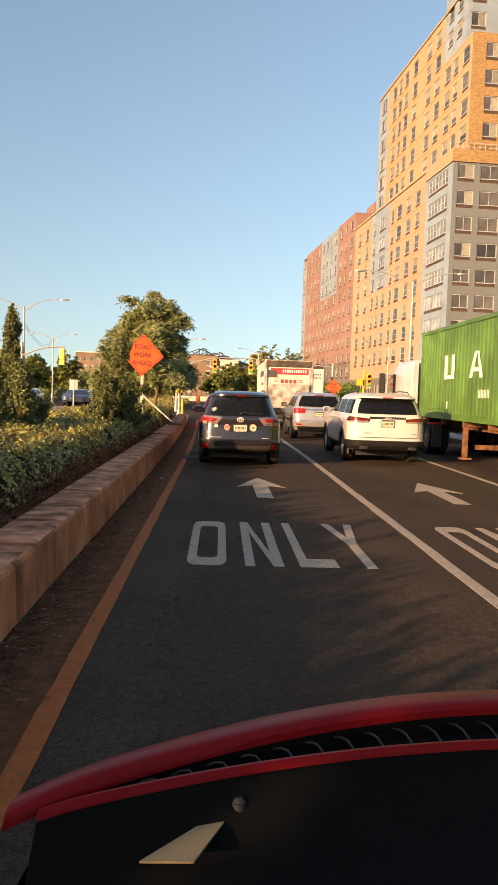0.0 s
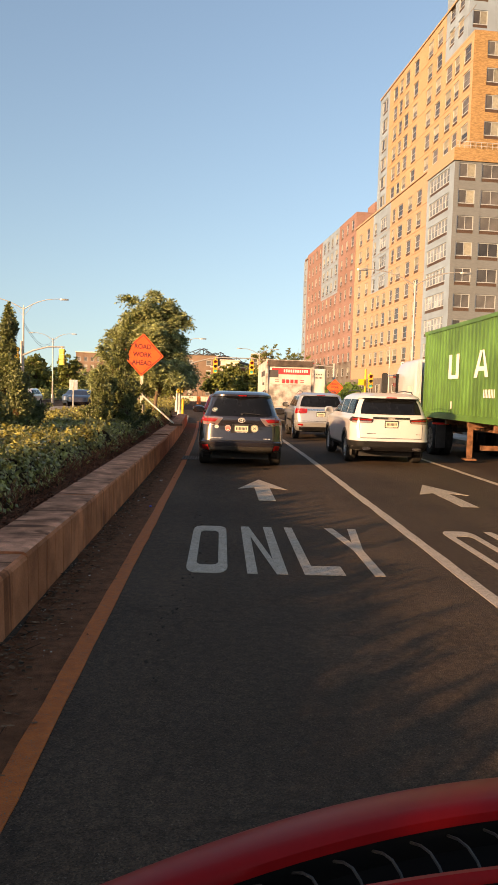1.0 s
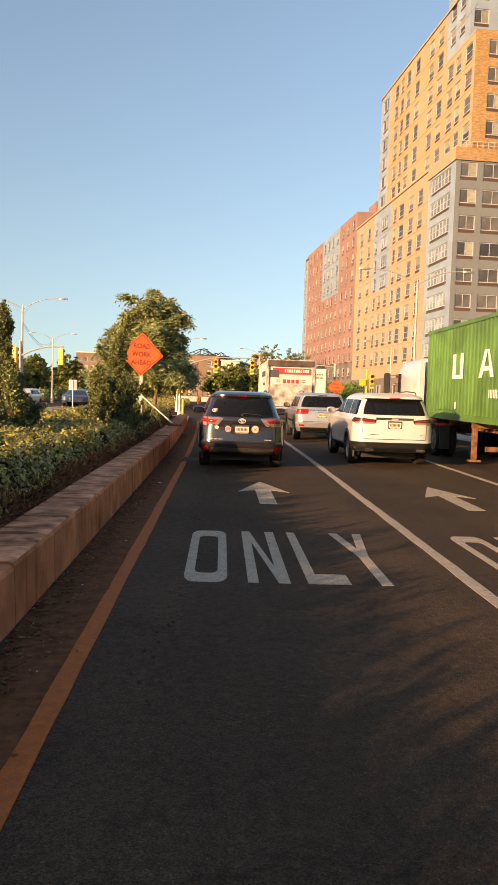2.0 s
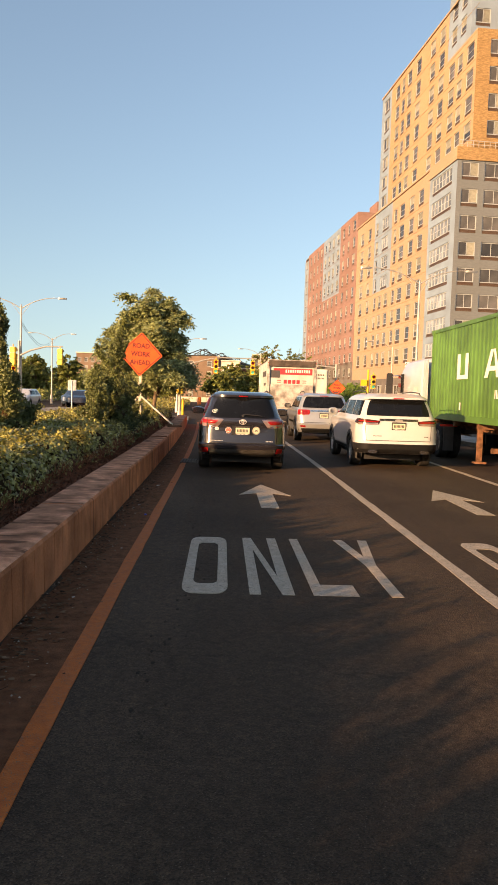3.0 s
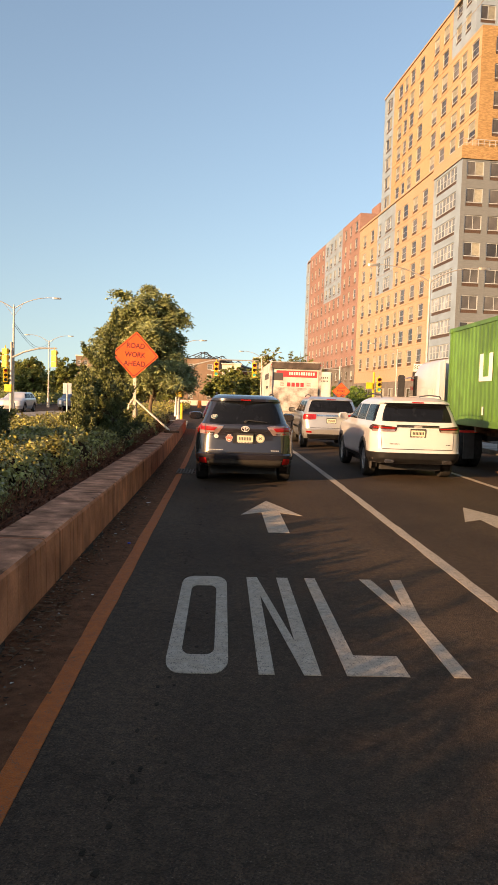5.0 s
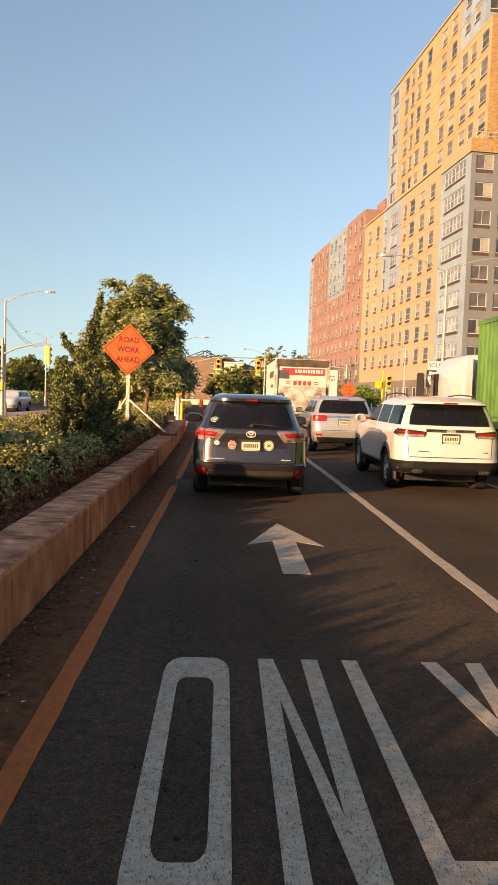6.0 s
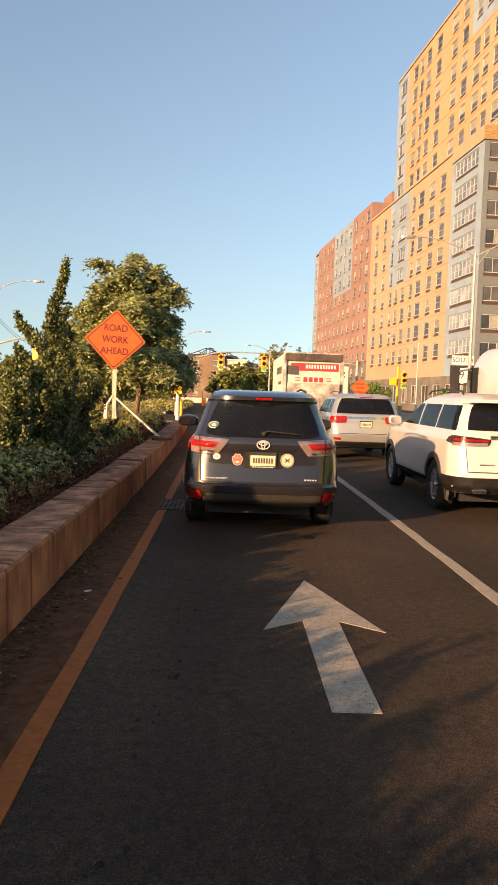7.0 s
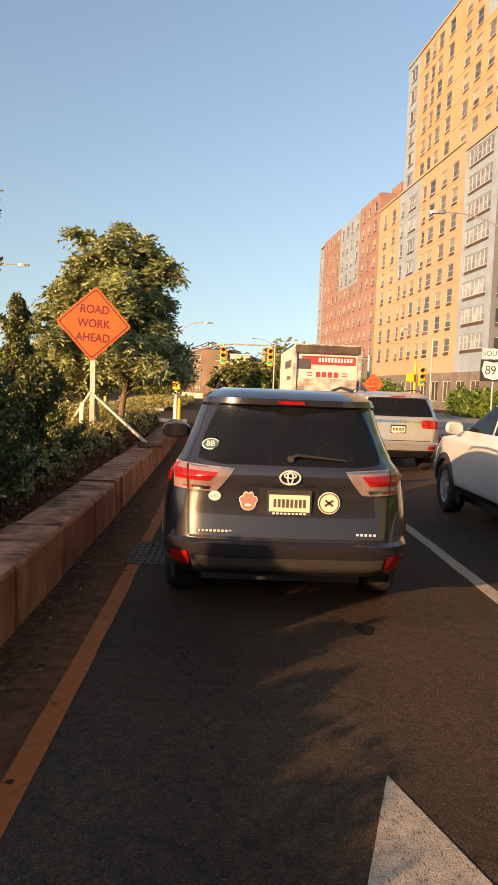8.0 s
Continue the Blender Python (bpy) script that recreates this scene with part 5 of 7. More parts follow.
for sx in (-1, 1):
    lamp = SH2.patch("tail_lamp", [(sx * a, z) for a, z in [(0.47, 1.045), (0.955, 1.03), (0.96, 1.19), (0.44, 1.14)]], M["lens_smoke"], white, off=0.014, rounding=0.06, label="slim smoked tail lamp")
    SH2.patch("clear_band", [(sx * a, z) for a, z in [(0.5, 1.04), (0.94, 1.035), (0.945, 1.085), (0.49, 1.085)]], M["lens_clear"], lamp, off=0.017, nz=2)
    SH2.patch("lamp_wrap", [(0.16, 1.04), (0.5, 1.09), (0.42, 1.16), (0.16, 1.18)], M["lens_smoke"], lamp, "left" if sx < 0 else "right", 0.012, nx=8)
    SH2.patch("red_line", [(sx * a, z) for a, z in [(0.5, 1.10), (0.94, 1.11), (0.945, 1.14), (0.48, 1.125)]], M["lens_red"], lamp, off=0.018, nz=2)
    bm = bmesh.new()
    box(bm, (sx * 0.62, 0.05, 0.415), (0.22, 0.12, 0.07), bevel=0.02)
    part("exhaust", bm, M["chrome"], white)
    SH2.patch("handle", [(1.5, 1.06), (1.72, 1.07), (1.72, 1.10), (1.5, 1.09)], M["car_white"], white, "left" if sx < 0 else "right", 0.03, nx=4, nz=2)
    SH2.patch("tailgate_seam", [(sx * a, z) for a, z in [(0.76, 0.68), (0.77, 0.68), (0.80, 1.05), (0.79, 1.05)]], M["decal_dark"], white, off=0.004, nx=1)
    SH2.patch("corner_cladding", [(0.30, 0.365), (0.70, 0.365), (0.66, 0.60), (0.30, 0.60)], M["black"], white, "left" if sx < 0 else "right", 0.016, nx=6)
    SH2.patch("sill", [(1.55, 0.37), (3.65, 0.37), (3.65, 0.46), (1.55, 0.46)], M["black"], white, "left" if sx < 0 else "right", 0.006)
SH2.patch("chrome_strip", [(-0.46, 1.135), (0.46, 1.135), (0.46, 1.165), (-0.46, 1.165)], M["chrome"], white, off=0.012, nz=2)
SH2.patch("lamp_bridge", [(-0.46, 1.165), (0.46, 1.165), (0.46, 1.19), (-0.46, 1.19)], M["black"], white, off=0.010, nz=2)
SH2.patch("emblem", [(-0.09, 1.135), (0.09, 1.135), (0.09, 1.18), (-0.09, 1.18)], M["badge"], white, off=0.020, nx=4, nz=2, rounding=0.1)
SH2.patch("roof_spoiler", [(-0.70, 1.625), (0.70, 1.625), (0.69, 1.655), (-0.69, 1.655)], M["black"], white, off=0.020, nz=2)
SH2.patch("lower_bumper", [(-0.985, 0.365), (0.985, 0.365), (0.982, 0.60), (-0.982, 0.60)], M["black"], white, off=0.016, nx=48, label="black plastic lower bumper")
SH2.patch("tailgate_seam", [(-0.76, 0.665), (0.76, 0.665), (0.76, 0.68), (-0.76, 0.68)], M["decal_dark"], white, off=0.004, nz=1)
SH2.patch("brake_light", [(-0.13, 1.66), (0.13, 1.66), (0.13, 1.685), (-0.13, 1.685)], M["lens_red"], white, off=0.012, nz=2)
number_plate(white, 0.0, SH2.rear_y(0, 1.02) - 0.014, 1.02)
bars("badge", white, -0.5, SH2.rear_y(-0.5, 0.78) - 0.008, 0.78, 0.22, 0.02, 8, M["decal_dark"])
bars("badge", white, 0.66, SH2.rear_y(0.66, 0.78) - 0.008, 0.78, 0.1, 0.02, 3, M["decal_dark"])
mirrors(white, SH2, 3.45, 1.22, M["car_white"])
roof_rails(white, 0.8, 2.7, 0.66, 1.82)

# the silver SUV further up
SH3 = Shell([(0.34, 0.88, 0.14, 4.6, 0.26, 0.4), (0.46, 0.94, 0.02, 4.74, 0.30, 0.5), (0.64, 0.97, 0.0, 4.8, 0.30, 0.5), (0.68, 0.97, 0.06, 4.8, 0.28, 0.5), (0.95, 0.97, 0.09, 4.74, 0.22, 0.5),
             (1.10, 0.955, 0.10, 4.55, 0.20, 0.5), (1.17, 0.93, 0.11, 3.7, 0.18, 0.45), (1.22, 0.90, 0.14, 3.55, 0.18, 0.4), (1.45, 0.83, 0.25, 3.0, 0.18, 0.35), (1.62, 0.77, 0.33, 2.65, 0.18, 0.3), (1.645, 0.76, 0.26, 2.55, 0.22, 0.3),
             (1.69, 0.73, 0.28, 2.4, 0.25, 0.3), (1.745, 0.66, 0.55, 2.1, 0.25, 0.3), (1.77, 0.56, 0.8, 1.9, 0.22, 0.3)], 0.06)
silver = empty("suv", pose(3.66, 28.0, 0), "silver boxy SUV with roof rails and dark rear glass", "car", "cars in the queue")
SH3.body(silver, M["car_silver"], [(1.0, 0.39), (3.92, 0.39)], 0.45, 0.3)
for sy in (1.0, 3.92):
    for sx in (-1, 1):
        wheel(silver, sx * 0.84, sy, 0.39, 0.26, M["chrome"], side=sx)
SH3.patch("rear_window", [(-0.80, 1.235), (0.80, 1.235), (0.66, 1.625), (-0.66, 1.625)], M["car_glass"], silver, nx=18, rounding=0.03)
side_windows(silver, SH3, [(0.45, 1.15, 0.10, 0.0), (1.22, 2.2, 0.02, 0.02), (2.26, 3.4, 0.02, 0.6)], 1.235, 1.61)
for sx in (-1, 1):
    SH3.patch("tail_lamp", [(sx * a, z) for a, z in [(0.52, 0.99), (0.955, 0.97), (0.93, 1.17), (0.50, 1.17)]], M["lens_red"], silver, off=0.014, rounding=0.06, label="square red tail lamp")
    SH3.patch("reflector", [(sx * a, z) for a, z in [(0.66, 0.53), (0.84, 0.54), (0.85, 0.60), (0.67, 0.60)]], M["lens_red"], silver, off=0.012)
    SH3.patch("side_moulding", [(1.4, 0.66), (3.3, 0.66), (3.3, 0.72), (1.4, 0.72)], M["black"], silver, "left" if sx < 0 else "right", 0.012, nz=2)
    SH3.patch("handle", [(1.5, 1.04), (1.70, 1.05), (1.70, 1.08), (1.5, 1.07)], M["car_silver"], silver, "left" if sx < 0 else "right", 0.03, nx=4, nz=2)
SH3.patch("chrome_strip", [(-0.5, 1.10), (0.5, 1.10), (0.5, 1.16), (-0.5, 1.16)], M["chrome"], silver, off=0.014, nz=2)
SH3.patch("lower_bumper", [(-0.88, 0.345), (0.88, 0.345), (0.92, 0.50), (-0.92, 0.50)], M["black"], silver, off=0.01)
SH3.patch("tailgate_seam", [(-0.72, 0.70), (0.72, 0.70), (0.72, 0.715), (-0.72, 0.715)], M["black"], silver, off=0.004, nz=1)
SH3.patch("brake_light", [(-0.16, 1.66), (0.16, 1.66), (0.16, 1.685), (-0.16, 1.685)], M["lens_red"], silver, off=0.012, nz=2)
number_plate(silver, 0.0, SH3.rear_y(0, 0.96) - 0.014, 0.96)
mirrors(silver, SH3, 3.2, 1.2, M["black"])
roof_rails(silver, 0.8, 2.5, 0.64, 1.80)
tubepart("aerial", (0.3, 1.1, 1.75), (0.3, 0.95, 2.05), 0.006, M["black"], silver)


def plain_car(x, y, paint, label, turn=0.0, z=0.0):
    """A car further off: shell, glass, lamps, wheels."""
    sh = Shell([(0.25, 0.82, 0.1, 4.3, 0.28, 0.4), (0.5, 0.89, 0.0, 4.5, 0.3, 0.5), (0.85, 0.9, 0.03, 4.4, 0.26, 0.5), (0.98, 0.88, 0.08, 4.1, 0.24, 0.5), (1.04, 0.84, 0.12, 3.4, 0.22, 0.4),
                (1.35, 0.72, 0.45, 2.7, 0.2, 0.3), (1.46, 0.66, 0.6, 2.4, 0.2, 0.3), (1.5, 0.56, 0.8, 2.1, 0.2, 0.3)], 0.05)
    ob = empty("car", pose(x, y, z, 0, 0, turn), label, "car", "cars further up the road")
    sh.body(ob, paint, [(0.85, 0.33), (3.55, 0.33)], 0.39, 0.22)
    for sy in (0.85, 3.55):
        for sx in (-1, 1):
            wheel(ob, sx * 0.78, sy, 0.33, 0.21, M["rim"], side=sx)
    sh.patch("rear_window", [(-0.7, 1.06), (0.7, 1.06), (0.56, 1.40), (-0.56, 1.40)], M["car_glass"], ob)
    side_windows(ob, sh, [(0.6, 1.7, 0.35, 0.02), (1.76, 3.2, 0.02, 0.55)], 1.06, 1.38)
    for sx in (-1, 1):
        sh.patch("tail_lamp", [(sx * a, zz) for a, zz in [(0.5, 0.8), (0.86, 0.78), (0.86, 0.95), (0.5, 0.95)]], M["lens_red"], ob, off=0.012)
    number_plate(ob, 0, sh.rear_y(0, 0.75) - 0.014, 0.75)
    return ob


plain_car(0.05, 34.0, M["car_red_far"], "bright red hatchback waiting in the lane")
plain_car(-0.25, 60.0, M["car_blue"], "dark blue car far up the lane")
plain_car(-11.9, 66.5, M["car_gray"], "dark grey car on the far carriageway", 180)
plain_car(-13.7, 73.0, M["car_blue"], "dark blue car queuing behind another on the far carriageway", 180)
plain_car(-15.5, 62.0, M["car_white"], "pale car far off on the other carriageway", 180)
plain_car(10.9, 78.0, M["car_gray"], "dark car parked by the flats", 10, 0.15)
plain_car(13.4, 82.0, M["car_blue"], "dark blue car parked by the flats", 10, 0.15)

# ---- box truck ----
def truck_wheels(thing, x, y, r=0.5, dual=True):
    for sx in (-1, 1):
        for k in ((0.0, -0.32) if dual else (0.0,)):
            wheel(thing, sx * (x + k), y, r, 0.27, M["rim_dark"], spokes=8, side=sx)


truck = empty("box_truck", pose(3.5, 39.5, 0), "white box truck with dirty lift gate and red banner", "truck")
bm = bmesh.new()
box(bm, (-1.24, 3.6, 2.2), (0.05, 7.2, 2.5)), box(bm, (1.24, 3.6, 2.2), (0.05, 7.2, 2.5)), box(bm, (0, 3.6, 3.42), (2.53, 7.2, 0.06)), box(bm, (0, 7.17, 2.2), (2.43, 0.05, 2.4)), box(bm, (0, 3.6, 0.98), (2.43, 7.2, 0.1))
part("box_body", bm, M["white_box"], truck)
bm = bmesh.new()
for sx in (-1, 1):
    box(bm, (sx * 1.2, -0.03, 2.2), (0.13, 0.08, 2.56), bevel=0.01)
box(bm, (0, -0.03, 3.37), (2.27, 0.08, 0.16), bevel=0.01), box(bm, (0, -0.03, 0.95), (2.27, 0.1, 0.14))
part("rear_frame", bm, M["dirty_alu"], truck)
boxpart("header", (0, -0.075, 3.26), (2.4, 0.03, 0.30), M["truck_header"], truck, "dark weathered header above the roller door", bevel=0.006)
bm = bmesh.new()
box(bm, (0, 0.045, 2.16), (2.26, 0.02, 2.24))
door = part("roller_door", bm, M["white_box"], truck)
for k in range(6):
    boxpart("door_slat", (0, 0.03, 1.22 + k * 0.375), (2.26, 0.03, 0.365), M["white_box"], door, bevel=0.006)
boxpart("banner", (0.05, 0.008, 2.86), (2.0, 0.008, 0.32), M["decal_red"], door)
bars("banner_bars", door, 0.3, -0.001, 2.88, 1.3, 0.15, 11, M["decal_white"])
boxpart("small_notice", (-0.85, 0.006, 2.72), (0.5, 0.008, 0.38), M["decal_dark"], door)
for k in range(4):
    boxpart("logo_bar", (-0.33 + k * 0.22, -0.001, 2.34), (0.16, 0.006, 0.2), M["decal_red"], door)
for sx in (-1, 1):
    for k in range(2):
        boxpart("logo_stripe", (sx * 0.66, -0.001, 2.40 - k * 0.1), (0.2, 0.006, 0.035), M["decal_red"], door)
bm = bmesh.new()
box(bm, (0, -0.14, 1.62), (2.2, 0.08, 1.15), bevel=0.012)
for k in range(3):
    box(bm, (0, -0.19, 1.25 + k * 0.38), (2.16, 0.02, 0.03))
part("lift_gate", bm, M["dirty_alu"], truck, "stained aluminium lift gate folded up")
for sx in (-1, 1):
    boxpart("tail_lamp", (sx * 1.2, -0.08, 1.25), (0.09, 0.03, 0.3), M["lens_red"], truck)
    boxpart("marker_lamp", (sx * 1.2, -0.075, 3.3), (0.07, 0.02, 0.05), M["lens_red"], truck)
bm = bmesh.new()
for k in range(14):
    box(bm, (-1.268, 1.0 + k * 0.24, 2.75), (0.006, 0.15, 0.3))
for k in range(8):
    box(bm, (-1.268, 1.2 + k * 0.24, 2.2), (0.006, 0.15, 0.14))
tagged(part("side_bars", bm, M["decal_dark"], truck), kind="stuff")
bm = bmesh.new()
box(bm, (0, 3.6, 0.82), (0.9, 7.6, 0.2)), box(bm, (0, 0.15, 0.55), (2.1, 0.1, 0.12)), box(bm, (-0.7, 0.15, 0.72), (0.08, 0.08, 0.35)), box(bm, (0.7, 0.15, 0.72), (0.08, 0.08, 0.35))
part("chassis", bm, M["black"], truck)
truck_wheels(truck, 1.02, 1.6), truck_wheels(truck, 1.02, 8.4, dual=False)
bm = bmesh.new()
box(bm, (0, 8.3, 1.55), (2.2, 1.9, 1.7), bevel=0.12)
part("cab", bm, M["white_box"], truck)

trailer = empty("box_trailer", pose(6.5, 56.5, 0), "pale box trailer with barred swing doors, further up the queue", "trailer")
bm = bmesh.new()
box(bm, (0, 5, 2.35), (2.5, 10, 2.55), bevel=0.02)
part("box_body", bm, M["white_box"], trailer)
for sx in (-1, 1):
    d = boxpart("swing_door", (sx * 0.6, -0.03, 2.35), (1.17, 0.06, 2.45), M["white_box"], trailer)
    for k in (0.16, 0.36):
        tubepart("lock_rod", (sx * k, -0.09, 1.15), (sx * k, -0.09, 3.55), 0.025, M["steel"], d)
    bars("door_bars", d, sx * 0.6, -0.063, 3.2, 0.8, 0.12, 6, M["decal_dark"])
    bars("door_bars", d, sx * 0.6, -0.063, 2.95, 0.8, 0.12, 8, M["decal_dark"])
boxpart("chassis", (0, 5, 0.9), (1.0, 10, 0.3), M["black"], trailer)
truck_wheels(trailer, 1.0, 1.8), truck_wheels(trailer, 1.0, 3.1), truck_wheels(trailer, 1.0, 9.2)

# ---- container lorry ----
CX, CY = 7.50, 23.8
lorry = empty("container_lorry", pose(CX, CY, 0), "white tractor unit pulling a green shipping container on a rusty chassis", "lorry")
LEN, ZB, ZT = 12.19, 1.13, 3.74


def corrugated(bm, x, y0, y1, z0, z1, depth, pitch):
    prof, y, k = [], y0, 0
    while y < y1 - 1e-6:
        prof += [(x, y), (x, min(y1, y + pitch * 0.3)), (x - depth, min(y1, y + pitch * 0.5)), (x - depth, min(y1, y + pitch * 0.8))]
        y += pitch
    prof.append((x, y1))
    lo = [bm.verts.new((a, b, z0)) for a, b in prof]
    hi = [bm.verts.new((a, b, z1)) for a, b in prof]
    for i in range(len(prof) - 1):
        bm.faces.new((lo[i], lo[i + 1], hi[i + 1], hi[i]))


bm = bmesh.new()
corrugated(bm, 1.20, -LEN, 0, ZB + 0.15, ZT - 0.1, 0.022, 0.275)
corrugated(bm, -1.179, -LEN, 0, ZB + 0.15, ZT - 0.1, 0.022, 0.275)
box(bm, (0, -LEN / 2, ZT - 0.04), (2.36, LEN, 0.04)), box(bm, (0, -0.03, (ZB + ZT) / 2), (2.36, 0.04, ZT - ZB - 0.1)), box(bm, (0, -LEN + 0.03, (ZB + ZT) / 2), (2.36, 0.04, ZT - ZB - 0.1)), box(bm, (0, -LEN / 2, ZB + 0.08), (2.36, LEN, 0.1))
part("container", bm, M["green_box"], lorry, "green corrugated steel shipping container")
bm = bmesh.new()
for sx in (-1, 1):
    box(bm, (sx * 1.185, -LEN / 2, ZB + 0.07), (0.07, LEN, 0.16)), box(bm, (sx * 1.185, -LEN / 2, ZT - 0.05), (0.07, LEN, 0.1))
    for yy in (-0.06, -LEN + 0.06):
        box(bm, (sx * 1.17, yy, (ZB + ZT) / 2), (0.11, 0.12, ZT - ZB))
        for zz in (ZB + 0.06, ZT - 0.06):
            box(bm, (sx * 1.175, yy, zz), (0.14, 0.18, 0.13))
part("container_frame", bm, M["green_box"], lorry)


def side_mark(polys, y, z, s, name):
    """A flat mark on the container's long side; outline (along, up), along towards the rear."""
    bm = bmesh.new()
    for p in polys:
        a = [bm.verts.new((-1.209, y - u * s, z + v * s)) for u, v in p]
        b = [bm.verts.new((-1.203, y - u * s, z + v * s)) for u, v in p]
        bm.faces.new(a)
        for i in range(len(a)):
            bm.faces.new((a[i], a[(i + 1) % len(a)], b[(i + 1) % len(a)], b[i]))
    return part(name, bm, M["decal_white"], lorry)


mark_a = [[(0, 0), (0.6, 0), (0.6, 1), (0.44, 1), (0.44, 0.16), (0.17, 0.16), (0.17, 1), (0, 1)]]
mark_b = [[(0, 0), (0.16, 0), (0.40, 1), (0.27, 1)], [(0.56, 0), (0.72, 0), (0.47, 1), (0.402, 1)], [(0.2196, 0.24), (0.5196, 0.24), (0.4946, 0.4), (0.2576, 0.4)]]
for mk, yy, ww in ((mark_a, -2.45, 2.2), (mark_b, -4.55, 2.1)):
    side_mark([[(u * ww, v) for u, v in p] for p in mk], yy, 2.24, 0.67, "white_mark")
side_mark([[(k * 0.5, 0), (k * 0.5 + 0.2, 0), (k * 0.5 + 0.2, 1), (k * 0.5, 1)] for k in range(8)], -5.3, 1.74, 0.2, "small_bars")
side_mark([[(0, 0), (0.5, 0), (0.5, 1), (0, 1)]], -2.75, 1.42, 0.2, "notice")
bm = bmesh.new()
for sx in (-1, 1):
    box(bm, (sx * 0.45, -LEN / 2 + 0.4, 0.98), (0.14, LEN + 0.8, 0.26))
for k in range(7):
    box(bm, (0, -0.3 - k * 1.9, 1.04), (2.3, 0.12, 0.14))
box(bm, (-0.9, -3.6, 0.55), (0.12, 0.12, 0.9)), box(bm, (0.9, -3.6, 0.55), (0.12, 0.12, 0.9)), box(bm, (-0.9, -3.6, 0.1), (0.3, 0.3, 0.05)), box(bm, (0.9, -3.6, 0.1), (0.3, 0.3, 0.05)), box(bm, (0, -5.0, 0.5), (2.2, 0.1, 0.12))
part("trailer_chassis", bm, M["rust"], lorry)
for sx in (-1, 1):
    bm = bmesh.new()
    box(bm, (sx * 1.08, -1.55, 0.62), (0.28, 0.04, 0.75))
    part("mud_flap", bm, M["black"], lorry)
    boxpart("flap_strip", (sx * 1.1, -1.58, 0.96), (0.5, 0.02, 0.06), M["lens_red"], lorry)
    tubepart("fuel_tank", (sx * 1.0, 2.2, 0.75), (sx * 1.0, 3.5, 0.75), 0.3, M["dirty_alu"], lorry, n=20)
for yy in (0.5, -0.85, -9.3, -10.6):
    truck_wheels(lorry, 1.08, yy)
truck_wheels(lorry, 1.08, 5.2, dual=False)
boxpart("tractor_chassis", (0, 2.4, 0.85), (0.95, 7.2, 0.28), M["black"], lorry)
bm = bmesh.new()
CAB = [(0.75, 1.05, 1.3, 4.0), (1.1, 1.2, 1.05, 4.6), (1.6, 1.22, 0.95, 4.7), (2.3, 1.22, 0.9, 4.3), (2.65, 1.2, 0.92, 3.9), (2.86, 1.16, 0.97, 3.6), (2.95, 1.08, 1.06, 3.4), (2.99, 0.94, 1.2, 3.2)]
rings = []
for z, w, y0, y1 in CAB:
    r = min(0.3, w * 0.3)
    pts = []
    for cx, cy, a0 in ((w - r, y0 + r, -90), (w - r, y1 - r, 0), (-w + r, y1 - r, 90), (-w + r, y0 + r, 180)):
        pts += [(cx + r * math.cos(radians(a0 + a)), cy + r * math.sin(radians(a0 + a)), z) for a in (0, 22, 45, 68, 90)]
    rings.append([bm.verts.new(p) for p in pts])
for u, v in zip(rings, rings[1:]):
    for k in range(20):
        bm.faces.new((u[k], u[(k + 1) % 20], v[(k + 1) % 20], v[k]))
bm.faces.new(rings[-1]), bm.faces.new(rings[0][::-1])
part("cab", bm, M["car_white"], lorry, "white sleeper cab with a rounded roof fairing", smooth=True)
bm = bmesh.new()
box(bm, (0, 5.3, 1.25), (1.9, 1.9, 0.95), bevel=0.2)
part("bonnet", bm, M["car_white"], lorry, smooth=True)
for sx in (-1, 1):
    bm = bmesh.new()
    lathe(bm, (sx * 1.05, 5.2, 0.5), [(0.56, -0.2), (0.66, -0.2), (0.66, 0.2), (0.56, 0.2)], 24)
    part("wheel_fender", bm, M["car_white"], lorry)
    boxpart("side_window", (sx * 1.225, 3.75, 2.2), (0.02, 0.8, 0.65), M["car_glass"], lorry)
    boxpart("sleeper_hatch", (sx * 1.222, 1.7, 1.7), (0.012, 0.55, 0.75), M["white_box"], lorry)
    boxpart("mirror", (sx * 1.5, 4.35, 2.2), (0.22, 0.12, 0.75), M["black"], lorry, bevel=0.03)
    tubepart("mirror_arm", (sx * 1.15, 4.3, 2.5), (sx * 1.5, 4.35, 2.45), 0.02, M["chrome"], lorry)
    boxpart("deflector", (sx * 1.17, 0.75, 1.95), (0.04, 0.42, 1.9), M["car_white"], lorry)
bm = bmesh.new()
bent_tube(bm, [(-0.6, 0.8, 2.6), (-0.75, 0.4, 1.9), (-0.6, 0.25, 1.5), (-0.55, 0.0, 1.3)], 0.022, 0.022, 6)
part("air_hose", bm, M["lens_red"], lorry)
boxpart("fifth_wheel", (0, -0.2, 1.03), (0.9, 0.9, 0.1), M["black"], lorry)
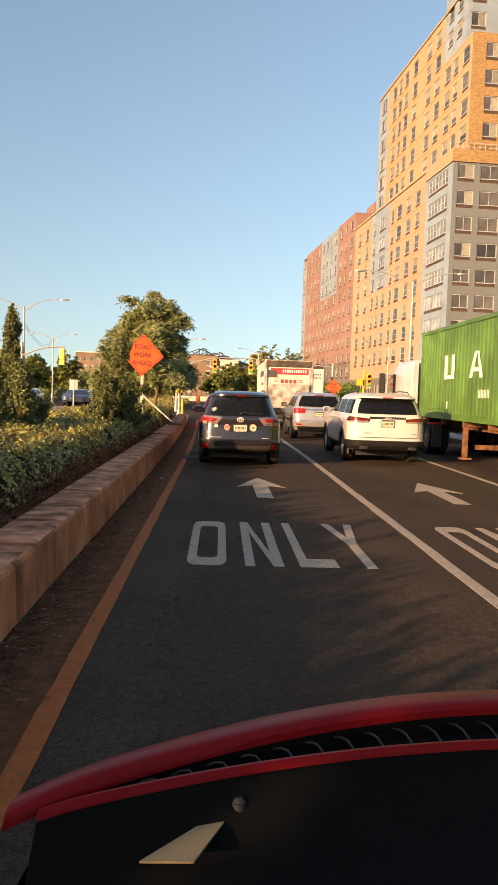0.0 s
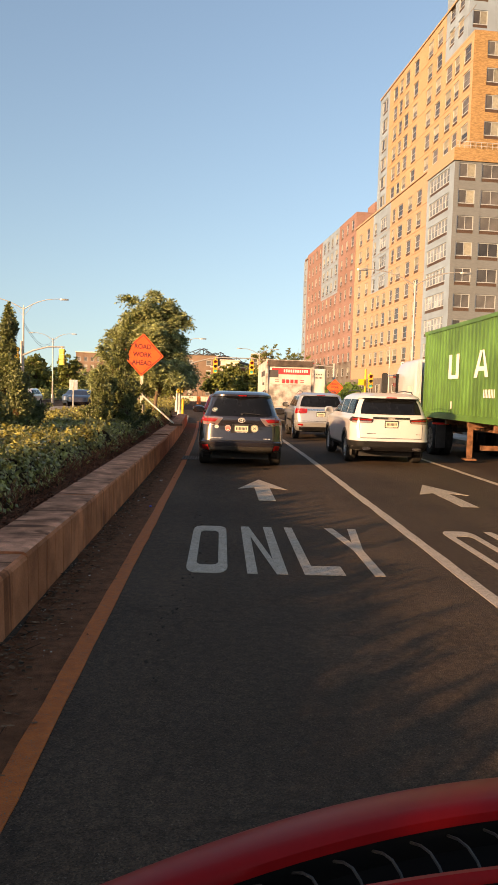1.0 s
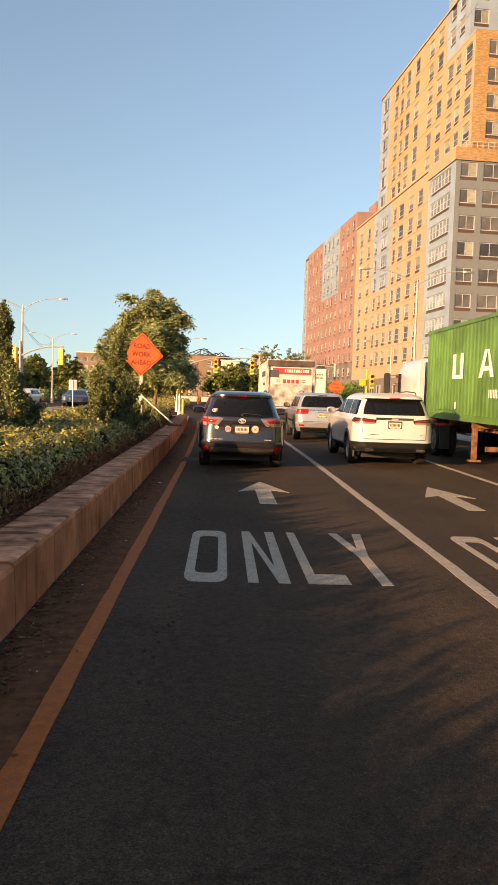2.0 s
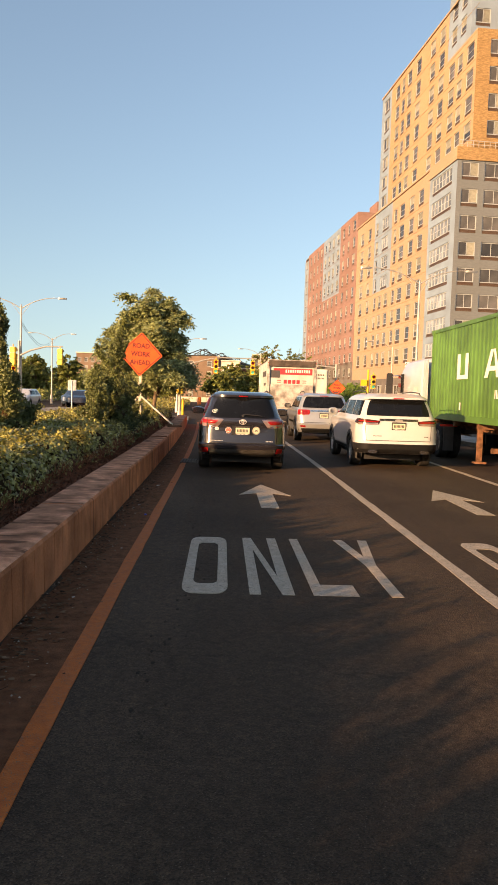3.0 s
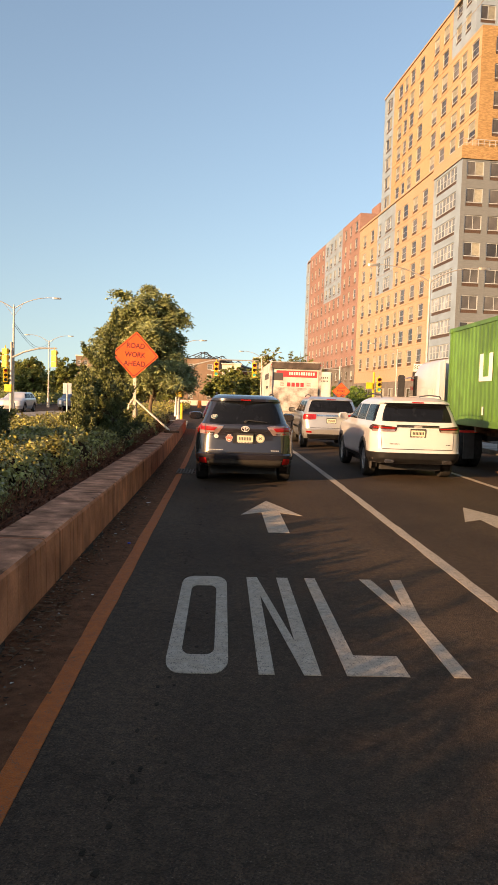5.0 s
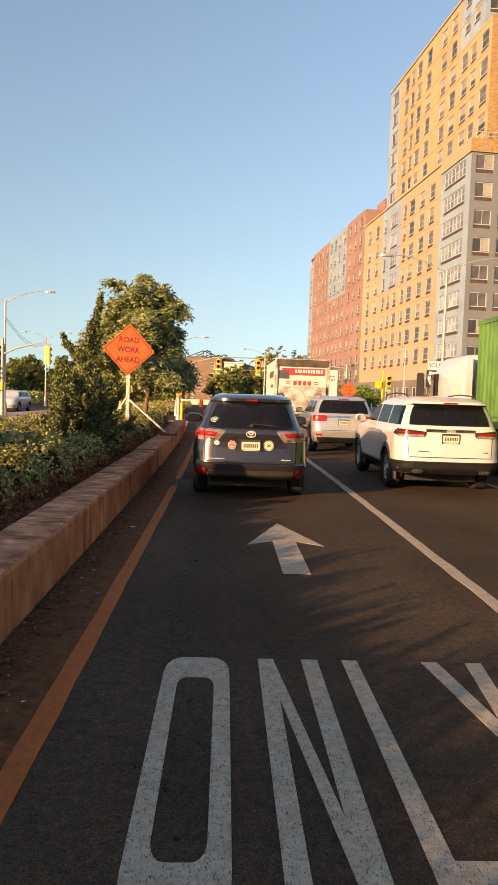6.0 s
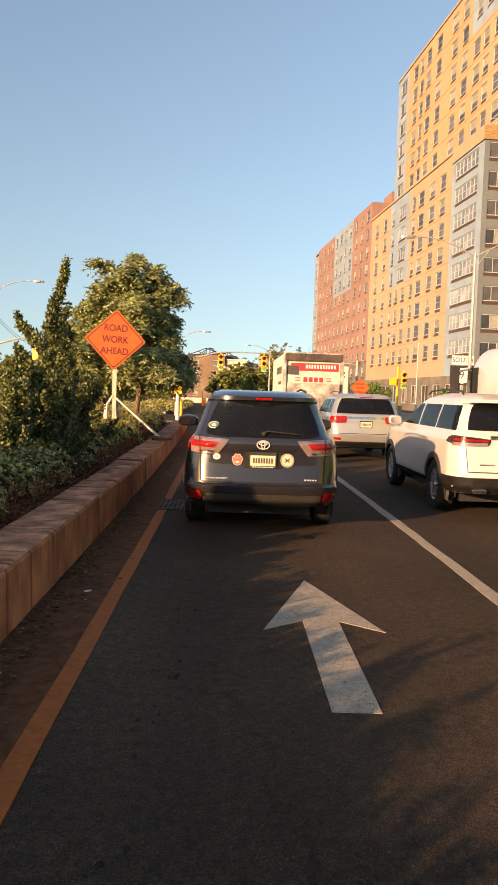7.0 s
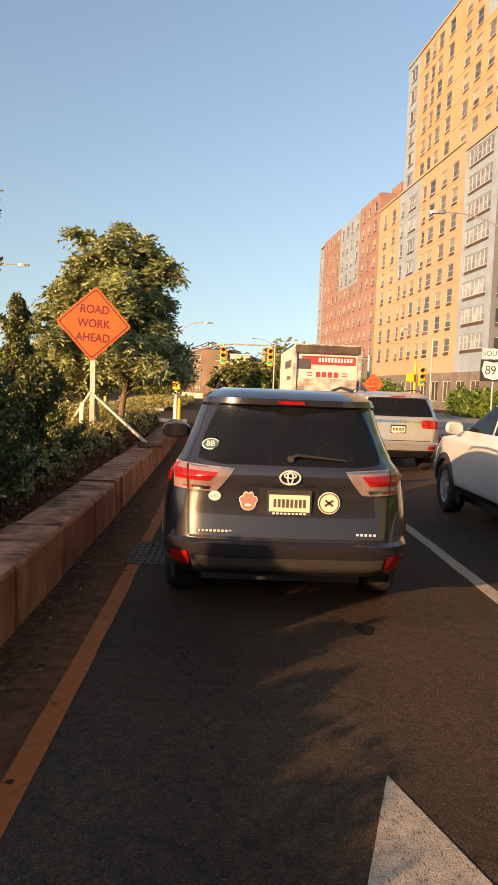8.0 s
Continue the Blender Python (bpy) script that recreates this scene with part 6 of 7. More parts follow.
# ---- road-work signs ----
def diamond_sign(x, y, z, turn, side, label, roll=0.0):
    """A diamond board with rounded corners, a dark border and its words, on a post."""
    ob = empty("road_sign", pose(x, y, z, 0, 0, turn), label, "road sign", "road work signs")
    bm = bmesh.new()
    h, r = side / 2, 0.05
    sq = []
    for cx, cz, a0 in ((h - r, h - r, 0), (-h + r, h - r, 90), (-h + r, -h + r, 180), (h - r, -h + r, 270)):
        sq += [(cx + r * math.cos(radians(a0 + a)), cz + r * math.sin(radians(a0 + a))) for a in (0, 30, 60, 90)]
    ca, sa = math.cos(radians(45 - roll)), math.sin(radians(45 - roll))
    rot = [(a * ca - b * sa, a * sa + b * ca) for a, b in sq]
    fr = [bm.verts.new((a, 0, b)) for a, b in rot]
    bk = [bm.verts.new((a, 0.012, b)) for a, b in rot]
    bm.faces.new(fr), bm.faces.new(bk[::-1])
    for k in range(16):
        bm.faces.new((fr[k], fr[(k + 1) % 16], bk[(k + 1) % 16], bk[k]))
    board = part("board", bm, M["orange_sign"], ob, "fluorescent orange diamond board")
    bm = bmesh.new()
    for s0, s1 in ((0.935, 0.890),):
        o = [bm.verts.new((a * s0, -0.0025, b * s0)) for a, b in rot]
        i = [bm.verts.new((a * s1, -0.0025, b * s1)) for a, b in rot]
        for k in range(16):
            bm.faces.new((o[k], o[(k + 1) % 16], i[(k + 1) % 16], i[k]))
    part("border", bm, M["sign_black"], board)
    for k, word in enumerate(("ROAD", "WORK", "AHEAD")):
        m = Matrix.Rotation(radians(roll), 4, "Y") @ Matrix.Translation((0, -0.0022, side * (0.265 - 0.265 * k))) @ Matrix.Rotation(radians(90), 4, "X")
        lettering("word", word, side * 0.215, m, M["sign_black"], board, 0.0002, 0.9, 0.006)
    return ob


SX, SY, SZ = -2.89, 27.3, 2.915
sg = diamond_sign(SX, SY, SZ, 5, 1.08, "orange diamond sign reading ROAD WORK AHEAD on a braced timber post", 2.6)
bm = bmesh.new()
box(bm, (0, 0.06, -1.33), (0.10, 0.09, 2.46))
part("post", bm, M["timber"], sg, "weathered white timber post")
for p, q in (((0.02, 0.0, -1.42), (1.16, -0.35, -2.40)), ((-0.03, 0.05, -1.40), (-0.72, 0.3, -2.5)), ((0.02, 0.12, -1.46), (0.12, 1.0, -2.5)), ((-0.2, 0.08, -1.62), (-0.22, 0.05, -2.5))):
    p, q = Vector(p), Vector(q)
    bm = bmesh.new()
    r = box(bm, (0, 0, 0), (0.10, 0.045, (q - p).length))
    bmesh.ops.transform(bm, matrix=Matrix.Translation((p + q) / 2) @ (q - p).to_track_quat("Z", "Y").to_matrix().to_4x4(), verts=r)
    part("brace", bm, M["timber"], sg)
for c, size, turn in (((1.22, -0.36, -2.435), (0.46, 0.18, 0.06), 20), ((1.26, -0.18, -2.435), (0.36, 0.11, 0.06), -12), ((1.04, -0.42, -2.39), (0.34, 0.09, 0.05), 40)):
    boxpart("foot_board", c, size, M["rust"], sg, "brown timber block on the wall", turn, 0.005)
s2 = diamond_sign(8.4, 56.0, 2.26, -4, 0.914, "orange diamond sign reading ROAD WORK AHEAD on a pale post")
bm = bmesh.new()
box(bm, (0, 0.06, -1.2), (0.08, 0.06, 2.1))
part("post", bm, M["timber"], s2)

rs = empty("route_sign", pose(9.92, 40.0, 0.15), "white SOUTH plate above a black route shield plate on a post", "road sign")
tubepart("post", (0, 0.05, 0), (0, 0.05, 3.45), 0.035, M["steel"], rs)
pl = boxpart("direction_plate", (0, 0, 3.24), (0.95, 0.012, 0.38), M["decal_white"], rs, bevel=0.004)
lettering("word", "SOUTH", 0.29, Matrix.Translation((0, -0.0075, 3.24)) @ Matrix.Rotation(radians(90), 4, "X"), M["decal_dark"], pl, 0.0005, 0.95, 0.004)
sh_ = boxpart("route_plate", (0, 0, 2.60), (1.05, 0.012, 0.82), M["black"], rs, bevel=0.004)
bm = bmesh.new()
o = [(0.0, -0.36), (0.34, -0.26), (0.47, 0.02), (0.38, 0.36), (0.0, 0.30), (-0.38, 0.36), (-0.47, 0.02), (-0.34, -0.26)]
f_ = [bm.verts.new((a, -0.010, 2.60 + b)) for a, b in o]
b_ = [bm.verts.new((a, -0.004, 2.60 + b)) for a, b in o]
bm.faces.new(f_)
for k in range(8):
    bm.faces.new((f_[k], f_[(k + 1) % 8], b_[(k + 1) % 8], b_[k]))
part("shield", bm, M["decal_white"], sh_)
lettering("digits", "89", 0.46, Matrix.Translation((-0.13, -0.0125, 2.60)) @ Matrix.Rotation(radians(90), 4, "X"), M["decal_dark"], sh_, 0.0005, 0.95, 0.004)

# ---- street lamps ----
def street_lamp(x, y, h, arms, label, up=0.7):
    ob = empty("street_lamp", pose(x, y, 0), label, "street lamp", "street lamps")
    bm = bmesh.new()
    tube(bm, (0, 0, 0), (0, 0, 0.9), 0.16, 0.13, 8), tube(bm, (0, 0, 0.9), (0, 0, h), 0.08, 0.05, 8), tube(bm, (0, 0, h), (0, 0, h + 0.1), 0.035, 0.02, 8)
    part("pole", bm, M["pole_paint"], ob, smooth=True)
    for a in arms:
        bm = bmesh.new()
        pts = [Vector((a * s, 0, h - 0.15 + up * (1 - (1 - s) ** 2.2))) for s in np.linspace(0, 1, 9)]
        bent_tube(bm, pts, 0.028, 0.02, 8)
        tube(bm, (a * 0.03, 0, h - 0.5), pts[2], 0.012, 0.012, 6)
        arm = part("arm", bm, M["pole_paint"], ob, smooth=True)
        sg_ = 1 if a > 0 else -1
        bm = bmesh.new()
        e = pts[-1]
        lo = [(0, 0.04), (0.12, 0.09), (0.3, 0.10), (0.46, 0.06), (0.52, 0.02)]
        up_ = [bm.verts.new((e.x + sg_ * s, w, e.z + 0.02)) for s, w in lo] + [bm.verts.new((e.x + sg_ * s, -w, e.z + 0.02)) for s, w in lo[::-1]]
        dn = [bm.verts.new((v.co.x, v.co.y * 0.8, e.z - 0.07)) for v in up_]
        bm.faces.new(up_), bm.faces.new(dn[::-1])
        for k in range(10):
            bm.faces.new((up_[k], up_[(k + 1) % 10], dn[(k + 1) % 10], dn[k]))
        part("lamp_head", bm, M["steel"], arm)
    return ob


street_lamp(9.25, 37.0, 7.3, (-2.35, 2.2), "double-armed grey street lamp on the pavement")
street_lamp(-12.3, 47.0, 6.5, (-2.4, 2.2), "double-armed grey street lamp across the median")
street_lamp(4.1, 85.0, 6.1, (-2.0, 1.7), "double-armed street lamp far up the road")
street_lamp(-3.6, 60.0, 5.3, (1.7,), "single-armed street lamp beyond the crossing")
street_lamp(15.6, 70.0, 6.3, (-2.0,), "single-armed street lamp in front of the flats")
street_lamp(-17.5, 78.0, 6.6, (-1.9, 1.9), "double-armed street lamp far across the road")
street_lamp(-16.0, 110.0, 7.2, (-1.9, 1.9), "double-armed street lamp far across the road")


# ---- traffic signals ----
def signal_head(parent, x, y, z, face=0, s=1.0, lit=True):
    bm = bmesh.new()
    for k in range(3):
        box(bm, (x, y, z - k * 0.33 * s), (0.32 * s, 0.2 * s, 0.31 * s), face, bevel=0.02)
    tube(bm, (x, y, z + 0.15 * s), (x, y, z + 0.32 * s), 0.03, 0.03, 8)
    hd = part("signal_head", bm, M["signal_yellow"], parent, "yellow three-lamp signal head", smooth=True)
    m = Matrix.Translation((x, y, 0)) @ Matrix.Rotation(radians(face), 4, "Z")
    for k, mt in enumerate((M["lens_red"], M["sig_amber"], M["sig_green"] if lit else M["sig_dark"])):
        bm = bmesh.new()
        tube(bm, m @ Vector((0, -0.1 * s, z - k * 0.33 * s)), m @ Vector((0, -0.112 * s, z - k * 0.33 * s)), 0.11 * s, 0.1 * s, 16)
        part("lens", bm, mt, hd)
        bm = bmesh.new()
        pr = []
        for a in np.linspace(radians(-20), radians(200), 9):
            pr.append([bm.verts.new(m @ Vector((0.125 * s * math.cos(a), yy, z - k * 0.33 * s + 0.125 * s * math.sin(a)))) for yy in (-0.1 * s, -0.3 * s)])
        for u, v in zip(pr, pr[1:]):
            bm.faces.new((u[0], u[1], v[1], v[0]))
        part("visor", bm, M["black"], hd)
    return hd


M["sig_amber"] = mat("amber_lens", (0.14, 0.055, 0.012), 0.25, vary=0.05)
M["sig_dark"] = mat("green_lens_unlit", (0.02, 0.06, 0.045), 0.3, vary=0.02)
M["sig_green"] = mat("green_lens_lit", (0.10, 0.62, 0.40), 0.3, vary=0.02, emit=0.3)

sp = empty("traffic_signal", pose(-2.78, 49.5, 0), "traffic signal pole with a curved mast arm at the median tip", "traffic signal", "traffic signals")
bm = bmesh.new()
tube(bm, (0, 0, 0), (0, 0, 3.6), 0.1, 0.07, 10), tube(bm, (0, 0, 0), (0, 0, 0.4), 0.17, 0.14, 8)
part("pole", bm, M["pole_paint"], sp, smooth=True)
bm = bmesh.new()
bent_tube(bm, [(0, 0, 3.2), (0.9, 0, 3.55), (1.9, 0, 3.83), (2.7, 0, 3.92), (4.9, 0, 3.92)], 0.055, 0.03, 8)
part("mast_arm", bm, M["pole_paint"], sp, smooth=True)
signal_head(sp, 2.28, -0.08, 3.62, s=0.9), signal_head(sp, 4.65, -0.08, 3.62, s=0.9)
bm = bmesh.new()
box(bm, (0.3, -0.06, 2.45), (0.62, 0.02, 0.24)), box(bm, (0.3, -0.06, 2.72), (0.5, 0.02, 0.22))
ns = part("name_sign", bm, M["green_sign"], sp, "green street name plates with plain bars")
bars("sign_bars", ns, 0.3, -0.073, 2.45, 0.45, 0.06, 6, M["decal_white"]), bars("sign_bars", ns, 0.3, -0.073, 2.72, 0.36, 0.06, 5, M["decal_white"])
boxpart("warning_plate", (0.28, -0.06, 2.15), (0.42, 0.02, 0.3), M["signal_yellow"], sp)
boxpart("pedestrian_signal", (0.0, -0.16, 1.75), (0.42, 0.2, 0.42), M["signal_yellow"], sp, bevel=0.02)

sl_ = empty("traffic_signal", pose(-12.3, 46.6, 0), "yellow traffic signals on a mast arm across the median", "traffic signal", "traffic signals")
bm = bmesh.new()
tube(bm, (0, 0, 0), (0, 0, 4.4), 0.11, 0.08, 10)
part("pole", bm, M["pole_paint"], sl_, smooth=True)
bm = bmesh.new()
bent_tube(bm, [(0, 0, 3.5), (0.7, 0, 3.85), (1.6, 0, 4.1), (2.6, 0, 4.12)], 0.06, 0.04, 8)
part("mast_arm", bm, M["pole_paint"], sl_, smooth=True)
signal_head(sl_, 2.45, 0, 3.85, 168, 1.0, False), signal_head(sl_, -0.35, 0, 3.85, 160, 1.1, False), signal_head(sl_, -0.3, -0.1, 2.75, 20, 0.8, False)
boxpart("pedestrian_signal", (-0.1, -0.2, 1.75), (0.42, 0.2, 0.42), M["signal_yellow"], sl_, bevel=0.02)

sr_ = empty("traffic_signal", pose(9.9, 52.0, 0.15), "traffic signal with a pedestrian head by the pavement", "traffic signal", "traffic signals")
tubepart("pole", (0, 0, 0), (0, 0, 3.4), 0.07, M["signal_yellow"], sr_)
signal_head(sr_, 0.35, -0.05, 2.9, 0, 1.0)
boxpart("pedestrian_signal", (-0.3, -0.1, 2.5), (0.42, 0.2, 0.42), M["signal_yellow"], sr_, bevel=0.02)
sc_ = empty("traffic_signal", pose(5.6, 62.0, 0), "far traffic signal hung over the road", "traffic signal", "traffic signals")
tubepart("pole", (3.6, 0, 0), (3.6, 0, 4.3), 0.09, M["pole_paint"], sc_)
tubepart("mast_arm", (3.6, 0, 4.0), (0, 0, 4.3), 0.05, M["pole_paint"], sc_)
signal_head(sc_, 0.2, -0.05, 4.0, 0, 0.95)

for x, y, h in ((-2.4, 46.2, 1.05), (-5.6, 45.0, 1.05)):
    b = tagged(part("bollard", (lambda q: (tube(q, (0, 0, 0), (0, 0, h - 0.06), 0.075, 0.075, 14), tube(q, (0, 0, h - 0.06), (0, 0, h), 0.075, 0.03, 14), q)[2])(bmesh.new()), M["bollard_yellow"], smooth=True), "yellow steel bollard at the median tip", "bollard", "bollards")
    b.matrix_world = pose(x, y, 0.14)

# overhead wires on the far side
for k, (z0, z1) in enumerate(((5.6, 5.2), (5.45, 5.0))):
    bm = bmesh.new()
    bent_tube(bm, [Vector((-12.3 - s * 5.2, 47 + s * 31, z0 + (z1 + 1.2 - z0) * s - 0.9 * math.sin(s * math.pi))) for s in np.linspace(0, 1, 9)], 0.012, 0.012, 5)
    tagged(part("overhead_wire", bm, M["black"]), "thin dark overhead wire between the lamp posts", "wire")

bm = bmesh.new()
slab(bm, [(-8.6, 40.2), (-7.9, 44.5), (-9.2, 52.0), (-10.5, 60.0), (-13.0, 60.0), (-14.0, 45.0), (-10.6, 39.8)], -0.05, 0.15)
tagged(part("traffic_island", bm, M["sidewalk"]), "pale concrete traffic island across the median", "traffic island", kind="structure")
ks = empty("median_sign", pose(-10.2, 52.0, 0.15), "small white sign plate on a pale post", "road sign")
tubepart("post", (0, 0, 0), (0, 0, 2.0), 0.045, M["steel"], ks)
bm = bmesh.new()
slab(bm, [(-0.28, 0), (-0.2, -0.012), (0.2, -0.012), (0.28, 0), (0.28, 0.012), (-0.28, 0.012)], 1.35, 2.05)
part("plate", bm, M["frame_white"], ks)

# ---- beyond the crossing ----
strip("median_far", -8.5, -3.2, 62, 120, -0.1, 0.16, M["sidewalk"], "raised concrete median beyond the crossing", "pavement", 4)


def bush_row(x0, x1, y0, y1, z0, h, n, material, leaf, label, seed, name="bush"):
    """A ragged band of shrubs as one mass."""
    rng = np.random.default_rng(seed)
    th = empty(name, pose(0, 0, z0), label, "shrubs", kind="stuff")
    p = np.stack([rng.uniform(x0, x1, n), rng.uniform(y0, y1, n), rng.uniform(0, 1, n) ** 0.7], 1)
    hh = np.array([h * (0.75 + 0.45 * noise.noise(Vector((a * 0.8, b * 0.8, seed)))) for a, b in p[:, :2]])
    p[:, 2] *= hh
    leaf_cloud("leaf_mass", p, np.tile([0, -0.4, 0.7], (n, 1)), leaf, material, th, seed=seed)
    return th


bush_row(-8.0, -3.8, 64, 90, 0.16, 0.75, 9000, M["hedge_leaf"], 0.14, "low green shrubs on the far median", 41)
bush_row(11.5, 14.0, 72, 120, 0.15, 3.0, 26000, M["bamboo_leaf"], 0.30, "tall bright green screen planting in front of the flats", 42)
bush_row(18.0, 21.0, 60, 74, 0.15, 2.6, 9000, M["bamboo_leaf"], 0.26, "bright green bushes by the flats", 43)
bush_row(-26, -20, 60, 150, 0.15, 1.6, 9000, M["far_leaf"], 0.3, "low shrubs along the far pavement", 44)
bush_row(-80, -12, 150, 162, 0.0, 6.0, 26000, M["far_leaf"], 0.5, "far line of low trees across the carriageway", 45)
spots = random.Random(19)
for k in range(15):
    x, y = -20 - spots.uniform(0, 30), 78 + k * 5.5 + spots.uniform(-2, 2)
    tree(x, y, spots.uniform(4.6, 7.2), spots.uniform(4.0, 6.0), 100 + k, M["far_leaf"], 0.34, 2600, "leafy street tree far across the carriageway", -0.02, 0.14, 0.28, "far street trees", ratio=0.5)
for x, y, h, w in ((-0.5, 104, 5.0, 5.0), (3.6, 108, 5.2, 5.5), (-7.5, 112, 6.0, 5.0), (9.0, 150, 11.5, 9.0), (15.0, 156, 12.0, 10.0), (2.5, 160, 8.0, 6.0), (-9.5, 96, 4.6, 4.0), (-6.0, 84, 4.4, 3.2)):
    tree(x, y, h, w, 130 + int(x * 3 + y), M["far_leaf"], 0.36, 4200, "rounded leafy tree far up the road", 0.0, 0.16, 0.25, "far trees", ratio=0.5)
for x, y in ((-4.6, 66), (-6.2, 70), (-5.2, 76)):
    tree(x, y, 3.6, 2.4, 170 + int(y), M["far_leaf"], 0.2, 2200, "slim young tree on the far median", 0.16, 0.05, 0.35, "median trees", ratio=0.5)


def far_block(x, y, w, d, h, material, floors, cols, label, turn=0.0):
    """A building far off: walls with window openings, parapet, roof."""
    ob = empty("building", pose(x, y, 0, 0, 0, turn), label, "building", "far buildings")
    st_ = (h - 0.8) / floors
    panel(ob, 0, w, 0, h, [((k + 0.5) * w / cols, min(1.3, w / cols * 0.5), 1) for k in range(cols)], [(h - 1.2 - st_ * k, st_ * 0.55) for k in range(floors)], material, 0.0, "end", ac=False)
    panel(ob, 0, d, 0, h, [((k + 0.5) * d / max(1, int(d / 4)), 1.3, 1) for k in range(int(d / 4))], [(h - 1.2 - st_ * k, st_ * 0.55) for k in range(floors)], material, 0.0, "front", ac=False)
    boxpart("wall", (w - 0.1, d / 2, h / 2), (0.2, d, h - 0.01), material, ob)
    boxpart("wall", (w / 2, d - 0.1, h / 2), (w - 0.2, 0.2, h - 0.01), material, ob)
    boxpart("roof", (w / 2, d / 2, h - 0.2), (w - 0.3, d - 0.3, 0.2), M["roof"], ob)
    boxpart("cornice", (w / 2, -0.1, h + 0.06), (w + 0.3, 0.4, 0.25), M["far_white"], ob)
    return ob


far_block(-1.2, 185, 58, 14, 10.5, M["far_brick"], 4, 14, "brick apartment building at the end of the road", 79.5)
far_block(-2.7, 171, 15, 10, 7.2, M["far_red"], 2, 6, "low red brick building at the end of the road", -3)
far_block(-0.5, 168, 4.2, 1.8, 8.7, M["far_white"], 2, 2, "white rendered building far up the road", -3)
far_block(7.9, 205, 4.2, 9, 12.2, M["far_cream"], 3, 2, "cream rendered building far behind the trees")
far_block(12.4, 208, 10, 12, 10.5, M["far_brick"], 4, 6, "brick building far behind the trees")
far_block(-39, 200, 12, 14, 11.0, M["far_brick"], 5, 7, "brown brick building far across the road")
far_block(-72, 170, 16, 12, 7.5, M["far_white"], 2, 5, "pale low building far across the road")
far_block(-56, 190, 9, 10, 6.0, M["far_brick"], 2, 3, "low brick building far across the road")
trusses = empty("roof_frames", pose(-1.2, 185, 10.6, 0, 0, 79.5), "dark steel roof frames on the far brick building", "roof frames")
for k in range(9):
    bm = bmesh.new()
    y0, wide, top = 0.6 + 1.1 * (k % 2), 8.0 - 1.5 * (k % 3), 1.5 + 0.5 * math.sin(k * 1.9)
    foot, ridge, far = Vector((5.8 * k, y0, 0)), Vector((5.8 * k, y0 + wide / 2, top)), Vector((5.8 * k, y0 + wide, 0))
    for p, q in ((foot, ridge), (ridge, far), (foot, far), (ridge, (foot + far) / 2), ((foot + ridge) / 2, (foot + far) / 2), ((far + ridge) / 2, (foot + far) / 2), (ridge, ridge + Vector((5.0, 0, 0)))):
        tube(bm, p, q, 0.10, 0.10, 5)
    part("truss", bm, M["black"], trusses)

fence = empty("fence", pose(0, 0, 0), "low white concrete barrier with a dark fence above, beyond the crossing", "fence", kind="structure")
for k in range(10):
    bm = bmesh.new()
    for xx in (-9.0 + k * 1.6, ):
        slab(bm, [(xx, 122.0), (xx + 1.57, 122.0), (xx + 1.57, 122.35), (xx, 122.35)], 0, 0.8)
    part("barrier_block", bm, M["far_white"], fence)
for k in range(20):
    tubepart("fence_post", (-9 + k * 0.82, 123, 0), (-9 + k * 0.82, 123, 1.9), 0.035, M["black"], fence, n=6)
tubepart("fence_rail", (-9, 123, 1.85), (6.6, 123, 1.85), 0.03, M["black"], fence, n=6)
for x, y in ((-1.6, 98), (-3.1, 100), (0.2, 101)):
    b = tagged(part("traffic_drum", (lambda q: (lathe(q, (0, 0, 0), [(0.001, 0), (0.28, 0), (0.26, 0.3), (0.25, 0.6), (0.23, 0.95), (0.001, 0.97)], 14), bmesh.ops.rotate(q, cent=(0, 0, 0), matrix=Matrix.Rotation(radians(-90), 3, "Y"), verts=q.verts), q)[2])(bmesh.new()), M["cone_orange"], smooth=True), "orange plastic traffic drum by the road works", "traffic drum", "traffic drums")
    b.matrix_world = pose(x, y, 0)

# forecourt by the flats
fc = empty("forecourt_wall", pose(0, 0, 0), "low grey planter wall in front of the flats", "wall", kind="structure")
boxpart("planter_wall", (12.5, 71.5, 0.6), (4.5, 0.3, 0.9), M["sidewalk"], fc)
boxpart("planter_wall", (10.9, 95, 0.5), (0.3, 46, 0.7), M["sidewalk"], fc)
tp = tagged(part("totem_sign", (lambda q: (box(q, (0, 0, 1.2), (0.5, 0.12, 2.4), bevel=0.03), q)[1])(bmesh.new()), M["far_white"]), "slim white totem sign by the pavement", "sign")
tp.matrix_world = pose(9.6, 66, 0.15)
for k, (x, y) in enumerate(((8.9, 57.5), (10.4, 57.8))):
    pl = tagged(part("sign_post", (lambda q: (tube(q, (0, 0, 0), (0, 0, 1.3), 0.03, 0.03, 8), q)[1])(bmesh.new()), M["frame_white"], smooth=True), "slim pale post on the pavement", "post", "posts")
    pl.matrix_world = pose(x, y, 0.15 if x > 9.2 else 0)

# ---- a plain unseen wall, added to close the street behind and darken reflections ----
bm = bmesh.new()
box(bm, (-2, -46, 4.5), (90, 0.4, 9.0))
tagged(part("wall_south", bm, M["brown_brick"]), "plain unseen brick wall, added to close the street behind", "wall", kind="structure")

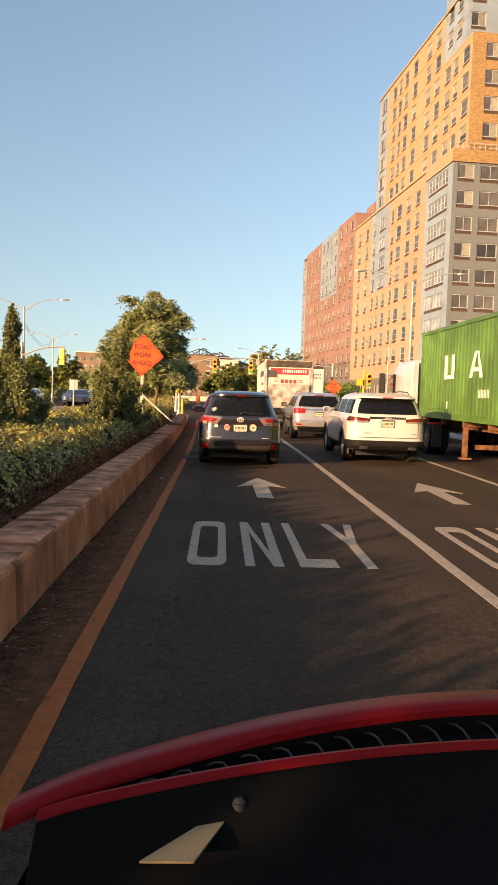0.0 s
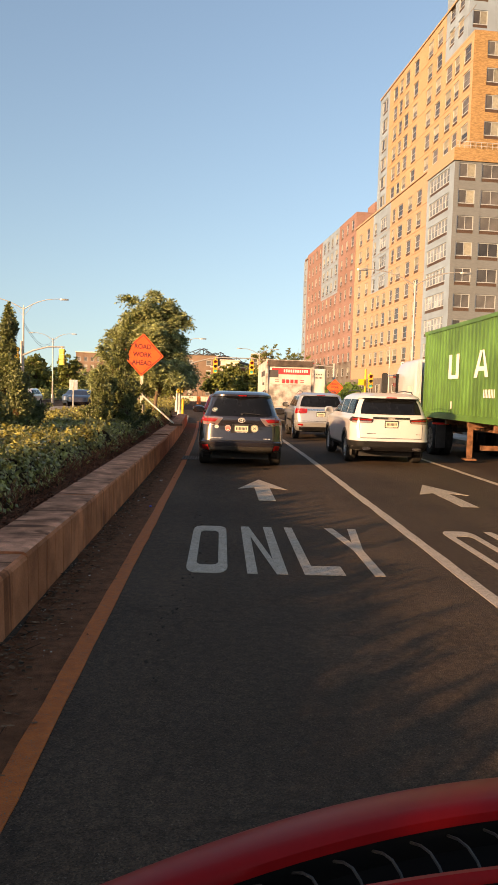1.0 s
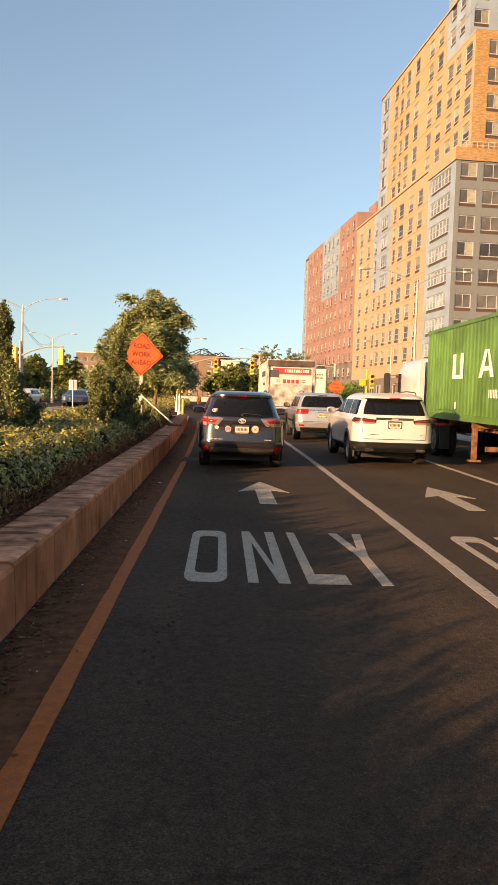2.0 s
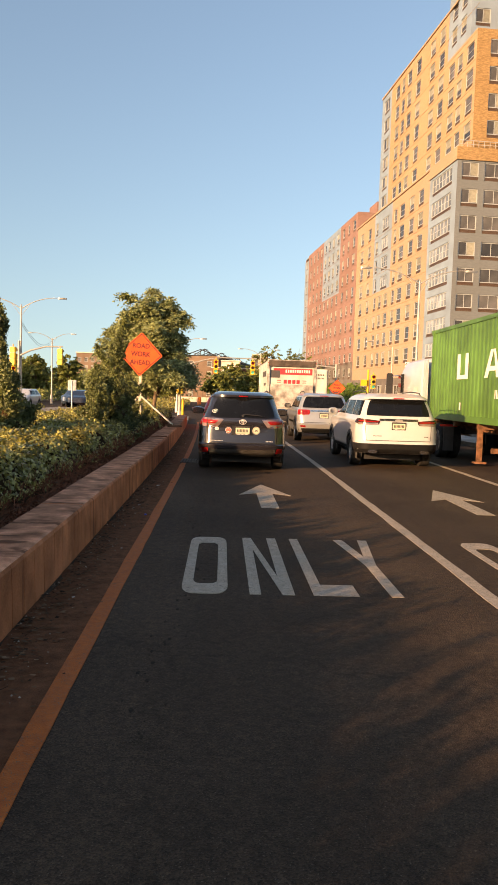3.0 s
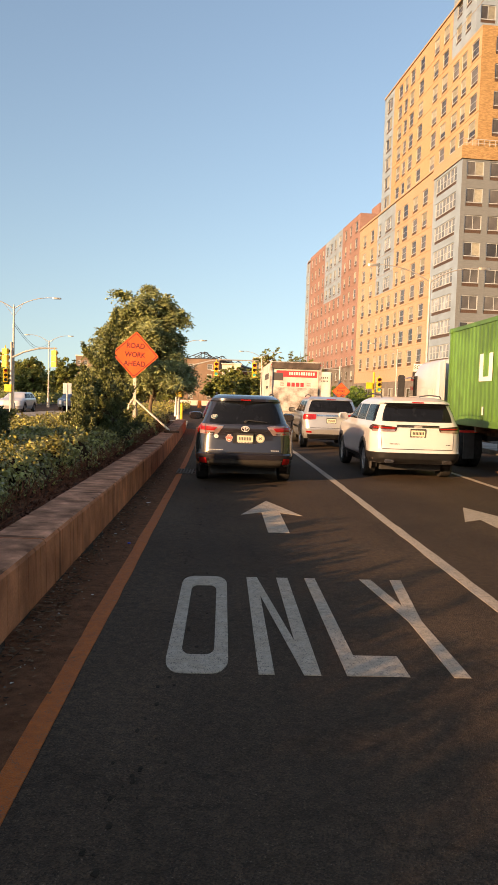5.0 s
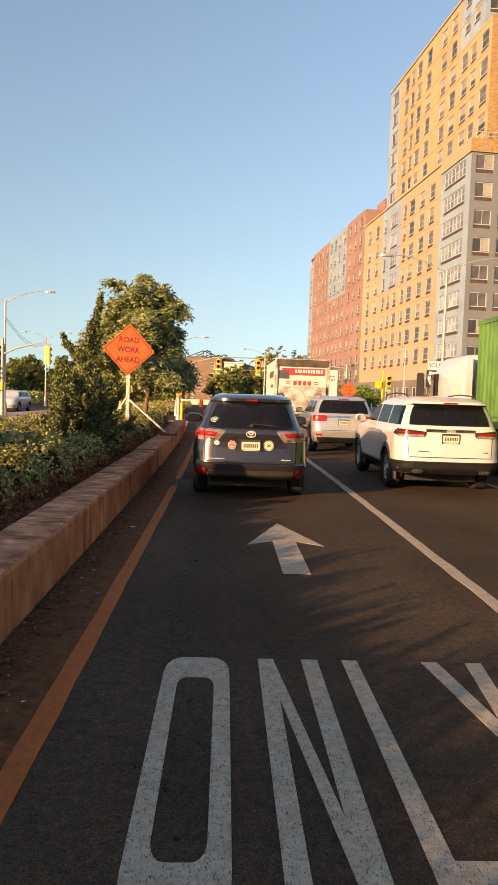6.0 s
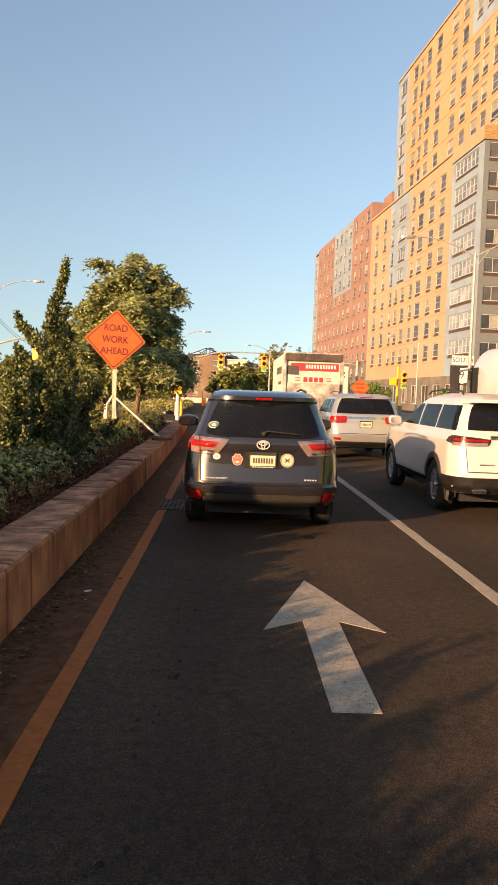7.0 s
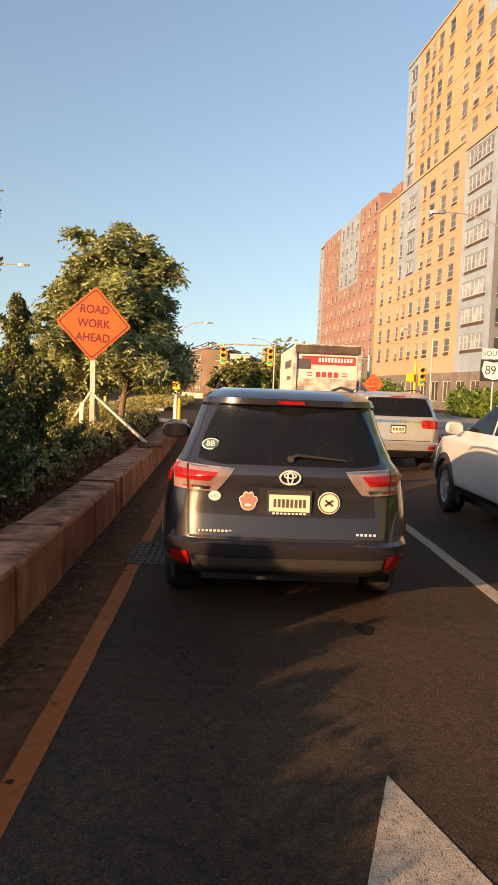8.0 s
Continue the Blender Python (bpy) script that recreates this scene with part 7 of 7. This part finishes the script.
# ---- the red car that carries the view ----
M["card"] = mat("buff_card", (0.20, 0.155, 0.085), 0.8, vary=0.05)
M["slat_gray"] = mat("slat_plastic", (0.012, 0.010, 0.009), 0.6, vary=0.1)
own = empty("red_car", pose(0.60, 0.15, 0), "glossy red car with a black slatted cowl grille", "car")
bm = bmesh.new()
STN = [(-2.3, 0.62, 0.95), (-2.2, 0.86, 1.0), (0.55, 0.90, 1.03), (1.0, 0.90, 1.03), (1.2, 0.90, 1.02), (1.4, 0.90, 0.98), (1.6, 0.88, 0.93), (1.8, 0.84, 0.86), (1.95, 0.78, 0.78), (2.1, 0.66, 0.66), (2.2, 0.5, 0.5)]
rings = []
for y, w, top in STN:
    row = [(-w * 0.97, 0.28), (-w, 0.45)] + [(-w, 0.45 + (top - 0.45) * k) for k in (0.35, 0.7, 1.0)]
    row += [(-x, z) for x, z in row[::-1]]
    rings.append([bm.verts.new((x, y, z)) for x, z in row])
for i, (u, v) in enumerate(zip(rings, rings[1:])):
    for k in range(9):
        c = (u[k].co + u[k + 1].co + v[k].co + v[k + 1].co) / 4
        if k != 4 and not (abs(c.x) > 0.6 and math.hypot(c.y - 1.45, c.z - 0.34) < 0.36):
            bm.faces.new((u[k], u[k + 1], v[k + 1], v[k]))
bm.faces.new(rings[-1]), bm.faces.new(rings[0][::-1])
part("body", bm, M["car_red"], own, smooth=True)


def cross_line(yc, bow, z, x):
    """A line across the bonnet, bowed forwards in the middle and rolled down at the wings."""
    return Vector((x, yc - bow * x * x, z - 0.30 * max(0.0, abs(x) - 0.80) ** 1.5 - 0.012 * x * x))


def skin(name, lines, label="", material=None, parent=None, half=0.90):
    bm = bmesh.new()
    grid = [[bm.verts.new(cross_line(*ln, x)) for x in np.linspace(-half, half, 49)] for ln in lines]
    for a, b in zip(grid, grid[1:]):
        for k in range(48):
            bm.faces.new((a[k], a[k + 1], b[k + 1], b[k]))
    return part(name, bm, material or M["car_red"], parent or own, label, smooth=True)


skin("bonnet", [(1.583, 0.42, 1.138), (1.585, 0.42, 1.150), (1.592, 0.42, 1.156), (1.605, 0.42, 1.158), (1.63, 0.43, 1.156), (1.665, 0.44, 1.150), (1.71, 0.45, 1.125), (1.78, 0.46, 1.08), (1.9, 0.47, 0.99), (2.05, 0.48, 0.87), (2.2, 0.5, 0.72), (2.27, 0.5, 0.55), (2.28, 0.5, 0.32)], "red bonnet with a raised rear edge")
skin("cowl_rim", [(1.454, 0.27, 1.138), (1.456, 0.27, 1.146), (1.461, 0.27, 1.150), (1.468, 0.27, 1.149), (1.472, 0.27, 1.130)], "", None, None, 0.86)
grl = skin("cowl_grille", [(1.470, 0.27, 1.130), (1.475, 0.27, 1.105), (1.53, 0.34, 1.095), (1.582, 0.42, 1.105), (1.585, 0.42, 1.138)], "black slatted cowl grille", M["dash_black"], None, 0.86)
for k in range(33):
    x = -0.80 + k * 0.05
    lean = -0.085 * (x / 0.8) if abs(x) > 0.06 else 0.0
    bm = bmesh.new()
    pts = []
    for q in (0, 0.25, 0.5, 0.75, 1):
        yc, bow = 1.474 + (1.586 - 1.474) * q, 0.27 + 0.15 * q
        pts.append(cross_line(yc, bow, 1.126 + 0.012 * math.sin(q * math.pi), x - lean * q ** 1.6 * 0.6))
    bent_tube(bm, pts, 0.0020, 0.0020, 5)
    part("slat", bm, M["slat_gray"], grl, smooth=True)
skin("dashboard", [(-2.15, 0.0, 0.98), (0.3, 0.0, 1.0), (1.2, 0.1, 1.04), (1.40, 0.27, 1.09), (1.455, 0.27, 1.138)], "", M["dash_black"], None, 0.86)
# wiper pivot and the pale corner of a card under it
bm = bmesh.new()
tube(bm, (-0.59, 1.33, 1.06), (-0.59, 1.335, 1.110), 0.011, 0.011, 16), tube(bm, (-0.59, 1.335, 1.110), (-0.59, 1.336, 1.116), 0.010, 0.006, 16)
part("wiper_pivot", bm, M["black"], own, smooth=True)
bm = bmesh.new()
slab(bm, [(-0.72, 1.22), (-0.65, 1.22), (-0.605, 1.322), (-0.622, 1.327)], 1.092, 1.095)
part("card", bm, M["card"], own, "pale buff card")
for sy in (1.45, -1.35):
    for sx in (-1, 1):
        wheel(own, sx * 0.80, sy, 0.33, 0.22, M["rim"], side=sx)
for sx in (-1, 1):
    bm = bmesh.new()
    box(bm, (sx * 0.5, 2.2, 0.56), (0.26, 0.12, 0.12), bevel=0.03)
    part("headlamp", bm, M["lens_clear"], own)
boxpart("underbody", (0, 0, 0.42), (1.25, 4.3, 0.36), M["black"], own)

# ---- litter in the gutter ----
M["grit"] = mat("stone_grit", (0.34, 0.29, 0.24), 0.9, vary=0.2, island=0.7)
M["cap_blue"] = mat("plastic_blue", (0.03, 0.06, 0.45), 0.4, vary=0.05)
rng_l = random.Random(6)
bm = bmesh.new()
for k in range(3600):
    y = rng_l.uniform(3.5, 30)
    x = -1.42 + bend(y) + abs(rng_l.gauss(0, 0.17))
    s = rng_l.uniform(0.006, 0.026)
    a = rng_l.uniform(0, math.pi)
    z = 0.008 + rng_l.uniform(0, 0.012)
    vs = [bm.verts.new((x + s * math.cos(a + q), y + s * math.sin(a + q) * 0.6, z + rng_l.uniform(0, 0.01))) for q in (0, 1.4, 3.1, 4.6)]
    bm.faces.new(vs)
tagged(part("leaf_litter", bm, M["litter"]), "dry brown leaves scattered in the gutter", "leaf litter", kind="stuff")
for x, y, s in ((-1.12, 14.6, 0.035), (-1.25, 12.0, 0.014), (-1.2, 12.3, 0.02), (-1.05, 9.3, 0.012), (-1.3, 21.5, 0.02), (-1.18, 7.4, 0.012)):
    bm = bmesh.new()
    o = [(s * math.cos(a) * rng_l.uniform(0.6, 1.25), s * 0.75 * math.sin(a) * rng_l.uniform(0.6, 1.25)) for a in np.linspace(0.4, 6.4, 7)]
    f_ = [bm.verts.new((a, b, 0.006 + 0.25 * abs(a) * (a > 0))) for a, b in o]
    b_ = [bm.verts.new((v.co.x, v.co.y, v.co.z - 0.003)) for v in f_]
    bm.faces.new(f_), bm.faces.new(b_[::-1])
    for q in range(7):
        bm.faces.new((f_[q], f_[(q + 1) % 7], b_[(q + 1) % 7], b_[q]))
    b = tagged(part("litter_scrap", bm, M["decal_white"]), "small white scrap of litter on the asphalt", "litter", "scraps of litter")
    b.matrix_world = pose(x, y, 0.003)
bm = bmesh.new()
slab(bm, [(0.07 * math.cos(a) * (1 + 0.25 * math.sin(3 * a)), 0.12 * math.sin(a)) for a in np.linspace(0, 2 * math.pi, 14)[:-1]], -0.01, 0.004)
b = tagged(part("tar_patch", bm, M["tar"]), "dark tar blot on the asphalt", "tar blot")
b.matrix_world = pose(1.0, 17.2, 0)

# pale grit and chips lying in the dirt, thickest against the wall
bm = bmesh.new()
for k in range(500):
    y = rng_l.uniform(3.0, 32)
    x = -1.42 + bend(y) + abs(rng_l.gauss(0, 0.2))
    r = rng_l.uniform(0.003, 0.011)
    if x < -0.98 + bend(y):
        vs = [bm.verts.new((x + r * math.cos(a) * rng_l.uniform(0.7, 1.3), y + r * math.sin(a) * rng_l.uniform(0.7, 1.3), 0.002)) for a in (0.3, 1.9, 3.4, 4.9)]
        top = bm.verts.new((x, y, 0.004 + r))
        for q in range(4):
            bm.faces.new((vs[q], vs[(q + 1) % 4], top))
tagged(part("gutter_grit", bm, M["grit"]), "pale grit and small chips lying in the gutter dirt", "grit", kind="stuff")

# dry twigs along the foot of the wall, and a trail of oil drips in the lane
bm = bmesh.new()
for k in range(420):
    y = rng_l.uniform(3.0, 30)
    x = -1.40 + bend(y) + abs(rng_l.gauss(0, 0.13))
    a, ln = rng_l.uniform(0, math.pi), rng_l.uniform(0.03, 0.13)
    p = Vector((x, y, 0.012))
    q = p + Vector((ln * math.cos(a), ln * math.sin(a), rng_l.uniform(0.0, 0.02)))
    if q.x > -1.42 + bend(y):
        tube(bm, p, q, 0.0028, 0.0016, 4, False)
tagged(part("gutter_twigs", bm, M["litter"]), "dry twigs and stalks lying in the gutter", "twigs", kind="stuff")
bm = bmesh.new()
for k in range(120):
    y = rng_l.uniform(5.0, 17.4)
    x = -0.30 + 0.08 * math.sin(y * 0.9) + rng_l.gauss(0, 0.07)
    s = rng_l.uniform(0.004, 0.016)
    slab(bm, [(x + s * math.cos(a) * rng_l.uniform(0.6, 1.3), y + 1.8 * s * math.sin(a) * rng_l.uniform(0.6, 1.3)) for a in np.linspace(0, 5.4, 7)], -0.01, 0.003)
tagged(part("oil_drips", bm, M["oil"]), "dark trail of dried oil drips on the asphalt", "oil stain", kind="stuff")
bm = bmesh.new()
lathe(bm, (0, 0, 0), [(0.001, 0.0), (0.016, 0.0), (0.017, 0.012), (0.013, 0.016), (0.001, 0.016)], 14)
bmesh.ops.rotate(bm, cent=(0, 0, 0), matrix=Matrix.Rotation(radians(-90), 3, "Y"), verts=bm.verts)
cap = tagged(part("bottle_cap", bm, M["cap_blue"], smooth=True), "small blue plastic bottle cap in the gutter", "bottle cap")
cap.matrix_world = pose(-1.02, 11.45, 0.005)
